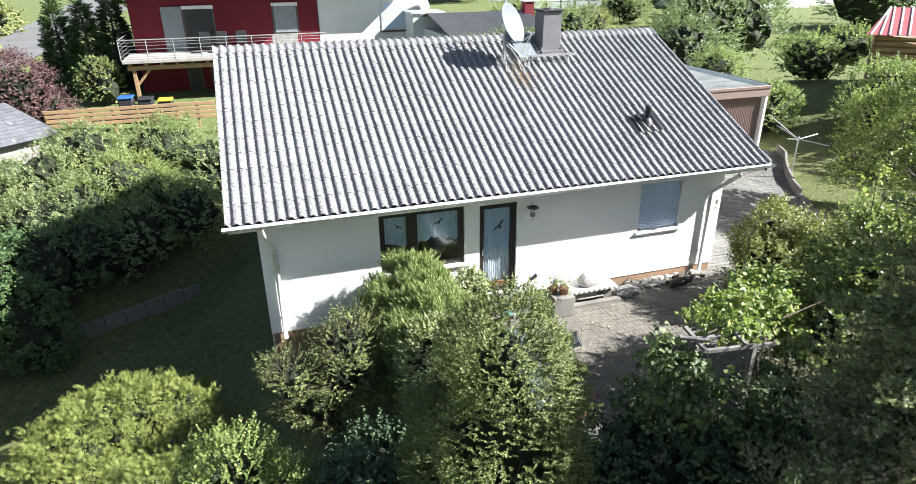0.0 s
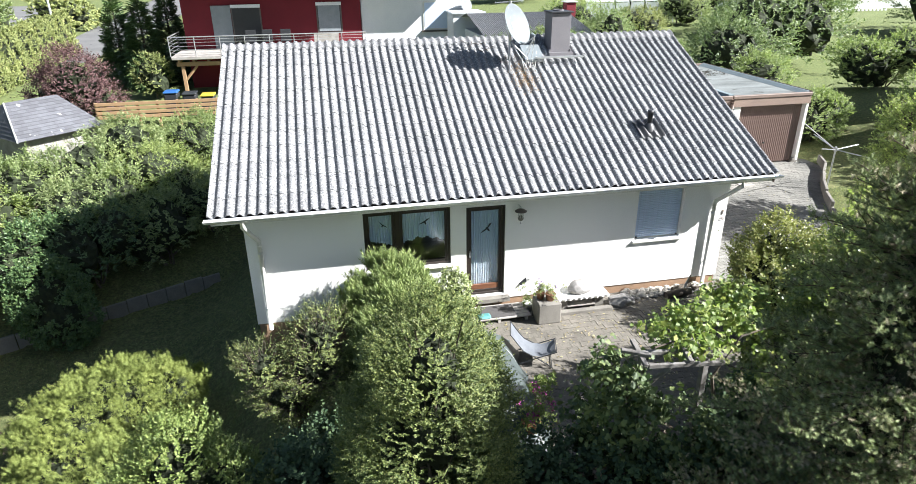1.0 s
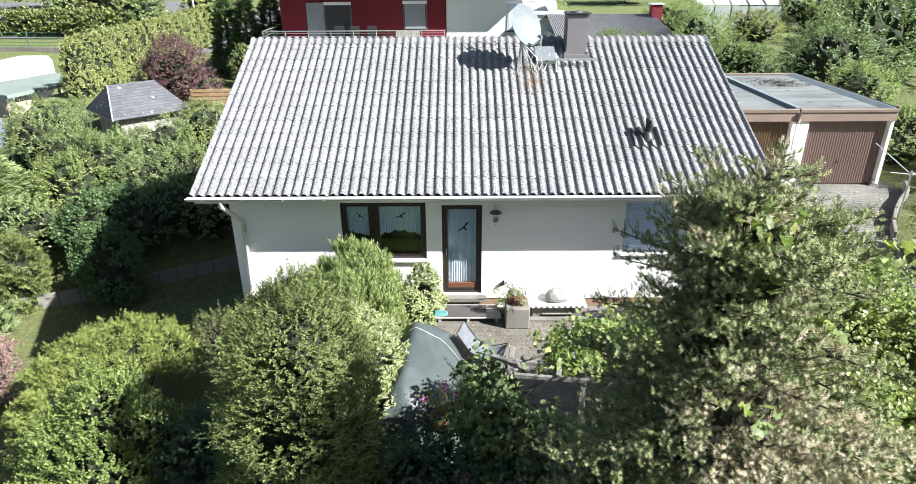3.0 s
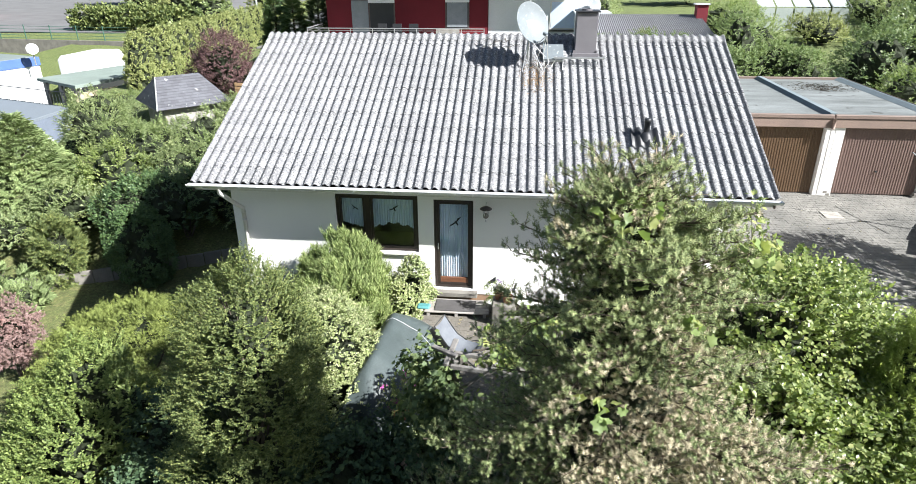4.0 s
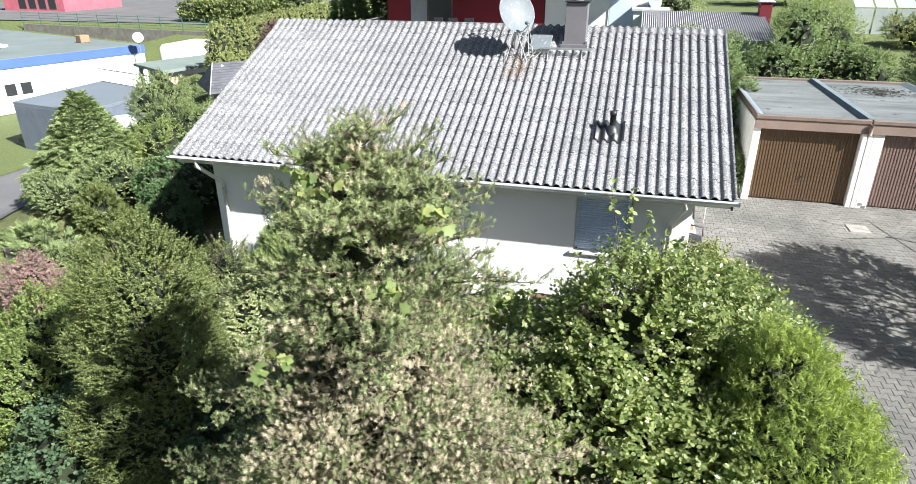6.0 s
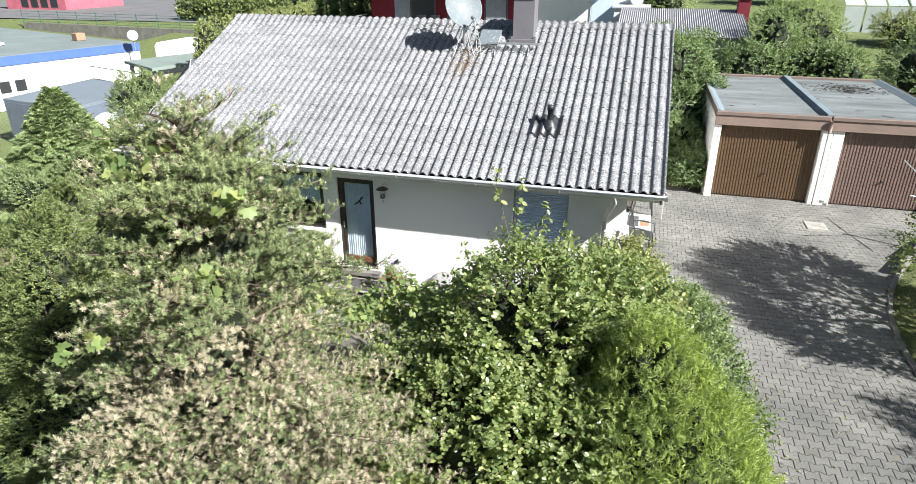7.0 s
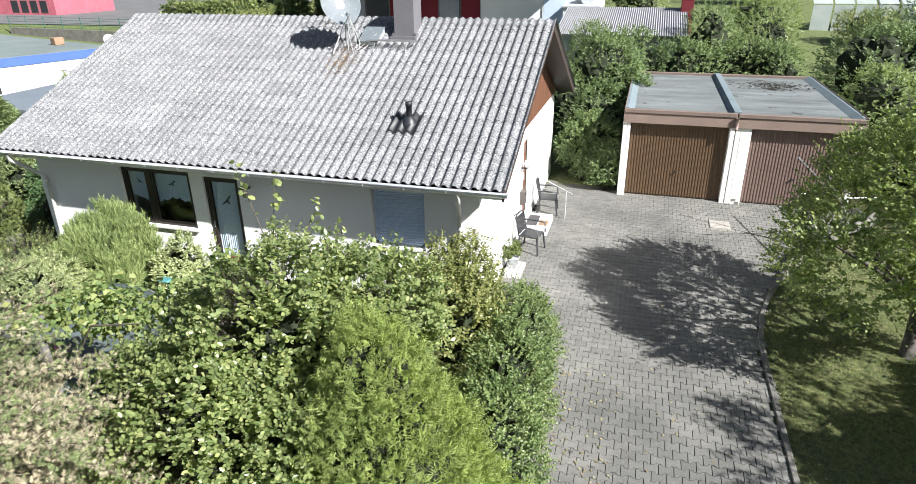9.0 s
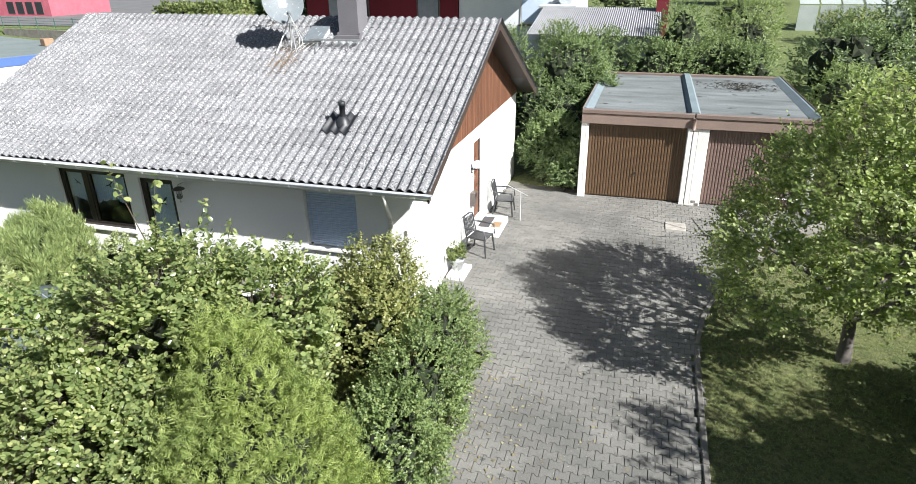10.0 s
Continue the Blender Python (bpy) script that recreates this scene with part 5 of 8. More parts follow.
for a, b, c, d, rows in ((eave[0], eave[1], rb, ra, 12), (eave[1], eave[2], rb, rb, 9), (eave[3], eave[0], ra, ra, 9)):
    a, b = Vector(a), Vector(b)
    nrm = (b - a).cross(d - a).normalized() * 0.012
    for k in range(rows):
        u, w = k / rows, min(1.0, (k + 1.15) / rows)
        lo, hi = (a.lerp(d, u), b.lerp(c, u)), (a.lerp(d, w), b.lerp(c, w))
        n = max(1, round((lo[1] - lo[0]).length / 0.3))
        cuts = [0.0] + [(m + (0.5 if k % 2 else 0.0)) / n for m in range(n + 1) if 0.02 < (m + (0.5 if k % 2 else 0.0)) / n < 0.98] + [1.0]
        for p, q in zip(cuts, cuts[1:]):
            gap = 0.006 / max(0.3, (lo[1] - lo[0]).length)
            r = [lo[0].lerp(lo[1], p + gap) + nrm * 2.0, lo[0].lerp(lo[1], q - gap) + nrm * 2.0, hi[0].lerp(hi[1], q - gap) + nrm * 0.7, hi[0].lerp(hi[1], p + gap) + nrm * 0.7]
            part("shingle", Geo().add([tuple(v) for v in r] + [tuple(r[0] - nrm * 1.5), tuple(r[1] - nrm * 1.5)], [(0, 1, 2, 3), (4, 5, 1, 0)]), M["slate"], shed)
part("barge_board", Geo().tube([(0, 0, 1.2), (0.55, 1.62, 2.28)], 0.03, 4), M["white_paint"], shed)

# carport, hall with blue band and low annex, far below on the slope
cp = thing("carport", "timber carport with flat grey-green roof", "carport")
ring = [(-26.2, 28.3), (-21.7, 25.8), (-20.0, 31.9), (-23.8, 34.4)]
part("roof", Geo().prism(ring, -0.6, -0.4, 0.02), surface("green_felt", (0.22, 0.27, 0.24), None, 0.6, 30, 0.85), cp)
for x, y in ((-25.8, 28.5), (-23.9, 27.4), (-22.0, 26.3), (-20.3, 31.7), (-23.6, 34.0)):
    part("post", Geo().box(x - 0.1, x + 0.1, y - 0.1, y + 0.1, -5.2, -0.61), M["grey_wood"], cp)
    part("brace", Geo().tube([(x, y, -1.3), (x + 0.5, y - 0.27, -0.62)], 0.06, 4), M["grey_wood"], cp)
part("side_panel", Geo().add([(-22.0, 26.1, -3.2), (-20.3, 31.6, -3.2), (-20.3, 31.6, -1.0), (-22.0, 26.1, -1.0), (-22.1, 26.1, -3.2), (-20.4, 31.6, -3.2), (-20.4, 31.6, -1.0), (-22.1, 26.1, -1.0)], [(0, 1, 2, 3), (7, 6, 5, 4), (3, 2, 6, 7)]), surface("beige_boards", (0.52, 0.42, 0.31), (0.42, 0.34, 0.25), 2, 40, 0.8), cp)
hall = thing("hall", "white flat-roofed hall with blue parapet band", "building", at=pose(-35.6, 40.6, 0.37, 0, 0, 252.5))
# its long side runs towards the viewer, its depth away to the west
part("wall", Geo().box(0, 34, -30, 0, -5.3, -1.8), M["white_wall"], hall)
part("band", Geo().box(-0.08, 34.08, -30, 0.08, -1.8, -1.1), surface("blue_band", (0.08, 0.15, 0.42), (0.07, 0.13, 0.36), 1, 40, 0.5), hall, "bright blue parapet band")
part("roof_deck", Geo().box(0.1, 33.9, -29.9, -0.15, -1.12, -1.05), surface("hall_felt", (0.19, 0.225, 0.22), (0.135, 0.165, 0.16), 0.3, 20, 0.9), hall, "grey-green felt roof")
for k in range(3):
    part("roof_light", Geo().box(8 + 3.4 * k, 10 + 3.4 * k, -9.5 + 2.5 * (k % 2), -7.8 + 2.5 * (k % 2), -1.05, -0.75, 0.25), M["white_wall"], hall)
part("roof_box", Geo().box(1.8, 2.7, -6.5, -5.6, -1.05, -0.35, 0.05), M["plinth"], hall)
for k in range(2):
    part("window", Geo().box(10.5 + 1.2 * k, 11.3 + 1.2 * k, 0.003, 0.05, -3.9, -3.0), M["black_plastic"], hall)
hd = thing("hall_dish", "white satellite dish on the hall roof", "satellite dish")
part("reflector", Geo().lathe([(0, 0), (0.24, 0.036), (0.45, 0.12), (0.46, 0.115), (0.24, 0.02), (0, -0.02)], n=20), M["white_wall"], hd, smooth=True, at=Matrix.Translation((-34.6, 39.0, 0.1)) @ Vector((0.7, -0.7, 0.3)).to_track_quat("Z", "Y").to_matrix().to_4x4())
part("mast", Geo().tube([(-34.65, 39.05, -1.2), (-34.65, 39.05, 0.0)], 0.06, 8), M["steel"], hd)
van = thing("white_trailer", "white rounded trailer behind the hall", "trailer")
part("body", Geo().box(-33.6, -30.6, 40.0, 45.5, -2.6, -0.6, 0.35), M["white_wall"], van)
part("undercarriage", Geo().box(-33.2, -31.0, 40.4, 45.0, -5.1, -2.62), M["black_plastic"], van)
annex = thing("annex", "low annex with wide grey flat roof", "building")
ring = [(-29.4, 20.7), (-22.6, 19.5), (-22.8, 26.4), (-29.8, 28.8)]
# wall carries its shade as a dark blue-grey base colour
part("wall", Geo().prism(ring, -5.3, -2.1), surface("annex_wall_shade", (0.16, 0.19, 0.24), None, 1, 30, 0.7), annex, "wall coloured blue-grey for its shade")
part("roof_deck", Geo().prism([(x * 1.003, y * 1.003) for x, y in ring], -2.09, -1.9, 0.02), surface("blue_grey_roofing", (0.17, 0.20, 0.23), (0.145, 0.17, 0.195), 0.3, 20, 0.8), annex)
cov = thing("covered_trailer", "white and pale blue sheet over a parked trailer", "trailer")
g, vs = Geo(), []
for i in range(13):
    for j in range(17):
        u, v = i / 6 - 1, j / 8 - 1
        e = max(abs(u) ** 4, abs(v) ** 5)
        zz = -5.0 + (2.7 - 0.5 * abs(u) - 0.4 * v * v + 0.25 * noise.noise(Vector((3 * u, 3 * v, 1)))) * (1 - e)
        vs.append((-21.2 + 1.1 * u + 0.3 * v, 20.6 + 1.7 * v - 0.3 * u, zz))
g.add(vs, [(i * 17 + j, (i + 1) * 17 + j, (i + 1) * 17 + j + 1, i * 17 + j + 1) for i in range(12) for j in range(16)])
part("cover", g, surface("pale_blue_sheet", (0.62, 0.70, 0.74), (0.75, 0.77, 0.78), 1.5, 30, 0.5), cov)
bal = thing("annex_railing", "dark metal railing along the annex roof", "railing")
part("top_rail", Geo().tube([(-29.7, 28.6, -0.95), (-23.0, 26.4, -0.95)], 0.03, 6), M["black_plastic"], bal)
for k in range(24):
    t = k / 23
    part("baluster", Geo().tube([(-29.7 + 6.7 * t, 28.6 - 2.2 * t, -1.9), (-29.7 + 6.7 * t, 28.6 - 2.2 * t, -0.95)], 0.018, 4), M["black_plastic"], bal)


def draped(name, corners, nu, nv, lift, mat, label, category):
    """A paved strip that follows the ground between four corners."""
    a, b, c, d = [Vector(q) for q in corners]
    g, vs = Geo(), []
    for i in range(nu + 1):
        for j in range(nv + 1):
            p = a.lerp(b, i / nu).lerp(d.lerp(c, i / nu), j / nv)
            vs.append((p.x, p.y, float(ground_z(p.x, p.y)) + lift))
    g.add(vs, [(i * (nv + 1) + j, (i + 1) * (nv + 1) + j, (i + 1) * (nv + 1) + j + 1, i * (nv + 1) + j + 1) for i in range(nu) for j in range(nv)])
    return structure(name, g, mat, label, category)


draped("road", [(-21.5, 46), (-16.5, 46), (-18.0, 150), (-33.0, 150)], 6, 40, 0.06, M["asphalt"], "grey asphalt road running away past hedges", "road")
draped("car_park", [(-100, 57), (-33, 59), (-40, 130), (-120, 130)], 30, 30, 0.08, M["asphalt"], "grey asphalt car park behind the wall", "car park")
draped("yard", [(-40, 2.0), (-12.4, 4.5), (-13.2, 10.5), (-40, 16)], 40, 12, 0.05, M["asphalt"], "grey asphalt yard beyond the spruce", "yard")
fw = thing("far_wall", "long grey concrete wall with green mesh fence", "wall")
a, b = Vector((-66, 55.6)), Vector((-34.0, 52.2))
for k in range(10):
    p, q = a.lerp(b, k / 10), a.lerp(b, (k + 0.995) / 10)
    g = Geo()
    g.add([(p.x, p.y, -2.6), (q.x, q.y, -2.6), (q.x, q.y, -0.75), (p.x, p.y, -0.75), (p.x, p.y + 0.3, -2.6), (q.x, q.y + 0.3, -2.6), (q.x, q.y + 0.3, -0.75), (p.x, p.y + 0.3, -0.75)], [(0, 1, 2, 3), (7, 6, 5, 4), (3, 2, 6, 7), (0, 3, 7, 4), (1, 5, 6, 2)])
    part("wall_panel", g, M["concrete"], fw)
    part("fence_post", Geo().tube([(p.x, p.y + 0.15, -0.75), (p.x, p.y + 0.15, 0.75)], 0.05, 5), M["fence_green"], fw)
    for z in (-0.6, -0.3, 0.0, 0.3, 0.6):
        part("fence_wire", Geo().tube([(p.x, p.y + 0.15, z), (q.x, q.y + 0.15, z)], 0.02, 4), M["fence_green"], fw)
pink = thing("pink_house", "bright pink-red building beyond the car park", "building")
part("wall", Geo().box(-87, -75.5, 72, 84, -1.0, 3.4), M["pink_wall"], pink)
for k in range(4):
    window_unit(pink, -84.0 + k * 1.9, -82.6 + k * 1.9, -0.2, 1.6, 72.0, M["grey_plastic"])

# lattice balcony house and greenhouse far behind
lat = thing("balcony_house", "pale house with white lattice balcony", "house")
part("wall", Geo().box(44, 62, 46.5, 56, 0.0, 8.0), M["white_wall"], lat)
part("balcony_floor", Geo().box(46.5, 57, 44.6, 46.5, 1.35, 1.6), M["white_wall"], lat)
for k in range(24):
    part("rail_slat", Geo().box(46.6 + k * 0.44, 46.8 + k * 0.44, 44.6, 44.7, 1.7, 2.75), M["white_wall"], lat)
part("rail", Geo().box(46.5, 57, 44.55, 44.75, 2.76, 2.9), M["white_wall"], lat)
for k in range(4):
    x = 47 + k * 3
    part("brace", Geo().tube([(x, 44.7, -0.2), (x + 1.2, 44.7, 1.3)], 0.12, 4), M["white_wall"], lat)
    part("post", Geo().box(x - 0.1, x + 0.1, 44.6, 44.8, -1.0, 1.34), M["white_wall"], lat)
gh = thing("greenhouse", "old glass greenhouse with grey frame", "greenhouse")
gz = 1.3
for k in range(6):
    x = 27.5 + k * 1.3
    part("rib", Geo().tube([(x, 40, gz), (x, 40, gz + 2.2), (x, 43, gz + 3.6), (x, 46, gz + 2.2), (x, 46, gz)], 0.05, 5), M["steel"], gh)
for k in range(5):
    x = 23.5 + k * 1.3
    part("pane", Geo().box(x + 0.06, x + 1.24, 40.0, 40.02, gz + 0.1, gz + 2.15), M["greenhouse_glass"], gh)
    part("roof_pane", Geo().add([(x + 0.06, 40, gz + 2.22), (x + 1.24, 40, gz + 2.22), (x + 1.24, 43, gz + 3.62), (x + 0.06, 43, gz + 3.62)], [(0, 1, 2, 3)]), M["greenhouse_glass"], gh)

# timber cabin with red roof beyond the lawn
cabin = thing("log_cabin", "log cabin with pale red metal roof", "cabin", at=pose(24.45, 9.05, 0, 0, 0, -46))
part("wall", Geo().box(0.3, 6.0, 0.55, 2.6, 1.0, 3.9), M["pine_wood"], cabin)
for k in range(12):
    part("log", Geo().tube([(0.2, 0.5, 1.2 + k * 0.23), (6.1, 0.5, 1.2 + k * 0.23)], 0.115, 8), M["pine_wood"], cabin, smooth=True)
g = Geo().add([(-0.15, -0.1, 3.86), (6.4, -0.1, 3.86), (6.4, 2.5, 4.75), (0.6, 2.5, 4.75), (6.4, 5.1, 3.86), (1.3, 5.1, 3.86)], [(0, 1, 2, 3), (3, 2, 4, 5), (0, 3, 5)])
part("roof", g, surface("pale_red_metal", (0.48, 0.12, 0.13), None, 1, 40, 0.45), cabin)
for k in range(20):
    part("roof_seam", Geo().tube([(0.0 + k * 0.32, -0.1, 3.89), (max(0.65, 0.15 + k * 0.32), 2.5, 4.77)], 0.035, 5), M["white_wall"], cabin)

# ---- plants ----
LEAF = {}
M["dry_twig"] = surface("dry_fir_twigs", (0.34, 0.28, 0.20), (0.17, 0.12, 0.08), 3, 40, 0.9, 0, 0)
M["fir_bark"] = surface("fir_bark", (0.11, 0.085, 0.06), (0.06, 0.045, 0.03), 4, 50, 0.9, 0, 0.3)
LEAF["privet"] = leaf_material("privet_leaf", [(0.036, 0.05, 0.012), (0.07, 0.086, 0.021), (0.135, 0.142, 0.038)], 0.62, 0.3)
LEAF["bright"] = leaf_material("bright_green_leaf", [(0.05, 0.072, 0.015), (0.09, 0.115, 0.024), (0.14, 0.158, 0.04)], 0.58, 0.35)
LEAF["dark"] = leaf_material("dark_leaf", [(0.03, 0.055, 0.018), (0.05, 0.08, 0.025), (0.075, 0.105, 0.03)], 0.4, 0.22)
LEAF["lime"] = leaf_material("lime_juniper", [(0.075, 0.09, 0.017), (0.108, 0.125, 0.024), (0.148, 0.162, 0.036)], 0.75, 0.25)
LEAF["yew"] = leaf_material("yew_needles", [(0.08, 0.105, 0.028), (0.122, 0.148, 0.04), (0.185, 0.20, 0.066)], 0.65, 0.3)
LEAF["euonymus"] = leaf_material("pale_variegated_leaf", [(0.10, 0.125, 0.035), (0.17, 0.185, 0.065), (0.28, 0.27, 0.13)], 0.4, 0.25)
LEAF["fir"] = leaf_material("fir_needles", [(0.058, 0.074, 0.025), (0.096, 0.112, 0.037), (0.165, 0.174, 0.064)], 0.75, 0.12, (0.30, 0.26, 0.16), 0.60, 0.9)
LEAF["fir_dry"] = leaf_material("dry_fir_needles", [(0.178, 0.146, 0.076), (0.222, 0.184, 0.102), (0.285, 0.24, 0.14)], 0.8, 0.1, (0.17, 0.17, 0.09), 0.56, 1.5)
LEAF["hazel"] = leaf_material("hazel_leaf", [(0.078, 0.10, 0.03), (0.105, 0.128, 0.039), (0.135, 0.156, 0.048), (0.168, 0.187, 0.06), (0.235, 0.232, 0.08)], 0.3, 0.75)
LEAF["currant"] = leaf_material("yellowing_leaf", [(0.09, 0.10, 0.026), (0.13, 0.132, 0.036), (0.18, 0.165, 0.055)], 0.4, 0.6)
LEAF["gold"] = leaf_material("golden_cypress", [(0.142, 0.17, 0.041), (0.20, 0.228, 0.058), (0.275, 0.295, 0.092)], 0.65, 0.6)
LEAF["garden"] = leaf_material("garden_tree_leaf", [(0.09, 0.115, 0.04), (0.14, 0.165, 0.058), (0.20, 0.215, 0.085)], 0.5, 0.8)
LEAF["holly"] = leaf_material("rose_leaf", [(0.055, 0.078, 0.022), (0.09, 0.118, 0.034), (0.145, 0.16, 0.052)], 0.4, 0.5)
LEAF["vine"] = leaf_material("vine_leaf", [(0.085, 0.115, 0.032), (0.125, 0.155, 0.045), (0.20, 0.20, 0.06)], 0.5, 0.7)
LEAF["apple"] = leaf_material("apple_leaf", [(0.10, 0.122, 0.034), (0.16, 0.185, 0.052), (0.255, 0.265, 0.098)], 0.4, 0.9)
LEAF["tree"] = leaf_material("tree_leaf", [(0.055, 0.077, 0.028), (0.09, 0.118, 0.042), (0.145, 0.165, 0.065)], 0.42, 0.5, None, 0.6, 0.35)
LEAF["hedge"] = leaf_material("mixed_hedge_leaf", [(0.085, 0.105, 0.038), (0.135, 0.16, 0.058), (0.205, 0.215, 0.09)], 0.45, 0.6, (0.24, 0.26, 0.09), 0.6, 0.5)
LEAF["ivy_hedge"] = leaf_material("ivy_hedge_leaf", [(0.07, 0.095, 0.032), (0.105, 0.135, 0.045), (0.15, 0.175, 0.062)], 0.55, 0.5, (0.24, 0.26, 0.09), 0.63, 0.5)
LEAF["spruce"] = leaf_material("spruce_needles", [(0.085, 0.11, 0.034), (0.118, 0.145, 0.046), (0.16, 0.18, 0.066)], 0.75, 0.2)
LEAF["thuja"] = leaf_material("thuja_hedge", [(0.10, 0.115, 0.032), (0.135, 0.148, 0.042), (0.175, 0.172, 0.055)], 0.7, 0.2, (0.26, 0.20, 0.08), 0.62, 0.4)
LEAF["purple"] = leaf_material("copper_leaf", [(0.04, 0.02, 0.018), (0.065, 0.032, 0.027), (0.09, 0.048, 0.036)], 0.65, 0.25)
LEAF["rust"] = leaf_material("rust_leaf", [(0.12, 0.07, 0.05), (0.155, 0.095, 0.07), (0.19, 0.125, 0.095)], 0.5, 0.2)
T_SMALL, T_SPRAY, T_SPRIG, T_VINE = t_leaf(0.55), t_spray(10), t_sprig(7, 0.55), t_lobed()
T_SPRAY6 = t_spray(6, 0.11, 0.7)
T_FAR = t_sprig(4, 0.75, 0.55)


def t_fan(shoot, n, spread, size):
    """A flat branch set with shoots on both sides."""
    v, f, m = [], [], 0
    for k in range(n):
        side = 0 if k == n - 1 else (-1 if k % 2 else 1)
        ang = side * spread * (1.0 - 0.3 * k / n)
        y = 0.85 * k / n
        w = 0.10 * ((k * 37) % 7 - 3) / 3
        d = np.array([math.sin(ang), math.cos(ang), w])
        d /= np.linalg.norm(d)
        reach = (0.30 * (1 - 0.75 * k / n)) if side else 0.0
        p0 = np.array([0, y, 0]) + d * reach
        pv, pf = scatter(shoot, p0[None], d[None], np.array([[0, 0, 1.0]]), size)
        v.append(pv)
        f.append(pf + m)
        m += len(pv)
    return np.concatenate(v), np.concatenate(f)


T_BRUSH = t_shoot(15, 0.46, 0.15)
T_TWIG = t_fan((np.array([(-0.012, 0, 0), (0.012, 0, 0), (0.0, 1, 0.1), (0, 0.2, 0.015), (0.16, 0.6, 0.05), (0.0, 0.23, 0.0), (-0.16, 0.7, 0.0)]), np.array([(0, 1, 2), (3, 5, 4), (3, 6, 5)])), 11, 0.9, 0.5)


def shrub(name, label, blobs, n, template, mat, size, seed, category="shrub", base=None, stems=5, group="", core=0.54, **kw):
    """A shrub: stems from the ground, dark cores painting the inner shade and a leafy crown."""
    b = np.array(blobs, float)
    bx, by = base or (b[:, 0].mean(), b[:, 1].mean())
    gz = float(ground_z(bx, by)) if kw.get("gz") is None else kw["gz"]
    kw.pop("gz", None)
    t = thing(name, label, category, group)
    rng = np.random.default_rng(seed + 900)
    g = Geo()
    for k in range(stems):
        j = int(rng.integers(0, len(b)))
        top = (b[j, 0] + rng.normal(0, 0.25 * b[j, 3]), b[j, 1] + rng.normal(0, 0.25 * b[j, 4]), b[j, 2] + 0.6 * b[j, 5])
        limbs((bx + rng.normal(0, 0.1), by + rng.normal(0, 0.1), gz - 0.3), top, 7, 0.5 * b[j, 3], rng, 0.035, 0.6, 0.1, g)
    part("stem", g, M["bark"], t, smooth=True)
    # solid lumps whose dark colour plays the shade between the leaves
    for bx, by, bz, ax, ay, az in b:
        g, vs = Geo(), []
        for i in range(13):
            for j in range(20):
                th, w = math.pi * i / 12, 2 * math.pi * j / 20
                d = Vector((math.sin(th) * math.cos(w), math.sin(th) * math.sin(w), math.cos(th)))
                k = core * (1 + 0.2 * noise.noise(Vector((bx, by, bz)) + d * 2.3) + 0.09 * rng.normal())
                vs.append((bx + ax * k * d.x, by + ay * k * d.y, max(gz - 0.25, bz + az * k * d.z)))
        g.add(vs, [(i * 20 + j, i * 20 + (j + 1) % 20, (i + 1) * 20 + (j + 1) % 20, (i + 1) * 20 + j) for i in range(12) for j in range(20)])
        part("inner_growth", g, M["core_shade"], t)
    if "per_shoot" in kw:
        leafy_shoots(t, blobs, n, kw.pop("per_shoot"), template, mat, size, seed, **kw)
    else:
        leaves("foliage", blobs, n, template, mat, size, t, seed, **kw)
    return t


# foreground, from the lower lawn to the drive
shrub("juniper", "lime green spreading juniper", [(-2.5, 0.3, -1.5, 1.2, 1.0, 0.75), (-3.2, -0.4, -1.5, 1.0, 0.9, 0.7), (-1.6, 0.5, -1.5, 0.8, 0.8, 0.6), (-2.9, -1.5, -1.75, 1.0, 0.9, 0.65), (-1.8, -2.0, -1.6, 0.9, 0.9, 0.7)], 24000, t_spray(4, 0.13, 0.7), LEAF["lime"], 0.088, 11, along=0.6, clump=0.11, bump=0.09, per=22, low=-0.3)
shrub("pittosporum", "bright green glossy small-leaved shrub", [(0.4, -4.4, 0.05, 0.55, 0.6, 0.85), (-0.15, -4.3, 0.35, 0.7, 0.7, 0.95), (0.0, -4.9, -0.2, 0.7, 0.8, 0.9), (-0.6, -4.6, -0.2, 0.75, 0.75, 0.95), (-0.9, -5.2, -0.9, 0.85, 0.8, 0.95), (-0.9, -5.8, -1.1, 0.9, 0.8, 0.9), (-1.7, -4.0, -1.7, 0.9, 0.9, 0.8)], 6200, T_SMALL, LEAF["bright"], 0.055, 12, per_shoot=16, length=0.26, up=1.2, bump=0.12, depth=0.7)
shrub("privet", "large rounded privet bush with small pale-edged leaves", [(3.15, -5.4, 2.4, 0.8, 0.8, 0.98), (3.15, -5.45, 1.5, 0.98, 0.95, 1.2), (2.85, -5.15, 1.1, 0.9, 0.9, 1.1), (3.1, -5.6, 0.3, 1.15, 1.05, 1.2)], 11000, T_SMALL, LEAF["privet"], 0.036, 13, stems=9, core=0.36, per_shoot=18, length=0.19, up=0.75, bump=0.13, depth=0.72, stray=0.04)
shrub("euonymus", "pale variegated evergreen shrub", [(3.5, -3.35, 0.75, 0.72, 0.8, 0.95), (3.1, -2.5, 0.5, 0.7, 0.7, 0.9), (3.75, -3.9, -0.05, 0.65, 0.6, 0.9)], 5000, T_SMALL, LEAF["euonymus"], 0.043, 14, per_shoot=14, length=0.15, up=0.5, bump=0.06, depth=0.78)
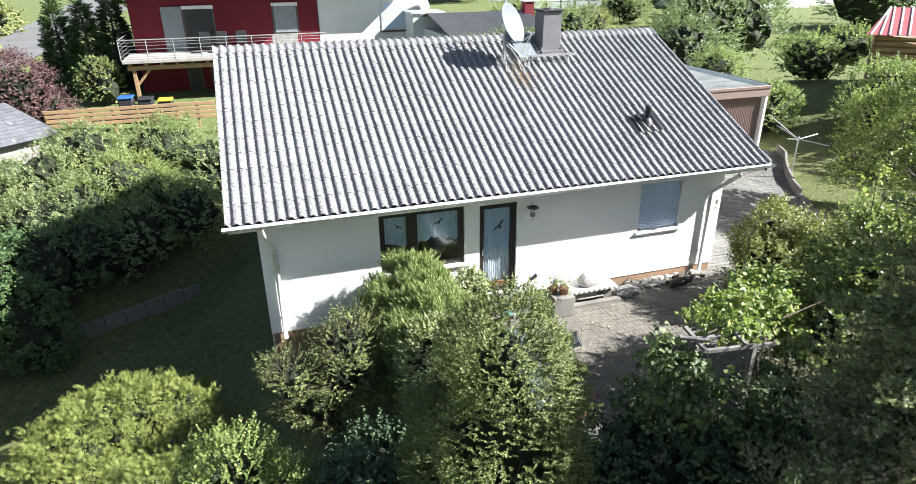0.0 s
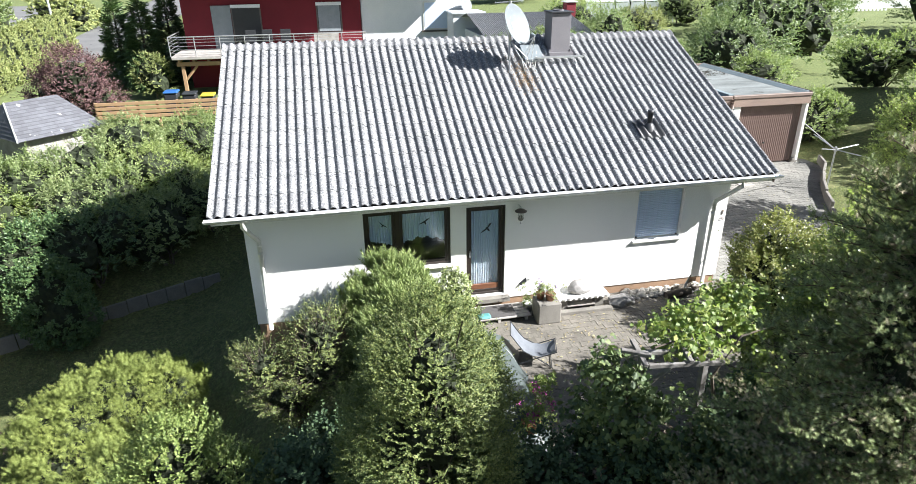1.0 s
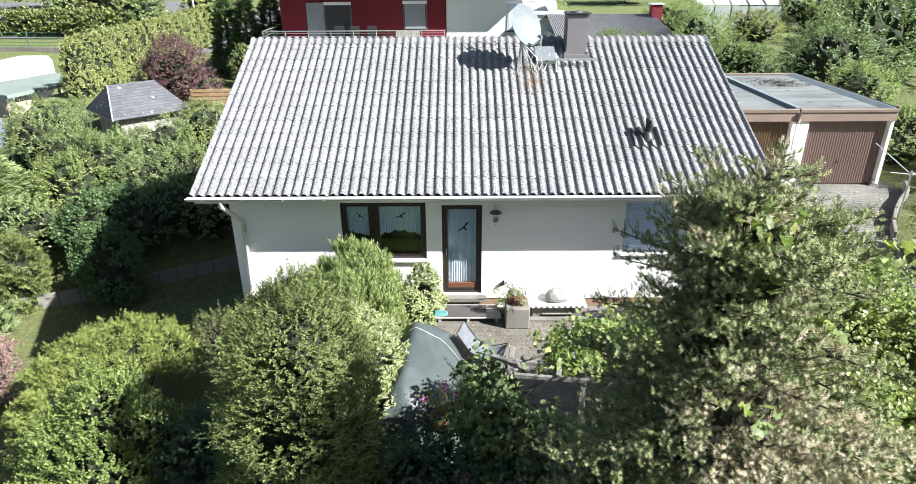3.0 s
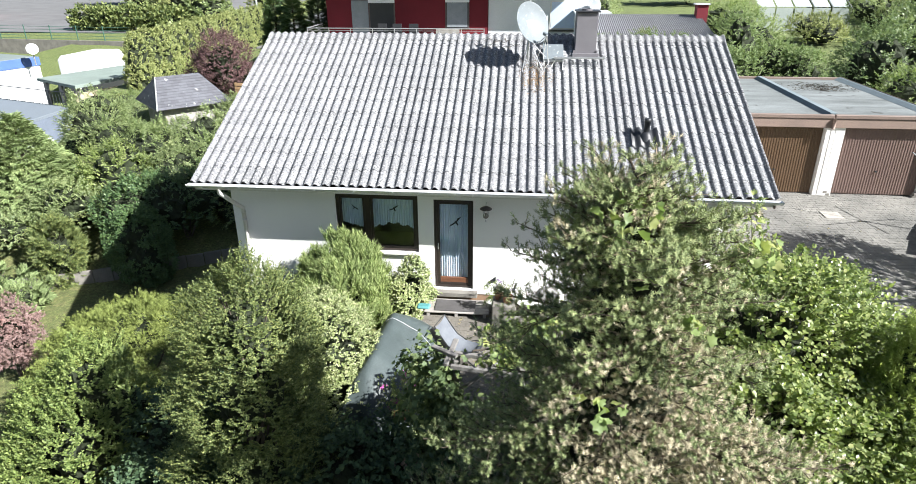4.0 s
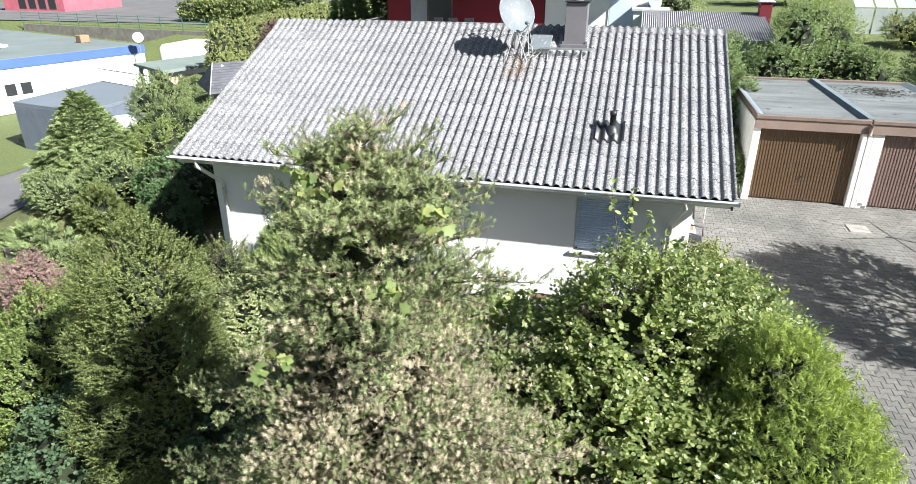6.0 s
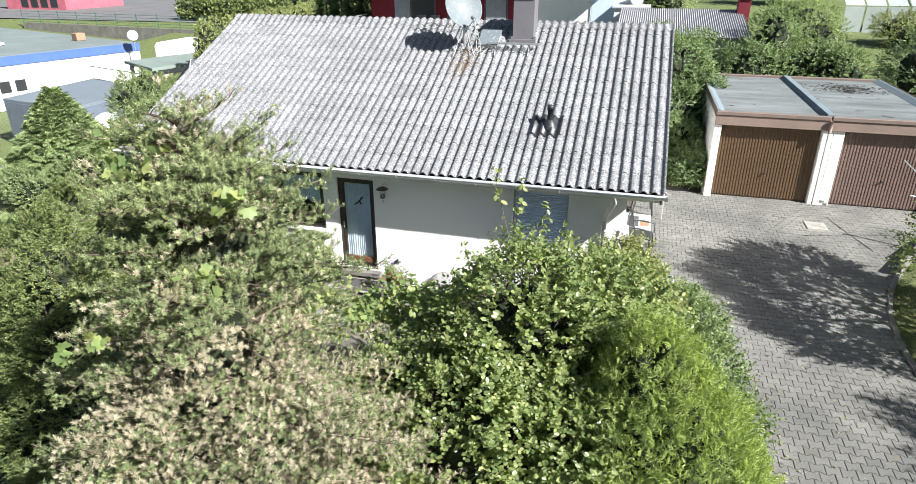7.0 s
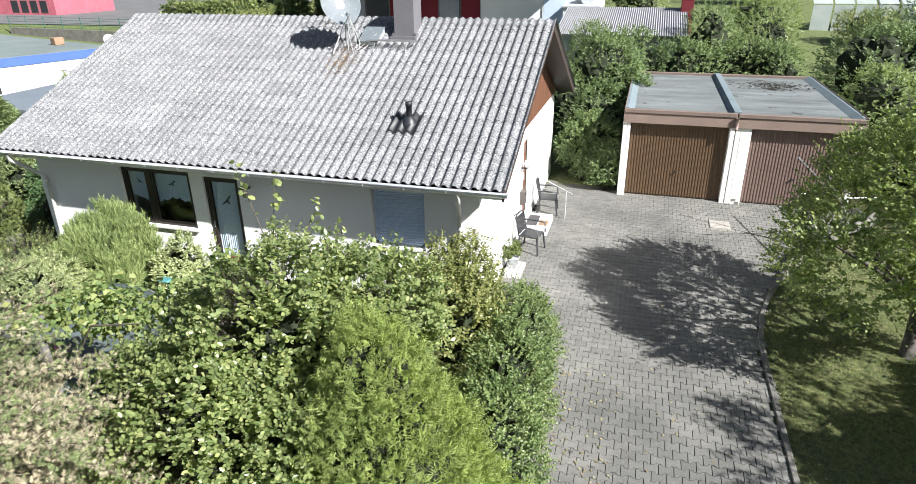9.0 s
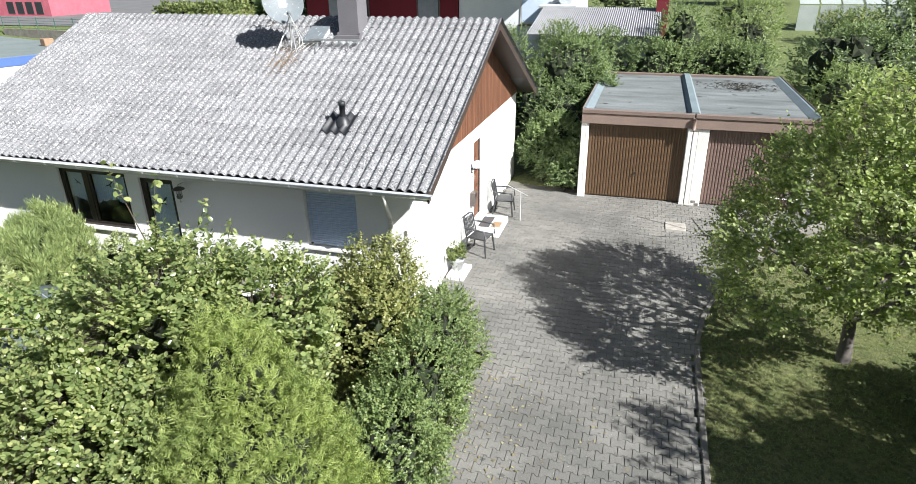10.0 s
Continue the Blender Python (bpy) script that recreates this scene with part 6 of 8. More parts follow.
shrub("yew", "rounded yew with upright feathery shoots", [(3.05, -0.95, 0.72, 0.8, 0.7, 0.9), (3.2, -1.55, 0.5, 0.75, 0.7, 0.9), (2.9, -1.9, 0.2, 0.65, 0.6, 0.9)], 10000, t_shoot(11, 0.22, 0.075), LEAF["yew"], 0.21, 15, along=0.55, up=1.3, clump=0.1, bump=0.06, per=20, low=-0.5)
shrub("ivy_bush", "pale yellow-green ivy bush by the terrace door", [(4.35, -0.55, 0.55, 0.36, 0.36, 0.5), (4.2, -0.8, 0.25, 0.4, 0.4, 0.5)], 1300, T_OVAL, LEAF["euonymus"], 0.05, 16, per_shoot=12, length=0.16, up=0.5, depth=0.75)
shrub("cotoneaster", "loose dark shrub with bare twigs", [(1.75, -1.75, 0.75, 0.6, 0.5, 0.55), (1.6, -1.9, 0.25, 0.65, 0.55, 0.6), (0.75, -1.95, 0.35, 0.5, 0.45, 0.55), (1.1, -2.1, -0.15, 0.5, 0.4, 0.4)], 1500, T_SMALL, LEAF["privet"], 0.05, 17, stems=16, core=0.5, per_shoot=12, length=0.3, up=0.7, stray=0.12, depth=0.5, twig=0.004)
# leaf green darkened below the other leaves, deep shade put into the colour
LEAF["deep"] = leaf_material("shade_darkened_leaf", [(0.018, 0.034, 0.012), (0.03, 0.05, 0.018), (0.045, 0.066, 0.022)], 0.75, 0.12)
shrub("hydrangea", "leafy shrub with leaves darkened for its shade", [(1.9, -3.6, -0.5, 0.8, 0.8, 0.8), (1.35, -4.6, -0.1, 0.75, 0.8, 0.8), (1.9, -6.1, -0.2, 0.8, 0.8, 0.8), (4.25, -5.6, 0.2, 0.75, 0.6, 0.85), (5.05, -5.4, 0.1, 0.6, 0.5, 0.8), (4.65, -4.95, 0.1, 0.5, 0.35, 0.65)], 2400, T_OVAL, LEAF["deep"], 0.075, 18, per_shoot=10, length=0.32, up=0.5)
shrub("laurel", "glossy laurel behind the patio, leaves darkened for its shade", [(5.5, -5.9, 0.3, 0.9, 0.65, 0.85), (6.5, -6.3, 0.5, 0.9, 0.7, 1.0), (7.6, -5.6, 0.7, 1.0, 0.6, 1.0), (8.6, -5.2, 0.6, 0.9, 0.8, 1.0)], 1900, T_OVAL, LEAF["deep"], 0.08, 19, per_shoot=10, length=0.34, up=0.5, stray=0.06)


def fir_tree(x, y, z, h, seed):
    """Whorls of spreading branches; each branch is a flat pad of side twigs set with short blunt shoots, bare and dry towards the trunk."""
    rng = np.random.default_rng(seed)
    t = thing("fir_tree", "bushy fir with grey-green shoots browning inside", "tree")
    trunk = Geo().tube([(x, y, z - 0.3), (x + 0.02, y, z + 0.5 * h), (x - 0.1, y - 0.02, z + h - 0.1)], [0.16, 0.1, 0.015], 10)
    wood, dry_wood = Geo(), Geo()
    found = {"foliage": ([], []), "dry_foliage": ([], []), "dry_wood": ([], [])}
    level = 0.35
    while level < h - 0.04:
        u = (h - level) / h
        reach = 1.95 * min(1.0, 0.29 + 0.80 * u ** 0.7) * min(1.0, (h - level) / 0.5 + 0.25) * (1 + 0.17 * min(1.0, max(0.0, (u - 0.32) / 0.25)))
        m = 12 if u > 0.2 else 11
        turn = rng.random() * 6.28
        for k in range(m):
            w = turn + 2 * math.pi * (k + rng.uniform(-0.3, 0.3)) / m
            if rng.random() < 0.06:
                continue
            sunny = (math.cos(w + 0.5) > -0.1 and level < 0.74 * h) or level < 0.45 * h
            dryness = rng.choice([0.3, 0.7, 0.92]) if sunny else rng.choice([0.0, 0.08, 0.3])
            L = reach * rng.uniform(0.55, 1.16)
            rise = 0.10 + 0.6 * max(0.0, 1 - u / 0.3) + rng.normal(0, 0.16)
            bend = rng.normal(0, 0.22)
            d = unit(np.array([math.cos(w), math.sin(w), rise]))
            side = np.array([-math.sin(w), math.cos(w), 0.0])
            p0 = np.array([x - 0.1 * (level / h), y, z + level + rng.normal(0, 0.1)])

            def along(s):
                return p0 + d * L * s + side * bend * L * s * s + np.array([0, 0, -0.20 * s * s * L + 0.45 * max(0.0, s - 0.65) ** 2 * L])

            wood.tube([tuple(along(s)) for s in (0, 0.35, 0.7, 1.0)], [0.016, 0.011, 0.007, 0.003], 5)
            s, sgn = 0.2, 1
            while s < 1.0:
                ell = (0.40 * L * (1.06 - s) + 0.07) * rng.uniform(0.45, 1.3)
                q0 = along(s)
                fwd = unit(d * rng.uniform(0.45, 0.95) + side * sgn * rng.uniform(0.5, 1.0) + np.array([0, 0, rng.uniform(-0.22, 0.45)]))
                if s > 0.97:
                    fwd = unit(d + np.array([0, 0, 0.3]))
                q1 = q0 + fwd * ell
                (dry_wood if s < 0.45 else wood).tube([tuple(q0), tuple(q0 + (q1 - q0) * 0.5 + np.array([0, 0, 0.01])), tuple(q1)], [0.005, 0.004, 0.002], 3, cap=False)
                across = unit(np.cross(fwd, np.array([0, 0, 1.0])))
                count = max(3, int(ell / 0.026))
                for i in range(count + 1):
                    e = (i + 0.5) / (count + 0.5)
                    spot = q0 + (q1 - q0) * min(1.0, e) + rng.normal(0, 0.022, 3)
                    leg = unit(fwd * rng.uniform(0.1, 0.8) + across * (1 if i % 2 else -1) * rng.uniform(0.0, 0.9) + np.array([0, 0, rng.uniform(0.1, 1.1)]) + rng.normal(0, 0.25, 3))
                    bare = s + 0.7 * e * ell / L < 0.27 + 0.10 * rng.random()
                    brown = rng.random() < dryness * (1.15 - 0.35 * s)
                    key = "dry_wood" if bare else "dry_foliage" if brown else "foliage"
                    found[key][0].append(spot)
                    found[key][1].append(leg)
                s += rng.uniform(0.045, 0.065) / max(L, 0.35)
                sgn = -sgn
        level += 0.23 if u > 0.22 else 0.12
    part("trunk", trunk, M["fir_bark"], t, smooth=True)
    part("branch_wood", wood, M["fir_bark"], t)
    # dark body within the whorls, shade of the inner tree made solid
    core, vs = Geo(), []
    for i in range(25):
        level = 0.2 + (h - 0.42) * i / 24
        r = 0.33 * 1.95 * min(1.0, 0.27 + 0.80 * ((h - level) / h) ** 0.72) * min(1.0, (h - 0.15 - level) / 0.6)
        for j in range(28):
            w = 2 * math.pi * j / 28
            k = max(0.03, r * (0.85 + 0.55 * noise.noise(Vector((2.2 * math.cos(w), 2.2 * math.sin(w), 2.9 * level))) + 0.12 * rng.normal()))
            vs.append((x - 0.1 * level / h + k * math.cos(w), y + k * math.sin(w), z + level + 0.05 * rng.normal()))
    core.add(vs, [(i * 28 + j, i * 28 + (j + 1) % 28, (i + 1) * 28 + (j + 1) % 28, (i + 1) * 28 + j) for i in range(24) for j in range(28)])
    part("inner_growth", core, M["core_shade"], t)
    part("dry_branch_wood", dry_wood, M["dry_twig"], t, "pale dry twigs")
    for nm, tmpl, mat, size in (("foliage", T_BRUSH, LEAF["fir"], 0.061), ("dry_foliage", T_BRUSH, LEAF["fir_dry"], 0.058), ("dry_wood", T_TWIG, M["dry_twig"], 0.09)):
        p, a = np.array(found[nm][0]), np.array(found[nm][1])
        n = len(p)
        v, f = scatter(tmpl, p, a, np.tile([0.0, 0.0, 1.0], (n, 1)) + rng.normal(0, 0.4, (n, 3)), size * (0.75 + 0.55 * rng.random(n)))
        part(nm, fast_mesh(nm, v, f, mat), None, t)
    return t


fir_tree(7.43, -7.45, float(ground_z(7.5, -7.45)), 5.17 - float(ground_z(7.5, -7.45)), 19)
hz = [(8.45, -5.3, 1.55, 0.75, 0.8, 0.9), (9.5, -5.0, 2.3, 1.0, 1.0, 1.0), (10.3, -4.4, 2.1, 0.9, 0.9, 0.95), (9.2, -5.9, 1.5, 1.0, 0.9, 1.0), (10.2, -5.7, 1.4, 1.0, 1.0, 1.0), (9.6, -5.2, 0.6, 1.4, 1.4, 1.1)]
shrub("hazel", "hazel bush with broad green and yellowing leaves", hz, 8200, T_OVAL, LEAF["hazel"], 0.07, 20, stems=10, core=0.5, per_shoot=12, length=0.40, up=0.35, droop=0.2, lie=0.6, depth=0.62, bump=0.2, twig=0.0025, stray=0.05)
hazel = bpy.data.objects["hazel"]
rng = np.random.default_rng(77)
for foot, tip in (((9.35, -4.6, 2.9), (9.12, -4.8, 4.17)), ((9.3, -4.6, 2.9), (9.36, -4.47, 3.95)), ((9.5, -4.35, 2.7), (9.62, -4.05, 3.56)), ((9.05, -4.9, 2.7), (8.85, -5.0, 3.35)), ((9.9, -4.6, 2.8), (9.95, -4.5, 3.45)), ((10.3, -4.4, 2.6), (10.42, -4.3, 3.2)), ((8.6, -5.3, 2.1), (8.35, -5.35, 2.75)), ((9.75, -4.25, 2.6), (9.85, -3.95, 3.3))):
    foot, tip = Vector(foot), Vector(tip)
    mid = foot.lerp(tip, 0.5) + Vector((rng.normal(0, 0.05), rng.normal(0, 0.05), 0))
    part("whip", Geo().tube([foot - Vector((0, 0, 0.3)), foot, mid, tip], [0.011, 0.009, 0.006, 0.002], 5), M["bark"], hazel, "slender bare shoot")
    n = 26
    sp = np.concatenate([rng.uniform(0.72, 1.04, 18), rng.uniform(0.1, 0.7, 8)])
    pos = np.array([tuple(foot.lerp(tip, q)) for q in sp]) + rng.normal(0, 0.028, (n, 3))
    v, f = scatter(T_OVAL, pos, unit(rng.normal(size=(n, 3)) + np.array([0, 0, 0.25])), np.tile([0, 0, 1.0], (n, 1)) + rng.normal(0, 0.4, (n, 3)), 0.06 + 0.035 * rng.random(n))
    part("leaves", fast_mesh("leaves", v, f, LEAF["hazel"]), None, hazel)
shrub("golden_cypress", "golden-green feathery cypress beside the drive", [(11.0, -5.7, 2.3, 0.5, 0.5, 0.85), (11.15, -5.85, 1.6, 0.92, 0.85, 1.0), (11.32, -5.95, 0.6, 1.28, 1.15, 1.2)], 33000, t_spray(5, 0.05, 0.7, 0.4), LEAF["gold"], 0.092, 21, "tree", core=0.7, fill=0.25, along=0.45, up=0.6, clump=0.12, bump=0.06, per=20)
shrub("rose_hedge", "dense glossy-leaved rose hedge beside the drive", [(11.7, -2.2, 0.75, 0.55, 0.8, 0.95), (11.8, -3.3, 0.7, 0.6, 0.9, 1.0), (11.9, -4.6, 0.6, 0.6, 0.9, 1.1), (11.7, -1.3, 0.5, 0.5, 0.6, 0.8)], 3400, T_OVAL, LEAF["holly"], 0.044, 22, "hedge", stems=8, per_shoot=14, length=0.26, up=0.6, depth=0.7, bump=0.1)
shrub("currant_bush", "bush with yellowing leaves at the house corner", [(10.6, -1.6, 1.15, 0.75, 0.65, 1.0), (10.2, -2.1, 0.8, 0.7, 0.7, 0.95), (10.9, -2.6, 1.05, 0.65, 0.7, 1.05)], 2700, T_OVAL, LEAF["currant"], 0.06, 23, per_shoot=11, length=0.32, up=0.8, depth=0.62, bump=0.12, stray=0.06)

# apple tree on the lawn beyond the drive
apple = thing("apple_tree", "spreading apple tree with dense foliage", "tree")
rng = np.random.default_rng(31)
g = Geo()
g.tube([(18.02, 0.68, -0.4), (18.0, 0.68, 0.2), (17.95, 0.62, 0.6), (17.9, 0.6, 1.0)], [0.14, 0.105, 0.095, 0.085], 12)
for k in range(9):
    w = k * 0.75
    L = 1.3 + 0.5 * rng.random()
    p = Vector((17.92, 0.61, 0.65 + 0.05 * k))
    d = Vector((math.cos(w), math.sin(w), 0.55 + 0.3 * rng.random()))
    g.tube([p, p + d * L * 0.4 + Vector((0, 0, 0.1)), p + d * L * 0.75, p + d * L * 1.1 + Vector((0, 0, 0.2))], [0.055, 0.04, 0.025, 0.008], 7)
M["apple_bark"] = surface("grey_apple_bark", (0.13, 0.115, 0.10), (0.05, 0.045, 0.04), 6, 60, 0.95, 0, 0.6)
part("trunk", g, M["apple_bark"], apple, smooth=True)
ab = [(18.0, 0.7, 1.75, 1.75, 1.4, 0.75), (18.1, 0.5, 2.9, 1.75, 1.8, 1.35), (16.95, 0.4, 2.1, 1.15, 1.2, 1.15), (18.9, 0.45, 2.5, 1.3, 1.2, 1.1), (17.5, 1.9, 2.4, 1.25, 1.2, 1.0), (17.9, -0.9, 2.6, 1.15, 1.1, 0.9), (16.75, 1.35, 1.5, 1.05, 1.05, 0.9), (18.1, 0.5, 3.9, 0.95, 0.95, 0.75), (16.6, -0.35, 1.75, 0.9, 0.85, 0.8)]
leafy_shoots(apple, ab, 6600, 12, T_OVAL, LEAF["apple"], 0.075, 32, length=0.42, up=0.45, droop=0.12, lie=0.55, low=-0.65, depth=0.6, bump=0.22, twig=0.0035, name="crown", stray=0.1)


# left bank and background planting
def bank_shrub(x, y, r, h, mat, seed, n=420, size=0.10, template=None, name="bank_shrub", label="mixed green shrub on the bank", group="shrubs on the bank"):
    z = float(ground_z(x, y))
    rng = np.random.default_rng(seed)
    bl = [(x + rng.normal(0, 0.3 * r), y + rng.normal(0, 0.3 * r), z + h * (0.3 + 0.35 * rng.random()), r * (0.7 + 0.4 * rng.random()), r * (0.7 + 0.4 * rng.random()), h * (0.4 + 0.15 * rng.random())) for _ in range(3)]
    return shrub(name, label, bl, n, template or T_SMALL, mat, size, seed, group=group, base=(x, y), stems=4, core=0.6, gz=z, per_shoot=12, length=0.30 * max(1.0, r), up=0.5, lie=0.6, depth=0.72, bump=0.16 * r, twig=0.0, low=-0.5)


k = 0
for x, y, r, h, m in ((-3.2, 8.2, 1.1, 2.4, "hedge"), (-4.9, 7.3, 1.1, 2.2, "dark"), (-6.3, 6.6, 1.0, 2.0, "dark"), (-4.4, 9.6, 1.3, 2.5, "garden"), (-6.3, 8.9, 1.3, 2.3, "hedge"), (-8.2, 8.5, 1.3, 2.2, "apple"),
                      (-2.0, 10.2, 1.3, 2.6, "hedge"), (-3.6, 11.8, 1.4, 2.4, "apple"), (-5.8, 11.2, 1.4, 2.2, "hedge"), (-7.8, 10.6, 1.4, 1.9, "garden"), (-1.2, 12.6, 1.4, 2.3, "spruce"), (-2.6, 14.4, 1.5, 2.2, "garden"), (-4.8, 13.6, 1.4, 2.0, "hedge"), (-9.6, 10.8, 1.3, 2.0, "garden"), (-8.6, 6.6, 1.0, 1.8, "hedge"), (-10.0, 5.6, 0.9, 1.3, "hedge"), (-16.6, 20.6, 1.4, 1.0, "hedge"), (-17.2, 23.6, 1.2, 0.9, "garden"), (-15.4, 17.4, 1.5, 1.2, "hedge"), (-13.2, 14.6, 1.4, 1.6, "garden"), (-11.6, 13.0, 1.4, 1.9, "hedge"), (-12.6, 18.6, 1.4, 1.3, "hedge"), (-14.6, 23.4, 1.4, 1.3, "garden")):
    bank_shrub(x, y, r, h, LEAF[m], 100 + k, 900, (0.09, 0.08, 0.10)[k % 3])
    k += 1


def conifer(name, label, x, y, h, r, mat, seed, n=5000, size=0.3, z=None):
    """A cone of tiers of drooping branches."""
    z = float(ground_z(x, y)) if z is None else z
    t = thing(name, label, "tree")
    part("trunk", Geo().tube([(x, y, z - 0.3), (x, y, z + h * 0.5), (x, y, z + h)], [0.12, 0.07, 0.01], 8), M["bark"], t)
    rng = np.random.default_rng(seed)
    u = rng.random(n) ** 0.6
    tiers = 17
    u = (np.floor(u * tiers) + 0.5 + rng.normal(0, 0.34, n)) / tiers
    u = np.clip(u, 0.02, 0.99)
    w = rng.random(n) * 2 * np.pi
    lobes = 1 + 0.16 * np.sin(w * 7 + np.floor(u * tiers) * 2.1)
    rad = r * u * lobes * (0.55 + 0.45 * rng.random(n) ** 0.35)
    pos = np.stack([x + rad * np.cos(w), y + rad * np.sin(w), z + h * (1 - u) - 0.12 * rad + rng.normal(0, 0.03, n)], -1)
    out = np.stack([np.cos(w), np.sin(w), -0.1 + 0.5 * (1 - u)], -1)
    v, f = scatter(T_SPRAY6, pos, unit(out + rng.normal(0, 0.25, (n, 3))), np.tile([0, 0, 1.0], (n, 1)) + 0.3 * rng.normal(size=(n, 3)), size * (0.6 + 0.7 * rng.random(n)))
    part("crown", fast_mesh("crown", v, f, mat), None, t)
    return t


conifer("spruce", "bushy green spruce on the lower slope", -11.0, 8.0, 1.87 - float(ground_z(-11.0, 8.0)), 2.3, LEAF["spruce"], 51, 8500, 0.32)
shrub("clipped_thuja", "clipped columnar green thuja", [(-8.0, 4.9, -1.9, 0.75, 0.75, 1.3)], 3000, T_SPRAY6, LEAF["privet"], 0.19, 52, along=0.7, bump=0.02, clump=0.1)
shrub("clipped_dome", "large dark clipped evergreen dome on the bank", [(-5.5, 5.3, -1.45, 0.95, 0.95, 1.15), (-5.2, 5.0, -1.9, 0.9, 0.8, 0.9)], 5000, T_FAR, LEAF["dark"], 0.105, 58, along=0.6, bump=0.03, clump=0.1)
shrub("low_juniper", "dark creeping juniper on the lawn", [(-9.6, 3.8, -2.5, 1.4, 0.9, 0.7), (-8.4, 3.2, -2.6, 0.9, 0.7, 0.5)], 1700, T_SPRAY, LEAF["spruce"], 0.25, 53, along=0.7)
shrub("rust_shrub", "rust-brown rounded shrub on the lower lawn", [(-5.7, 0.0, -1.6, 0.7, 0.7, 0.8)], 2500, T_SPRIG, LEAF["rust"], 0.12, 54, along=0.6)
shrub("copper_tree", "copper-leaved plum tree beside the garden shed", [(-8.3, 18.8, 2.1, 1.2, 1.2, 1.5), (-9.3, 19.2, 1.4, 1.1, 1.1, 1.2), (-7.5, 19.0, 1.3, 0.9, 0.9, 1.0)], 2200, T_OVAL, LEAF["purple"], 0.085, 55, "tree", per_shoot=9, length=0.5, up=0.6, bump=0.2, stray=0.1)
for i in range(20):
    y = 26.6 + i * 1.36
    x = -17.6 - 2.3 * (i / 19) + 0.15 * (i % 3)
    shrub("hedge_thuja", "yellow-green thuja in a tall hedge row", [(x, y, 0.7, 0.8, 0.85, 2.1 + 0.15 * (i % 2)), (x, y, -0.2, 0.95, 0.9, 1.5)], 620, T_SMALL, LEAF["thuja"], 0.15, 200 + i, "tree", stems=2, core=0.76, per_shoot=10, length=0.34, up=1.6, depth=0.85, bump=0.05, group="tall thuja hedge", gz=-0.6)
shrub("clipped_hedge", "clipped green hedge along the car park", [(-45 + 3 * k, 62 - 0.5 * k, 0.6, 2.2, 1.5, 1.4) for k in range(5)], 3000, T_FAR, LEAF["privet"], 0.55, 240, "hedge", gz=-0.6, per=6, clump=0.4)
for i, (x, y, r, h) in enumerate(((-40, 75, 4, 5), (-52, 90, 5, 6), (-30, 62, 2.5, 4), (-27, 75, 3, 4.5), (-70, 110, 6, 6), (-12, 80, 3, 4), (-6, 95, 4, 5), (-27, 50, 2.5, 3.2), (-25, 44, 2.0, 3.0))):
    bank_shrub(x, y, r, h, LEAF["thuja"] if i % 3 == 0 else LEAF["hedge"], 250 + i, 420, 0.42, None, "roadside_shrub", "rounded green shrub beside the road", "shrubs beside the road")

# hedge and trees behind the garages and the lawn
for i, (x, y, r, h) in enumerate(((11.9, 9.9, 0.85, 2.0), (11.7, 11.2, 0.95, 2.9), (11.5, 12.6, 1.0, 3.6), (11.4, 14.2, 1.1, 3.9), (12.6, 15.6, 1.0, 3.7), (13.9, 15.8, 1.0, 3.5), (15.2, 16.0, 1.0, 3.4), (16.4, 16.1, 1.0, 3.1), (17.6, 16.0, 1.0, 2.9), (9.6, 13.5, 1.2, 3.4), (12.25, 9.0, 0.5, 1.3), (12.2, 13.4, 0.8, 3.4), (12.3, 11.9, 0.7, 2.7), (15.6, 17.6, 1.1, 4.0), (11.35, 9.3, 0.6, 1.5), (12.35, 8.35, 0.35, 0.9), (11.8, 8.9, 0.5, 1.1))):
    bank_shrub(x, y, r, h, LEAF["ivy_hedge"], 300 + i, 950, 0.09, None, "garden_hedge", "dense ivy-grown hedge behind the garages", "hedge behind the garages")
# the three around (21, -4) are unseen, added to shade lawn and drive
for i, (x, y, r, h, m) in enumerate(((20.6, 13.6, 1.2, 2.6, "garden"), (24.5, 19.5, 2.5, 5.2, "tree"), (29, 23, 3.0, 5.6, "tree"), (20.4, 9.4, 1.1, 2.2, "garden"), (23, 6.6, 1.5, 2.8, "garden"), (22.4, 2.8, 1.5, 2.8, "garden"), (34, 31, 3.3, 5.5, "tree"), (18.5, 25, 1.6, 2.8, "hedge"), (19.5, 33, 1.8, 2.4, "garden"), (26, 34, 1.6, 2.0, "thuja"), (31, 38.5, 1.8, 2.4, "hedge"), (38, 46, 3.6, 5.5, "tree"), (44, 38, 4.0, 6, "tree"), (34, 54, 3, 3.5, "hedge"), (24, 64, 4, 4.5, "hedge"), (12, 47, 2.2, 2.6, "hedge"), (48, 30, 4.0, 6, "tree"), (27, 13, 1.5, 2.4, "garden"), (20.75, -4.1, 1.5, 4.4, "hedge"), (20.6, -6.2, 1.5, 4.0, "holly"), (21.9, -3.3, 1.9, 4.5, "tree"), (19.7, -0.9, 0.95, 1.5, "holly"), (21.4, 16.6, 1.6, 3.4, "tree"))):
    bank_shrub(x, y, r, h, LEAF[m], 400 + i, 900, 0.06 + 0.04 * r, None, "garden_tree", "leafy garden tree beyond the lawn", "trees beyond the lawn")
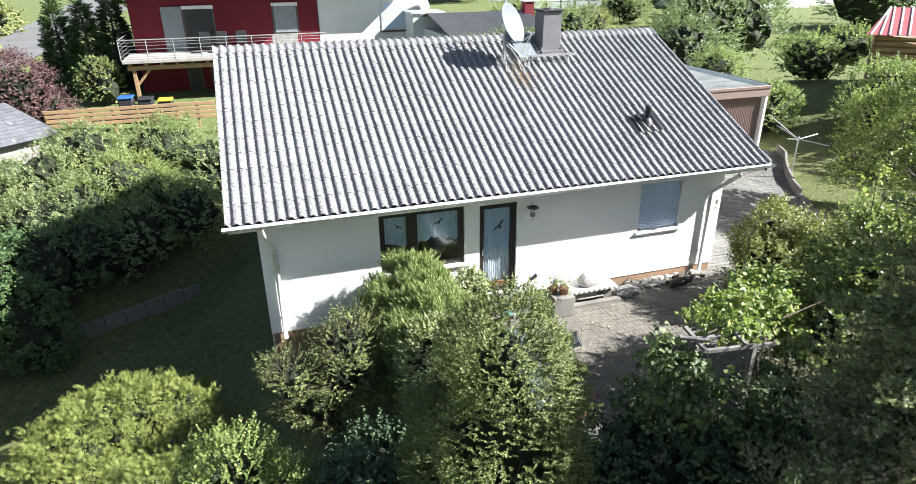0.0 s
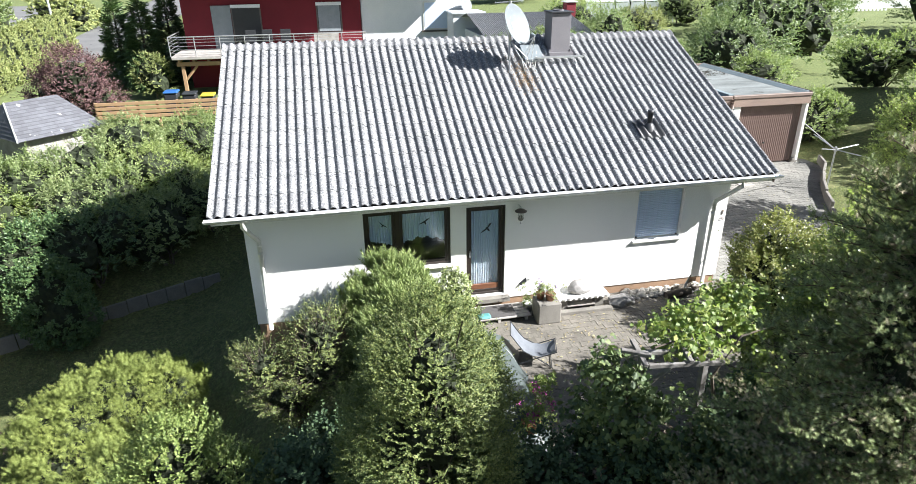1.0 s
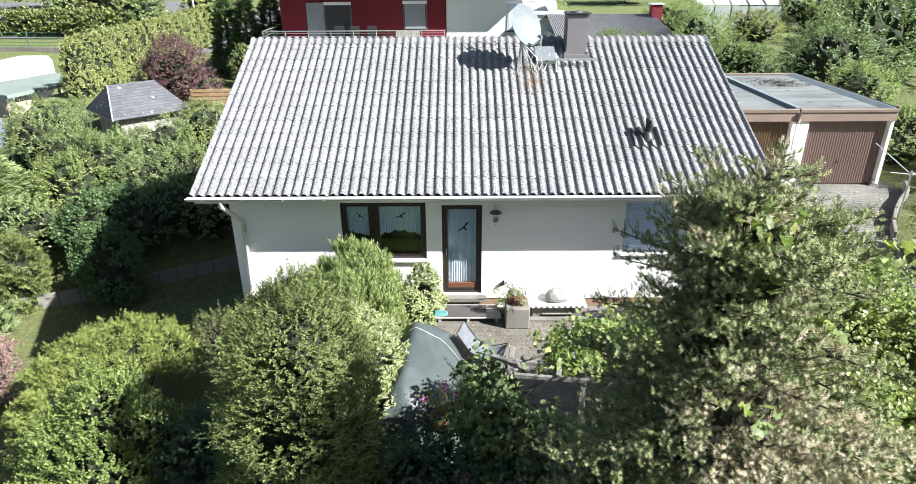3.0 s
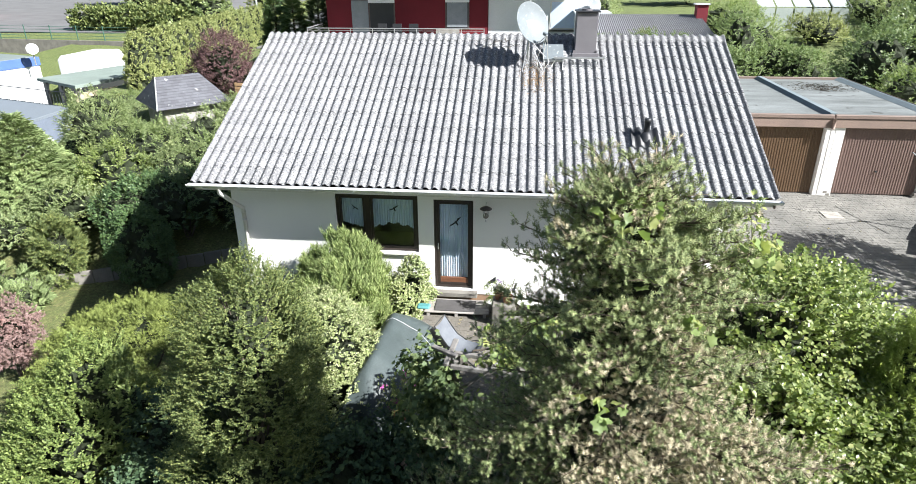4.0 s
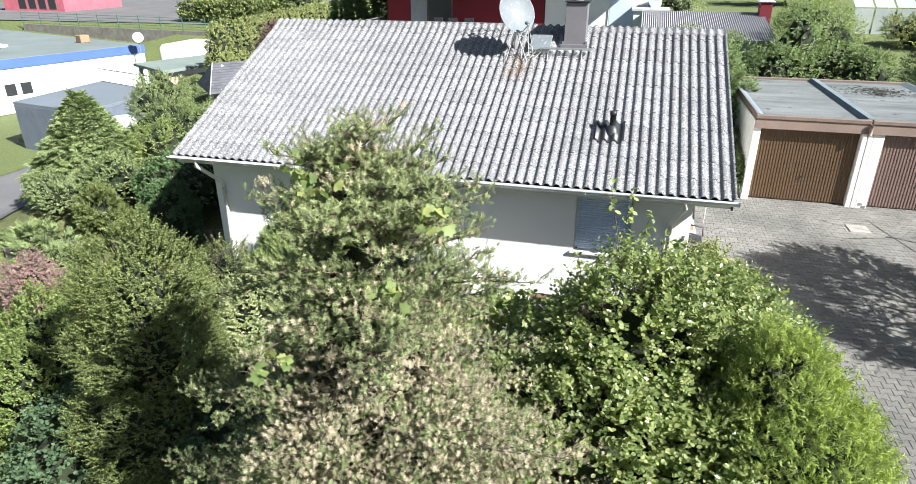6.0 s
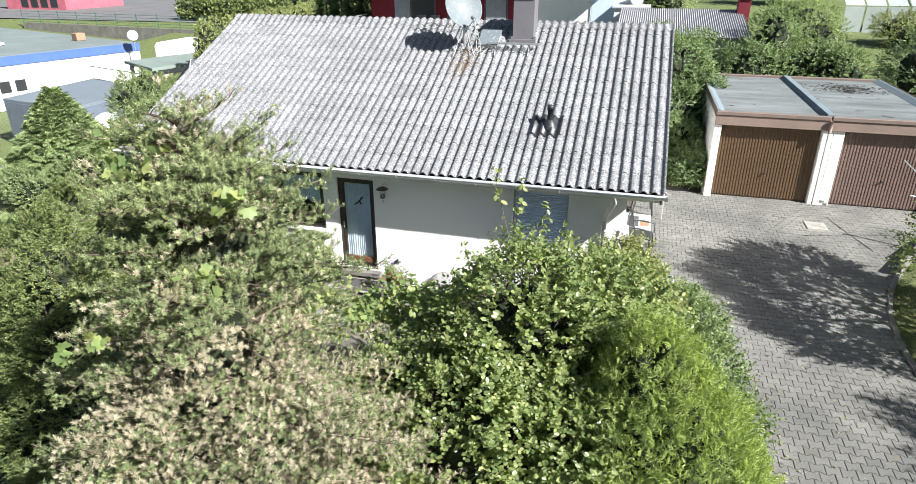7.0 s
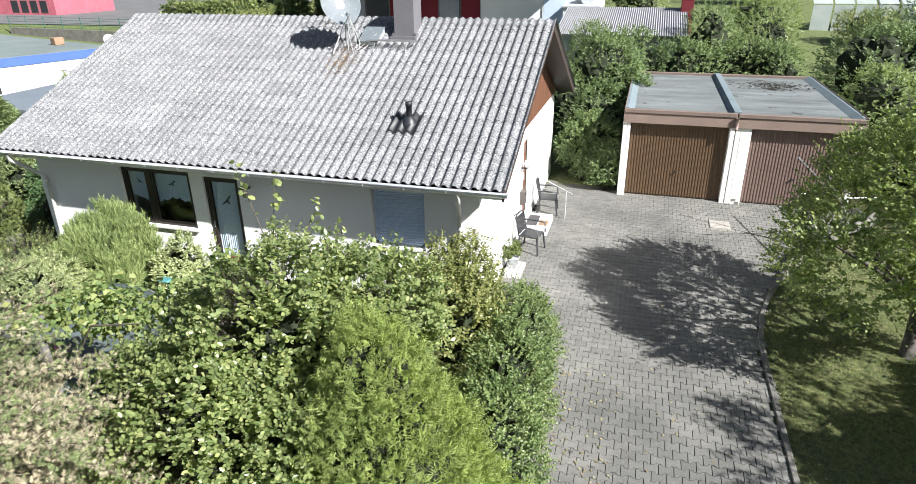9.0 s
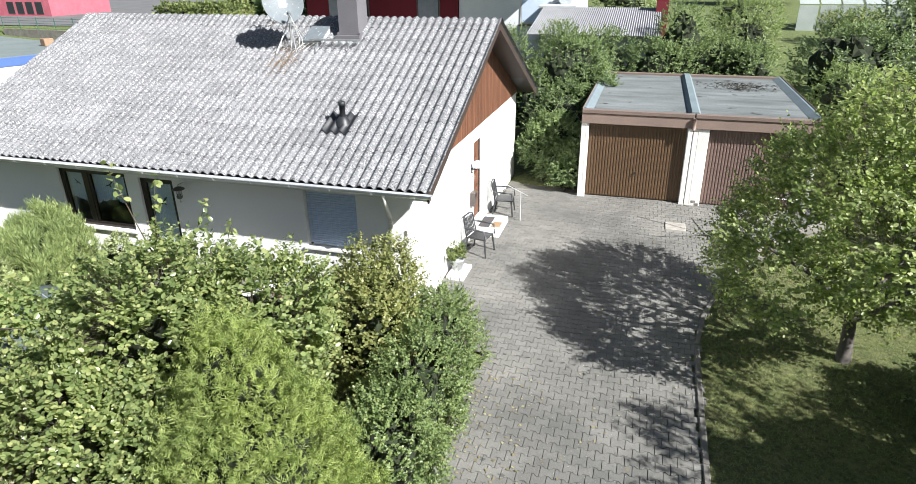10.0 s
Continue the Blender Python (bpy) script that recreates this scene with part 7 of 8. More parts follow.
for i, (x, y, r, h) in enumerate(((-6.6, 24.6, 0.9, 4.4), (-5.6, 26.0, 0.9, 4.6), (-8.0, 25.5, 0.9, 4.2))):
    conifer("column_conifer", "dark columnar conifer beside the red house", x, y, h, r, LEAF["dark"], 500 + i, 1300, 0.5)
bank_shrub(-5.7, 22.0, 0.85, 2.3, LEAF["thuja"], 520, 300, 0.10, None, "golden_shrub", "golden-leaved shrub beside the balcony", "")

# ---- walls and edges of the garden ----
rw = thing("retaining_wall", "low retaining wall of upright concrete slabs", "retaining wall", kind="structure")
a, b = Vector((-10.4, 3.0)), Vector((-1.6, 7.73))
n = 18
ang = math.degrees(math.atan2(b.y - a.y, b.x - a.x))
L = (b - a).length / n
slab = Geo().box(0.01, L - 0.01, -0.04, 0.05, -0.6, 0.0, 0.012).mesh("slab", M["concrete"])
wrng = random.Random(8)
for k in range(n):
    p = a.lerp(b, k / n)
    part("slab", slab, None, rw, at=pose(p.x, p.y, -2.28 + wrng.uniform(-0.03, 0.03), wrng.uniform(-2, 2), 0, ang))
edge = thing("kerb", "concrete kerb stones along the drive and lawn", "kerb", kind="structure")
y = -10.5
kerb = Geo().box(-0.045, 0.045, 0.006, 0.994, -0.3, 0.0, 0.012).mesh("kerb_stone", M["concrete"])
while y < 7.4:
    xa = float(drive_right(y)) + 0.05
    dy = 1.0
    for _ in range(12):
        xb = float(drive_right(y + dy)) + 0.05
        dy = dy / math.hypot(xb - xa, dy)
    xb = float(drive_right(y + dy)) + 0.05
    h = 0.04 + 0.28 * float(smooth(1.6, 4.0, y))
    part("kerb_stone", kerb, None, edge, at=pose(xa, y, float(drive_z(y)) + h, 0, 0, -math.degrees(math.atan2(xb - xa, dy))))
    y += dy


# ---- patio things ----
PZ = -0.045


def pot_plant(name, label, x, y, z, r, h, pot_mat, leaf_mat, spread, tall, n, seed, flowers=None, leaf=0.05):
    t = thing(name, label, "potted plant")
    part("pot", Geo().lathe([(0.0, z), (r * 0.72, z), (r * 0.95, z + h * 0.9), (r, z + h * 0.9), (r, z + h), (r * 0.9, z + h), (r * 0.86, z + h * 0.85), (0, z + h * 0.85)], (x, y, 0), 18), pot_mat, t, smooth=True)
    leaves("leaves", [(x, y, z + h + tall * 0.4, spread, spread, tall * 0.5)], n, T_SPRIG, leaf_mat, leaf * 1.6, t, seed, along=0.6, up=0.6, clump=0.06)
    if flowers:
        leaves("flowers", [(x, y, z + h + tall * 0.55, spread, spread, tall * 0.5)], n // 5, t_leaf_round(1.0), flowers, leaf, t, seed + 1, along=0.5, up=0.3, clump=0.05, low=0.0)
    return t


M["pink"] = leaf_material("pink_petals", [(0.35, 0.05, 0.16), (0.45, 0.10, 0.25)], 0.5, 0.3, gain=1.2)
M["lilac"] = leaf_material("lilac_petals", [(0.20, 0.12, 0.22), (0.28, 0.18, 0.30)], 0.5, 0.3, gain=1.2)
M["canvas"] = surface("grey_canvas", (0.15, 0.165, 0.185), (0.11, 0.12, 0.14), 4, 90, 0.8)
M["mat"] = surface("dark_doormat", (0.09, 0.085, 0.085), None, 5, 120, 0.95)
M["orange_clay"] = surface("orange_terracotta", (0.40, 0.20, 0.12), None, 5, 60, 0.8)
M["rock"] = surface("grey_field_stone", (0.36, 0.35, 0.34), (0.22, 0.21, 0.20), 6, 50, 0.9, 0, 0.6)

# wooden step with dark mat in front of the terrace door
ws = thing("wooden_step", "flat weathered wooden step with slats", "step")
for k in range(5):
    part("slat", Geo().box(4.62, 5.95, -0.72 + k * 0.115, -0.615 + k * 0.115, 0.03, 0.06, 0.006), M["grey_wood"], ws)
for x in (4.7, 5.28, 5.86):
    part("batten", Geo().box(x - 0.03, x + 0.03, -0.71, -0.17, -0.07, 0.028), M["grey_wood"], ws)
tagged(part("doormat", Geo().box(4.82, 5.66, -0.68, -0.22, 0.062, 0.078, 0.006), M["mat"]), "dark grey ribbed doormat on the wooden step", "doormat")

# square concrete planter block and pots
pb = tagged(part("concrete_block", Geo().box(6.02, 6.50, -0.97, -0.53, PZ - 0.01, 0.40, 0.02), M["concrete"]), "square mossy concrete block used as plant stand", "concrete block")
pot_plant("flower_pot", "terracotta pot with pale heather on the block", 6.32, -0.78, 0.40, 0.11, 0.15, M["orange_clay"], LEAF["euonymus"], 0.11, 0.16, 260, 601, M["lilac"], 0.026)
pot_plant("flower_pot", "small pot with lavender on the block", 6.14, -0.68, 0.40, 0.09, 0.14, M["orange_clay"], LEAF["yew"], 0.10, 0.26, 260, 603, M["lilac"], 0.026)
pot_plant("flower_pot", "white pot with feathery plant beside the block", 6.0, -0.36, PZ, 0.13, 0.2, M["white_paint"], LEAF["yew"], 0.13, 0.22, 260, 605, None, 0.03)

# low bench on bricks with a big stone on it
bench = thing("stone_bench", "low bench of a pale scalloped slab on bricks", "bench")
g = Geo()
nn = 40
top, bot = [], []
for k in range(nn + 1):
    x = 6.52 + 1.18 * k / nn
    e = -0.62 + 0.018 * math.cos(k * math.pi / 2)
    top.append((x, e, 0.27))
    bot.append((x, e, 0.23))
n1 = nn + 1
g.add(top + bot + [(6.52, -0.08, 0.27), (7.70, -0.08, 0.27), (6.52, -0.08, 0.23), (7.70, -0.08, 0.23)],
      [(k, k + 1, n1 + k + 1, n1 + k)[::-1] for k in range(nn)] + [tuple(range(n1)) + (2 * n1 + 1, 2 * n1), tuple(range(n1, 2 * n1))[::-1] + (2 * n1 + 2, 2 * n1 + 3)])
part("seat_slab", g, M["white_paint"], bench)
for x in (6.6, 7.42):
    part("support", Geo().box(x, x + 0.2, -0.52, -0.15, PZ - 0.01, 0.228, 0.01), M["concrete"], bench)
part("low_shelf", Geo().box(6.80, 7.42, -0.55, -0.2, 0.03, 0.06, 0.005), M["grey_wood"], bench)
part("brick_edge", Geo().box(6.50, 7.75, -0.72, -0.60, PZ - 0.01, 0.02, 0.01), M["concrete"], bench)


def stone(name, label, x, y, z, rx, ry, rz, seed, mat, parent=None, category="stone", group=""):
    bm = bmesh.new()
    bmesh.ops.create_icosphere(bm, subdivisions=2, radius=1)
    off = Vector((seed * 3.1, seed * 1.7, 0))
    for v in bm.verts:
        k = 1 + 0.28 * noise.noise(v.co * 1.3 + off) + 0.1 * noise.noise(v.co * 4 + off)
        v.co = Vector((x + v.co.x * k * rx, y + v.co.y * k * ry, z + max(-0.75, v.co.z * k) * rz))
    me = bpy.data.meshes.new(name)
    bm.to_mesh(me)
    bm.free()
    me.materials.append(mat)
    ob = new(name, me)
    if parent:
        ob.parent = parent
    else:
        tagged(ob, label, category, group)
    return ob


stone("boulder", "grey rough boulder lying on the bench", 7.14, -0.36, 0.37, 0.27, 0.2, 0.15, 3, M["rock"])
stone("boulder", "flat brown-grey boulder beside the bench", 8.05, -0.50, 0.02, 0.30, 0.2, 0.13, 5, M["rock"])
strip = thing("stone_border", "border of pale pebbles along the plinth", "pebbles", kind="stuff")
prng = random.Random(12)
for k in range(120):
    x, y = prng.uniform(8.2, 10.1), prng.uniform(-0.42, -0.06)
    r = prng.uniform(0.03, 0.085)
    stone("pebble", "", x, y, PZ + r * 0.4, r, r * 0.8, r * 0.7, k + 20, M["stone"], strip)
for k in range(16):
    x, y = prng.uniform(5.75, 6.0), prng.uniform(-0.5, -0.1)
    r = prng.uniform(0.03, 0.07)
    stone("pebble", "", x, y, PZ + r * 0.4, r, r * 0.8, r * 0.7, k + 320, M["stone"], strip)
for k, (x, y, dx, dy, r) in enumerate(((9.05, -0.55, 0.62, 0.06, 0.085), (9.35, -0.30, 0.5, 0.1, 0.06), (9.8, -0.32, 0.3, -0.1, 0.05))):
    lg = Geo().tube([(x, y, PZ + r + 0.0), (x + dx * 0.5, y + dy * 0.5 + 0.02, PZ + r + 0.015), (x + dx, y + dy, PZ + r + 0.01)], [r, r * 1.05, r * 0.85], 10)
    tagged(part("log", lg, M["bark"], smooth=True), "short weathered log on the pebble border", "log", "logs on the border")
tagged(part("driftwood", Geo().tube([(9.55, -0.42, PZ), (9.6, -0.4, 0.2), (9.66, -0.42, 0.42)], [0.05, 0.03, 0.012], 7), M["grey_wood"], smooth=True), "upright grey driftwood stick among pebbles", "driftwood")

# folding deck chair
dk = thing("deck_chair", "reclining folding chair with slack grey canvas", "chair", at=pose(5.52, -2.12, PZ, 0, 0, 74) @ Matrix.Diagonal((0.92, 0.70, 0.68, 1)))
prof = [(-0.58, 0.98), (-0.42, 0.72), (-0.22, 0.47), (0.0, 0.35), (0.25, 0.33), (0.45, 0.41), (0.58, 0.50)]
g = Geo()
vs = []
for y0, z0 in prof:
    for k in range(7):
        u = k / 6 - 0.5
        vs.append((0.46 * u * 1.0, y0 * -1.0, z0 - 0.05 * (1 - 4 * u * u)))
g.add(vs, [(j * 7 + i, j * 7 + i + 1, (j + 1) * 7 + i + 1, (j + 1) * 7 + i) for j in range(len(prof) - 1) for i in range(6)])
part("canvas", g, M["canvas"], dk, smooth=True)
for x in (-0.25, 0.25):
    part("frame_rail", Geo().tube([(x, 0.60, 1.0), (x, 0.25, 0.5), (x, -0.1, 0.30), (x, -0.5, 0.02)], 0.013, 7), M["black_plastic"], dk)
    part("leg", Geo().tube([(x, -0.60, 0.5), (x, -0.1, 0.30), (x, 0.5, 0.02)], 0.013, 7), M["black_plastic"], dk)
for y0, z0 in ((0.60, 1.0), (-0.60, 0.5), (0.5, 0.02), (-0.5, 0.02)):
    part("cross_bar", Geo().tube([(-0.25, y0, z0), (0.25, y0, z0)], 0.012, 6), M["black_plastic"], dk)

# tarpaulin over garden furniture
g = Geo()
nu, nv = 30, 44
vs = []
for i in range(nu + 1):
    for j in range(nv + 1):
        u, v = i / nu * 2 - 1, j / nv * 2 - 1
        x, y = 4.50 + 0.72 * u + 0.10 * v, -3.0 + 1.55 * v
        e = max(abs(u) ** 3.2, abs(v) ** 4.5)
        h = 0.95 - 0.42 * abs(u + 0.3) ** 1.2 - 0.10 * v * v
        fold = 0.03 * noise.noise(Vector((x * 2.2, y * 3.1, 0))) + 0.02 * math.sin(7 * y + 3 * x) * e + 0.02 * noise.noise(Vector((x * 7, y * 2, 3)))
        vs.append((x + 0.05 * e * math.sin(9 * y), y + 0.04 * e * math.sin(11 * x), PZ + 0.02 + max(0.0, h * (1 - e) + fold)))
g.add(vs, [(i * (nv + 1) + j, (i + 1) * (nv + 1) + j, (i + 1) * (nv + 1) + j + 1, i * (nv + 1) + j + 1) for i in range(nu) for j in range(nv)])
tarp = thing("tarpaulin", "grey-green tarpaulin draped over garden furniture", "tarpaulin")
part("sheet", g, M["tarp"], tarp, smooth=True)
for v in (0.4, 0.8):
    pts = []
    for k in range(15):
        q = vs[int(nu * (0.08 + 0.84 * k / 14)) * (nv + 1) + int(nv * (v + 1) / 2)]
        pts.append((q[0], q[1], q[2] + 0.006))
    part("cord", Geo().tube(pts, 0.004, 5), M["zinc"], tarp, "pale tie cord")
tagged(part("folded_sheet", Geo().box(4.62, 4.88, -1.6, -1.42, 0.60, 0.66, 0.03, Matrix.Rotation(0.0, 4, 'Z')), surface("turquoise_sheet", (0.10, 0.30, 0.30), None, 6, 60, 0.5)), "turquoise plastic sheet at the tarpaulin's end", "plastic sheet")
pot_plant("petunia_pot", "petunias with pink flowers in a bowl on the tarpaulin", 4.8, -4.25, 0.24, 0.15, 0.18, M["terracotta"], LEAF["vine"], 0.25, 0.34, 1500, 611, M["pink"], 0.024)
pot_plant("flower_pot", "white pot beside the tarpaulin", 5.32, -3.2, PZ, 0.11, 0.18, M["white_paint"], LEAF["vine"], 0.16, 0.3, 250, 613)

# pergola frame overgrown with vine
pg = thing("pergola", "weathered grey timber pergola frame under vine", "pergola")
M["old_log"] = surface("weathered_grey_log", (0.23, 0.22, 0.21), (0.10, 0.09, 0.08), 5, 60, 0.9, 0, 0.6)
for x, y in ((5.80, -5.42), (6.6, -5.54)):
    part("post", Geo().box(x - 0.04, x + 0.04, y - 0.04, y + 0.04, PZ - 0.25, 2.16, 0.008), M["old_log"], pg)
part("beam", Geo().box(0.0, 1.1, -0.025, 0.025, 0, 0.06, 0.008), M["old_log"], pg, at=pose(5.62, -5.36, 2.19, 0, 0, -8))
part("beam", Geo().box(0.0, 0.95, -0.022, 0.022, 0, 0.06, 0.008), M["old_log"], pg, at=pose(5.75, -5.66, 2.19, 0, 0, -8))
for x, y, turn, ell, lift in ((5.73, -5.44, -8, 0.54, 0.0), (5.66, -5.50, 62, 0.36, 0.045), (6.30, -5.53, -10, 0.46, 0.0), (6.52, -5.5, 6, 0.44, 0.0)):
    part("slat", Geo().box(-0.032, 0.032, -ell / 2, ell / 2, 0, 0.04, 0.006), M["old_log"], pg, at=pose(x, y, 2.255 + lift, 2, 3, turn))
for p0, p1 in (((5.82, -5.46, 1.72), (6.28, -5.52, 2.17)), ((5.80, -5.42, 1.75), (5.68, -5.2, 2.17))):
    part("brace", Geo().tube([p0, p1], 0.03, 6), M["old_log"], pg)
vine = thing("grape_vine", "grape vine with yellow-green lobed leaves", "climbing plant")
g = Geo()
for x in (5.7, 6.9, 8.2):
    g.tube([(x, -5.5, PZ - 0.2), (x + 0.1, -5.45, 0.9), (x - 0.05, -5.4, 1.7), (x + 0.3, -5.35, 2.25), (x + 1.0, -5.3, 2.36)], [0.03, 0.025, 0.02, 0.015, 0.006], 6)
part("stem", g, M["bark"], vine)
leaves("leaves", [(6.5, -5.42, 2.3, 0.3, 0.28, 0.1), (6.7, -4.85, 2.1, 0.5, 0.35, 0.16), (7.3, -4.75, 2.18, 0.6, 0.4, 0.2), (7.9, -4.3, 2.1, 0.4, 0.4, 0.2)], 2600, T_VINE, LEAF["vine"], 0.066, vine, 620, along=0.35, up=0.2, clump=0.16)
# darker copy of the vine leaf: the fir's shade painted into lower leaves
LEAF["shaded_vine"] = leaf_material("shaded_vine_leaf", [(0.034, 0.052, 0.016), (0.055, 0.075, 0.023), (0.10, 0.115, 0.036)], 0.6, 0.3)
leaves("leaves", [(5.5, -5.42, 1.2, 0.36, 0.28, 0.95), (5.42, -5.3, 1.95, 0.28, 0.2, 0.3), (5.75, -5.7, 1.1, 0.35, 0.25, 0.95), (5.3, -5.0, 0.9, 0.25, 0.22, 0.5), (6.2, -5.9, 0.9, 0.6, 0.3, 0.8)], 4600, T_VINE, LEAF["shaded_vine"], 0.07, vine, 627, along=0.35, up=0.2, clump=0.16)
M["dry_vine"] = leaf_material("dry_vine_leaf", [(0.10, 0.07, 0.045), (0.17, 0.12, 0.08), (0.25, 0.18, 0.12)], 0.7, 0.2)
leaves("dry_leaves", [(6.15, -5.45, 0.72, 0.26, 0.16, 0.28), (5.35, -5.7, 0.75, 0.3, 0.14, 0.16)], 260, T_VINE, M["dry_vine"], 0.055, vine, 633, along=0.3, up=-0.2, clump=0.1)
for sx, sy, sz, seed in ((7.2, -7.97, 5.08, 1), (7.28, -7.9, 4.9, 2), (7.37, -7.85, 4.66, 3), (7.1, -8.4, 3.85, 4), (7.75, -7.95, 4.25, 5), (8.1, -7.95, 4.85, 6)):
    leaves("leaves", [(sx, sy, sz, 0.12, 0.1, 0.18)], 16, T_VINE, LEAF["vine"], 0.078, vine, 640 + seed, along=0.3, up=0.0, clump=0.07)

# ---- entrance side ----
tagged(part("entrance_step", Geo().box(X1 + 0.003, X1 + 0.66, 4.2, 5.3, -0.2, 0.07, 0.012), M["white_wall"]), "white stone landing at the entrance door", "step")
tagged(part("entrance_mat", Geo().box(X1 + 0.08, X1 + 0.36, 4.4, 5.1, 0.072, 0.085, 0.005), M["mat"]), "dark doormat on the entrance landing", "doormat")
tagged(part("foot_mat", Geo().box(X1 + 0.40, X1 + 0.62, 4.45, 4.8, 0.072, 0.082, 0.004), M["pine_wood"]), "tan slatted foot mat on the landing", "doormat")
hr = thing("handrail", "thin grey metal handrail at the entrance", "handrail")
part("rail", Geo().tube([(X1 + 0.02, 5.45, 1.12), (X1 + 1.12, 5.45, 0.62)], 0.011, 8), M["zinc"], hr, smooth=True)
part("rail_post", Geo().tube([(X1 + 0.95, 5.45, 0.70), (X1 + 0.95, 5.45, -0.1)], 0.011, 8), M["zinc"], hr)


M["chair_plastic"] = surface("dark_grey_plastic", (0.05, 0.052, 0.055), None, 3, 60, 0.4)


def garden_chair(x, y, z, turn, label):
    """A stackable plastic armchair with slatted back."""
    c = thing("garden_chair", label, "chair", "plastic chairs at the entrance", at=pose(x, y, z, 0, 0, turn))
    part("seat", Geo().box(-0.24, 0.24, -0.24, 0.22, 0.40, 0.43, 0.012), M["chair_plastic"], c)
    for k in range(7):
        u = -0.18 + k * 0.06
        part("back_slat", Geo().box(-0.018, 0.018, -0.008, 0.008, 0, 0.42, 0.004), M["chair_plastic"], c, at=pose(u, 0.22, 0.44, -12))
    part("back_rail", Geo().tube([(-0.25, 0.21, 0.42), (-0.24, 0.30, 0.86), (-0.12, 0.32, 0.90), (0.12, 0.32, 0.90), (0.24, 0.30, 0.86), (0.25, 0.21, 0.42)], 0.02, 7), M["chair_plastic"], c, smooth=True)
    for s in (-1, 1):
        part("armrest", Geo().tube([(s * 0.25, 0.27, 0.66), (s * 0.28, 0.0, 0.66), (s * 0.27, -0.24, 0.64), (s * 0.26, -0.26, 0.42)], 0.022, 7), M["chair_plastic"], c, smooth=True)
        for b, e in ((-0.22, -0.27), (0.2, 0.27)):
            part("leg", Geo().tube([(s * 0.22, b, 0.41), (s * 0.26, e, 0.0)], [0.026, 0.02], 6), M["chair_plastic"], c)
    return c


garden_chair(X1 + 0.42, 3.28, float(drive_z(3.4)), 80, "dark grey plastic armchair beside the entrance step")
garden_chair(X1 + 0.42, 5.85, float(drive_z(5.9)), 95, "dark grey plastic armchair beyond the handrail")
pl = thing("white_tray", "white slatted tray under a plant by the wall", "tray")
for k in range(4):
    part("slat", Geo().box(X1 + 0.08 + k * 0.1, X1 + 0.16 + k * 0.1, 1.75, 2.45, -0.12, -0.03, 0.006), M["white_paint"], pl)
pot_plant("entrance_pot", "grey pot with green leafy plant by the wall", X1 + 0.22, 2.15, -0.03, 0.15, 0.24, M["zinc"], LEAF["privet"], 0.2, 0.34, 420, 631)
mb = thing("letter_box", "dark letter box on the gable wall", "letter box")
part("box", Geo().box(X1 + 0.002, X1 + 0.12, 3.95, 4.17, 0.75, 1.10, 0.012), M["grey_plastic"], mb)
part("flap", Geo().box(X1 + 0.121, X1 + 0.126, 3.97, 4.15, 0.98, 1.05), M["black_plastic"], mb)
wl = thing("wall_lamp", "white globe wall lamp beside the entrance", "wall lamp")
part("globe", Geo().lathe([(0.01, -0.1), (0.07, -0.08), (0.1, 0.0), (0.07, 0.08), (0.01, 0.1)], (X1 + 0.16, 4.05, 1.78), 16), M["white_wall"], wl, smooth=True)
part("bracket", Geo().tube([(X1, 4.05, 1.66), (X1 + 0.12, 4.05, 1.66), (X1 + 0.16, 4.05, 1.70)], 0.02, 8), M["black_plastic"], wl)
horse = thing("wall_ornament", "white horseshoe-shaped wall ornament", "wall ornament")
part("hoop", Geo().tube([(X1 + 0.03, 4.08 + 0.1 * math.cos(w), 1.42 + 0.14 * math.sin(w)) for w in [k * 0.5 - 0.6 for k in range(10)]], 0.018, 6), M["white_paint"], horse)
part("peg", Geo().tube([(X1, 4.08, 1.56), (X1 + 0.03, 4.08, 1.56)], 0.012, 6), M["steel"], horse)

# ornaments on the front wall
wc = thing("wind_chime", "small metal wind chime with round dark roof", "wind chime")
part("chime_roof", Geo().lathe([(0.0, 2.19), (0.07, 2.17), (0.125, 2.135), (0.12, 2.13), (0.0, 2.15)], (5.83, -0.16, 0), 18), M["grey_plastic"], wc, smooth=True)
part("chime_arm", Geo().tube([(5.83, 0.0, 2.22), (5.83, -0.16, 2.22), (5.83, -0.16, 2.18)], 0.008, 5), M["steel"], wc)
for k in range(6):
    w = k * math.pi / 3
    part("tube", Geo().tube([(5.83 + 0.05 * math.cos(w), -0.16 + 0.05 * math.sin(w), 2.14), (5.83 + 0.05 * math.cos(w), -0.16 + 0.05 * math.sin(w), 1.98)], 0.007, 5), M["steel"], wc)
part("clapper", Geo().lathe([(0.0, 1.92), (0.05, 1.95), (0.06, 1.99), (0.04, 2.03), (0.0, 2.04)], (5.83, -0.16, 0), 14), M["concrete"], wc, smooth=True)
part("weight", Geo().lathe([(0.0, 1.85), (0.018, 1.87), (0.0, 1.92)], (5.83, -0.16, 0), 8), M["steel"], wc)
nb = thing("wall_sign", "two thin grey wall ornaments on white render", "wall sign")
part("bar", Geo().box(10.452, 10.458, -0.014, -0.003, 1.60, 1.70), M["fascia"], nb)
part("bar", Geo().box(10.482, 10.488, -0.014, -0.003, 1.60, 1.70), M["fascia"], nb)
part("bar", Geo().box(10.458, 10.482, -0.014, -0.003, 1.694, 1.70), M["fascia"], nb)
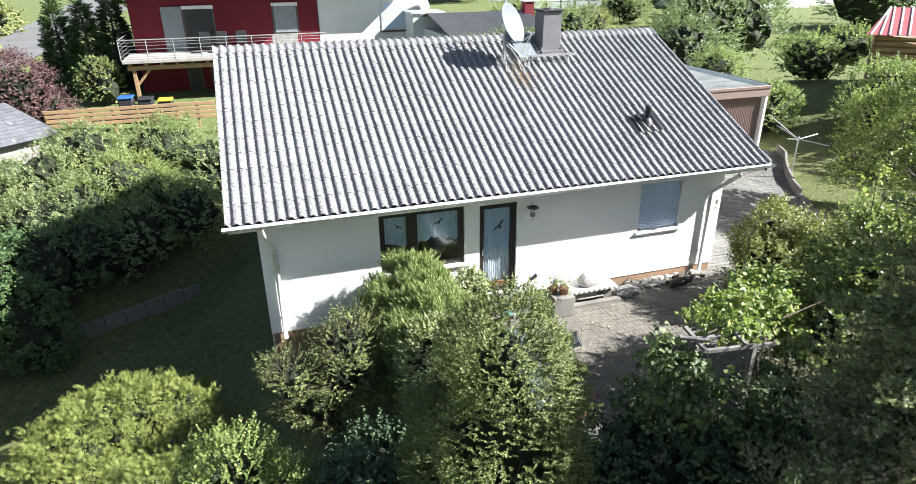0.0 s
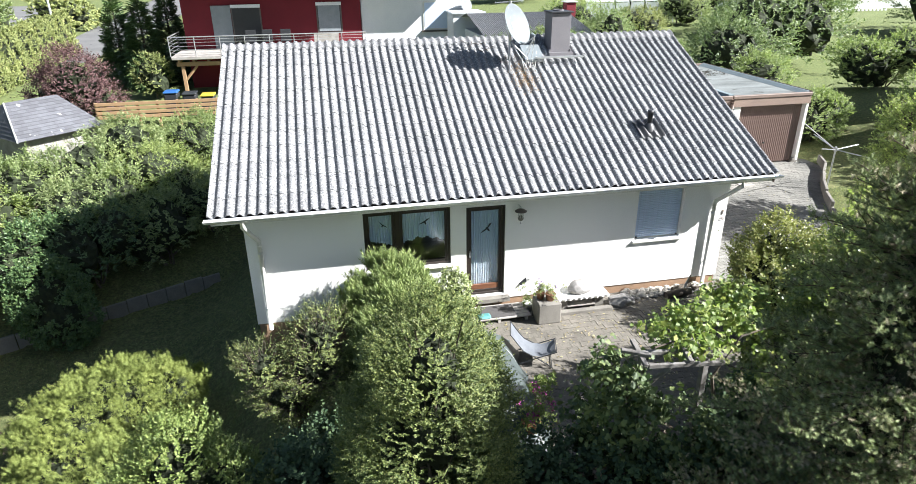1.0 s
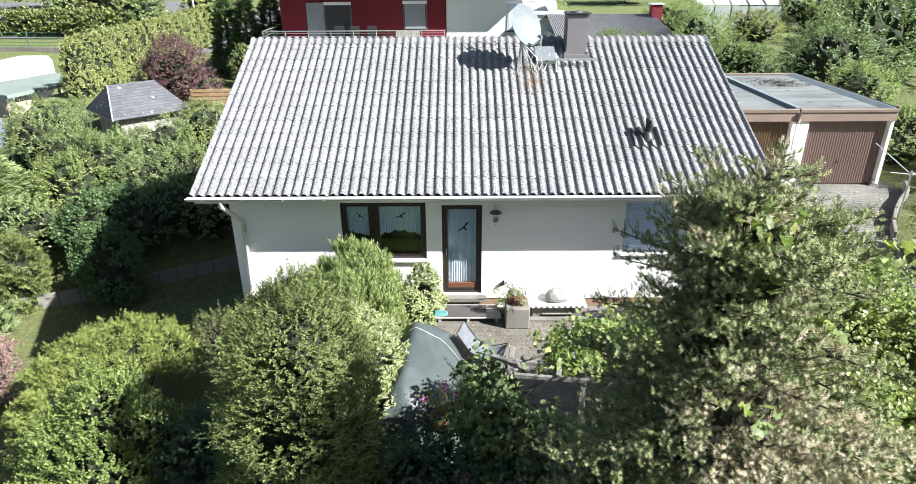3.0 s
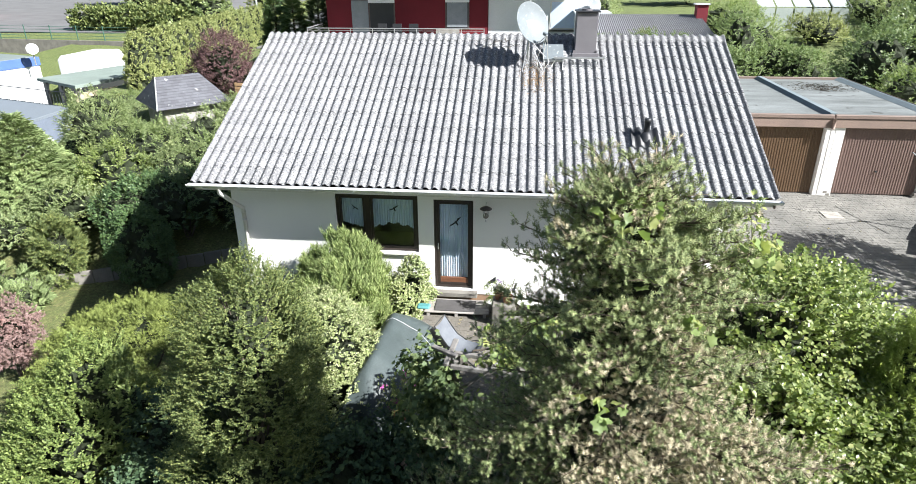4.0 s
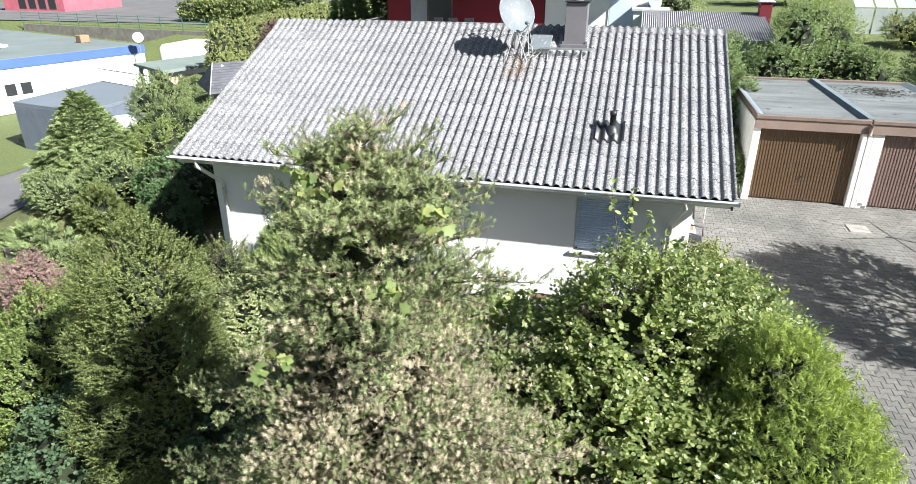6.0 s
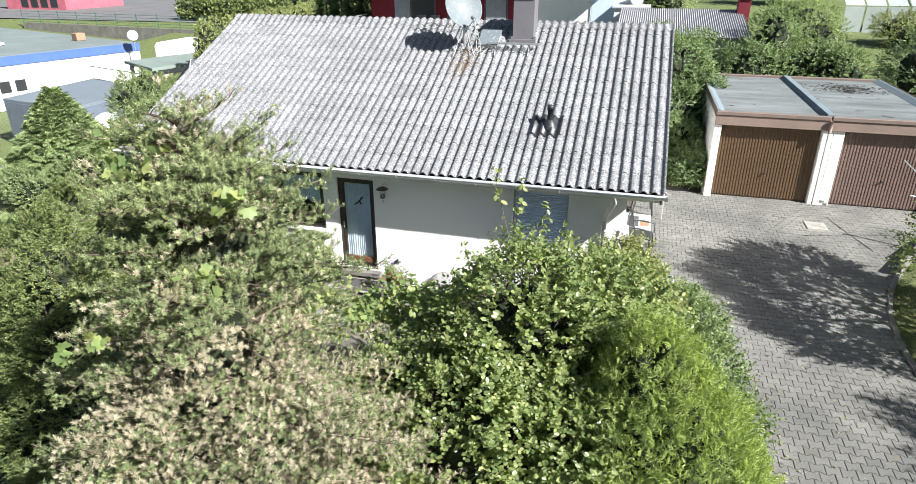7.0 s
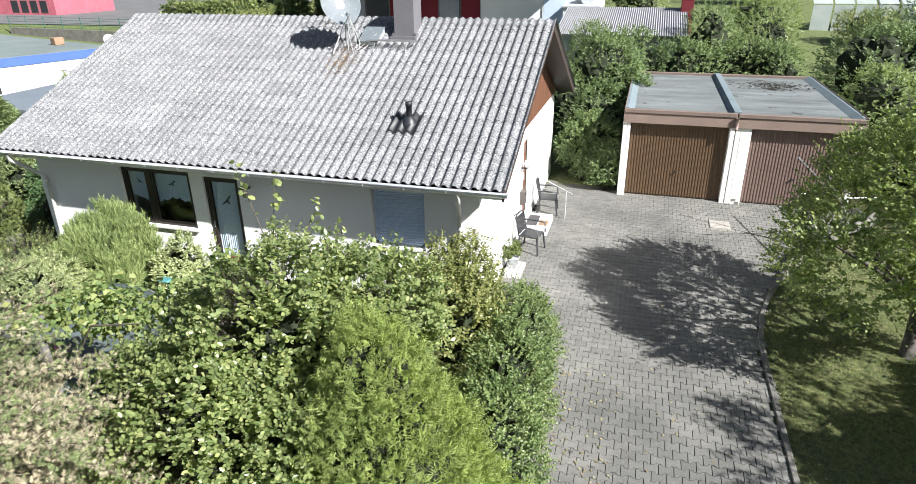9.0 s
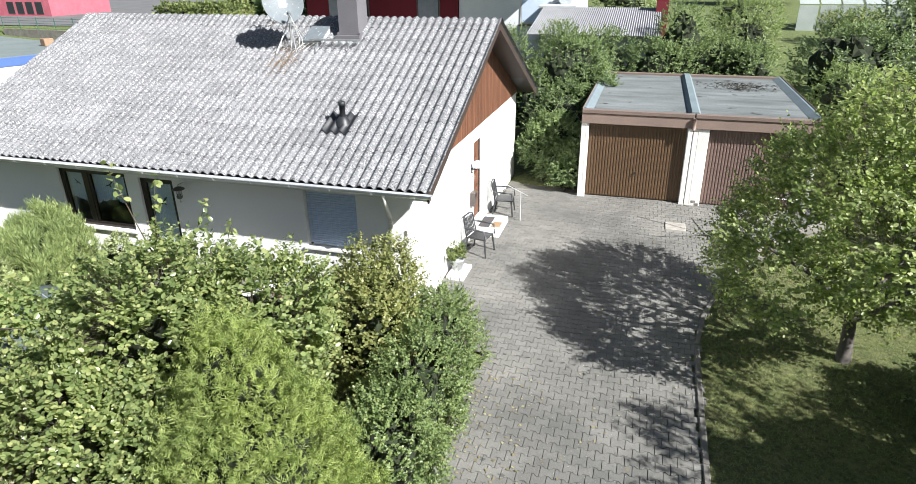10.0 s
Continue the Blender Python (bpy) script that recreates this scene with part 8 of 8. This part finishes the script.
part("ring", Geo().tube([(10.47 + 0.05 * math.cos(k * 0.57), -0.012, 1.50 + 0.03 * math.sin(k * 0.57)) for k in range(12)], 0.005, 5), M["fascia"], nb)
sl = thing("garden_tap", "small dark tap cover low on the wall", "tap")
part("cover", Geo().add([(5.88, -0.003, 0.42), (6.05, -0.003, 0.56), (6.05, -0.003, 0.46), (5.92, -0.06, 0.40), (6.04, -0.06, 0.47)], [(0, 1, 4, 3), (1, 2, 4), (0, 3, 2), (3, 4, 2)]), M["black_plastic"], sl)
part("knob", Geo().tube([(6.10, -0.003, 0.50), (6.10, -0.04, 0.50)], 0.02, 8), M["steel"], sl)

# rotary clothes dryer on the lawn edge
rd = thing("rotary_dryer", "folded-out rotary clothes dryer with bare arms", "clothes dryer")
rx, ry, rz = 17.62, 4.94, 1.23
part("pole", Geo().tube([(rx, ry, -0.2), (rx, ry, rz + 0.1)], 0.025, 8), M["steel"], rd)
part("hub", Geo().tube([(rx, ry, rz - 0.05), (rx, ry, rz + 0.06)], 0.05, 10), M["steel"], rd)
for w, up in ((0.2, 0.05), (1.6, 0.25), (2.6, 0.75), (3.6, 0.2), (5.0, 0.0)):
    part("arm", Geo().tube([(rx, ry, rz), (rx + 1.0 * math.cos(w), ry + 1.0 * math.sin(w), rz + up)], 0.015, 6), M["steel"], rd)
tagged(part("drain_cover", Geo().box(15.15, 15.65, 5.75, 6.25, -0.12, float(drive_z(6)) + 0.025, 0.01), M["stone"]), "pale square drain cover in the paving", "drain cover")
for k, (x, y) in enumerate(((15.9, 7.75), (18.55, 7.75))):
    for i in range(2):
        tagged(part("loose_brick", Geo().box(-0.12, 0.12, -0.06, 0.06, 0, 0.075, 0.006), M["concrete"], at=pose(x + 0.03 * i, y, float(drive_z(y)) + 0.075 * i, 0, 0, 8 * i - 4)), "loose grey-brown brick stacked by the garage pillar", "brick", "loose bricks")

# bins and fence behind the bank
for k, (col, x) in enumerate((((0.03, 0.12, 0.35), -4.4), ((0.03, 0.035, 0.04), -3.65), ((0.55, 0.42, 0.05), -2.9))):
    bn = thing("wheelie_bin", ("wheeled bin with blue lid", "wheeled bin with black lid", "wheeled bin with yellow lid")[k], "bin", "wheeled bins", at=pose(x, 18.5, float(ground_z(x, 18.5))))
    part("body", Geo().box(-0.28, 0.28, -0.3, 0.3, 0.05, 0.98, 0.05), M["black_plastic"], bn)
    part("lid", Geo().box(-0.3, 0.3, -0.34, 0.33, 0.985, 1.07, 0.03), surface("bin_lid", col, None, 3, 50, 0.45), bn)
    for s in (-0.22, 0.22):
        part("wheel", Geo().tube([(s - 0.03, 0.3, 0.1), (s + 0.03, 0.3, 0.1)], 0.1, 10), M["black_plastic"], bn)
fence = thing("timber_fence", "low brown timber fence above the bank", "fence")
for k in range(9):
    x = -7.2 + k * 0.8
    z = float(ground_z(x, 17.4))
    part("fence_post", Geo().box(x - 0.05, x + 0.05, 17.35, 17.45, z - 0.2, 1.42, 0.01), M["pine_wood"], fence)
for z in (0.75, 0.93, 1.11, 1.29):
    part("fence_board", Geo().box(-7.2, -0.9, 17.30, 17.345, z, z + 0.13, 0.008), M["pine_wood"], fence)
lp = thing("lamp_post", "tall pale lamp post by the road", "lamp post")
zz = float(ground_z(-21.9, 56.5))
part("pole", Geo().tube([(-21.9, 56.5, zz - 0.2), (-21.9, 56.5, 6.5)], [0.11, 0.07], 10), M["zinc"], lp)
part("lamp_head", Geo().box(-22.1, -21.7, 55.6, 56.6, 6.5, 6.65, 0.04), M["zinc"], lp)

# fallen leaves on the patio and along the drive
M["fallen"] = leaf_material("fallen_leaf", [(0.16, 0.12, 0.05), (0.24, 0.19, 0.08), (0.30, 0.27, 0.14)], 0.8, 0.1, gain=1.2)
frng = np.random.default_rng(415)
for x0, x1, y0, y1, n, label in ((4.9, 10.8, -4.9, -0.3, 1100, "small yellowed leaves fallen on the patio"), (12.2, 13.3, -6.5, -1.0, 260, "dry leaves fallen along the hedge foot"), (13.2, 16.5, -4.0, 6.5, 170, "few dry leaves scattered over the drive")):
    fx = x0 + (x1 - x0) * (frng.random(n) ** (1.8 if x0 == 12.2 else 1.0))
    fy = frng.uniform(y0, y1, n)
    fz = np.full(n, PZ + 0.006) if x0 < 11 else drive_z(fy) + 0.012
    v, f = scatter(T_OVAL, np.stack([fx, fy, fz], -1), frng.normal(size=(n, 3)) * np.array([1, 1, 0.1]), np.tile([0, 0, 1.0], (n, 1)) + frng.normal(0, 0.2, (n, 3)), 0.025 + 0.035 * frng.random(n))
    tagged(part("fallen_leaves", fast_mesh("fallen_leaves", v, f, M["fallen"]), None), label, "fallen leaves", kind="stuff")

# grass blades in tufts on the lawns
trng = np.random.default_rng(91)
tuft = t_shoot(5, 0.3, 0.11, np.random.default_rng(6))
LEAF["grass"] = leaf_material("grass_blades", [(0.06, 0.078, 0.024), (0.10, 0.12, 0.038), (0.19, 0.18, 0.075)], 0.55, 0.6, patch=0.9)
for x0, x1, y0, y1, n, label in ((15.8, 20.5, -3.5, 5.0, 15000, "rough mown grass under the apple tree"), (-7.0, 1.5, -3.0, 4.6, 11000, "rough mown grass on the lower lawn")):
    gx2, gy2 = trng.uniform(x0, x1, n), trng.uniform(y0, y1, n)
    ok = (gx2 > drive_right(gy2) + 0.12) if x0 > 10 else (gx2 < 0.35) | (gy2 < -0.4)
    gx2, gy2 = gx2[ok], gy2[ok]
    m = len(gx2)
    v, f = scatter(tuft, np.stack([gx2, gy2, ground_z(gx2, gy2) - 0.005], -1), np.tile([0, 0, 1.0], (m, 1)) + trng.normal(0, 0.45, (m, 3)), trng.normal(size=(m, 3)), 0.045 + 0.075 * trng.random(m) ** 2)
    tagged(part("grass_tufts", fast_mesh("grass_tufts", v, f, LEAF["grass"]), None), label, "grass", kind="stuff")

# ---- paving pieces ----
PL, PW, PA = 0.2, 0.165, 0.018


def paver_ring(gap=0.0042):
    h, w = PL / 2 - gap, PW / 2 - gap
    top = [(-h, w + PA), (-0.068, w + PA), (-0.034, w - PA), (0.034, w - PA), (0.068, w + PA), (h, w + PA)]
    return [(x, -y) for x, y in top] + [(x, y) for x, y in top[::-1]]


ring = paver_ring()
paver_mesh = Geo().prism(ring, -0.03, 0.0, 0.004).mesh("paver", M["paver"])
prng = np.random.default_rng(77)
base_v = np.array([(x, y, z) for z in (-0.03, 0.0) for x, y in ring])
rest_v, count = {"driveway": [], "patio": []}, 0


def lay(which, x, y, z):
    rz = prng.normal(0, 0.008)
    c, s = math.cos(rz), math.sin(rz)
    v = base_v.copy()
    v[:, 0], v[:, 1] = base_v[:, 0] * c - base_v[:, 1] * s + x, base_v[:, 0] * s + base_v[:, 1] * c + y
    v[:, 2] += z + prng.normal(0, 0.0022) + 0.004 * math.sin(x * 1.3) * math.sin(y * 0.9) + base_v[:, 0] * prng.normal(0, 0.012)
    rest_v[which].append(v)


row = 0
y = -7.5
while y < 8.0:
    x = float(drive_left(y)) + 0.06 + (0.1 if row % 2 else 0.0)
    while x < float(drive_right(y)) + 0.05:
        if 12.4 < x < 15.3 and -4.0 < y < -1.0 and count < 300:
            part("paver", paver_mesh, None, drive, at=pose(x, y, float(drive_z(y)) + prng.normal(0, 0.0022), prng.normal(0, 0.4), prng.normal(0, 0.4), prng.normal(0, 0.4)))
            count += 1
        else:
            lay("driveway", x, y, float(drive_z(y)))
        x += PL
    y += PW
    row += 1
row, y = 0, -5.1
while y < -0.1:
    x = 4.3 + (0.1 if row % 2 else 0.0)
    while x < (10.95 if y > -0.6 else 10.95):
        lay("patio", x, y, PZ - 0.004)
        x += PL
    y += PW
    row += 1
n = 12
faces12 = [(k, (k + 1) % n, n + (k + 1) % n, n + k) for k in range(n)]
for which, owner, mat in (("driveway", drive, M["paver_joined"]), ("patio", patio, M["patio"])):
    me = bpy.data.meshes.new("paving")
    vs = np.concatenate(rest_v[which])
    m = len(rest_v[which])
    fs = []
    for k in range(m):
        o = k * 24
        fs += [tuple(o + i for i in q) for q in faces12]
        fs.append(tuple(range(o + 12, o + 24)))
    me.from_pydata(vs.tolist(), [], fs)
    me.materials.append(mat)
    tagged(part("paving", me, None, owner), kind="stuff")
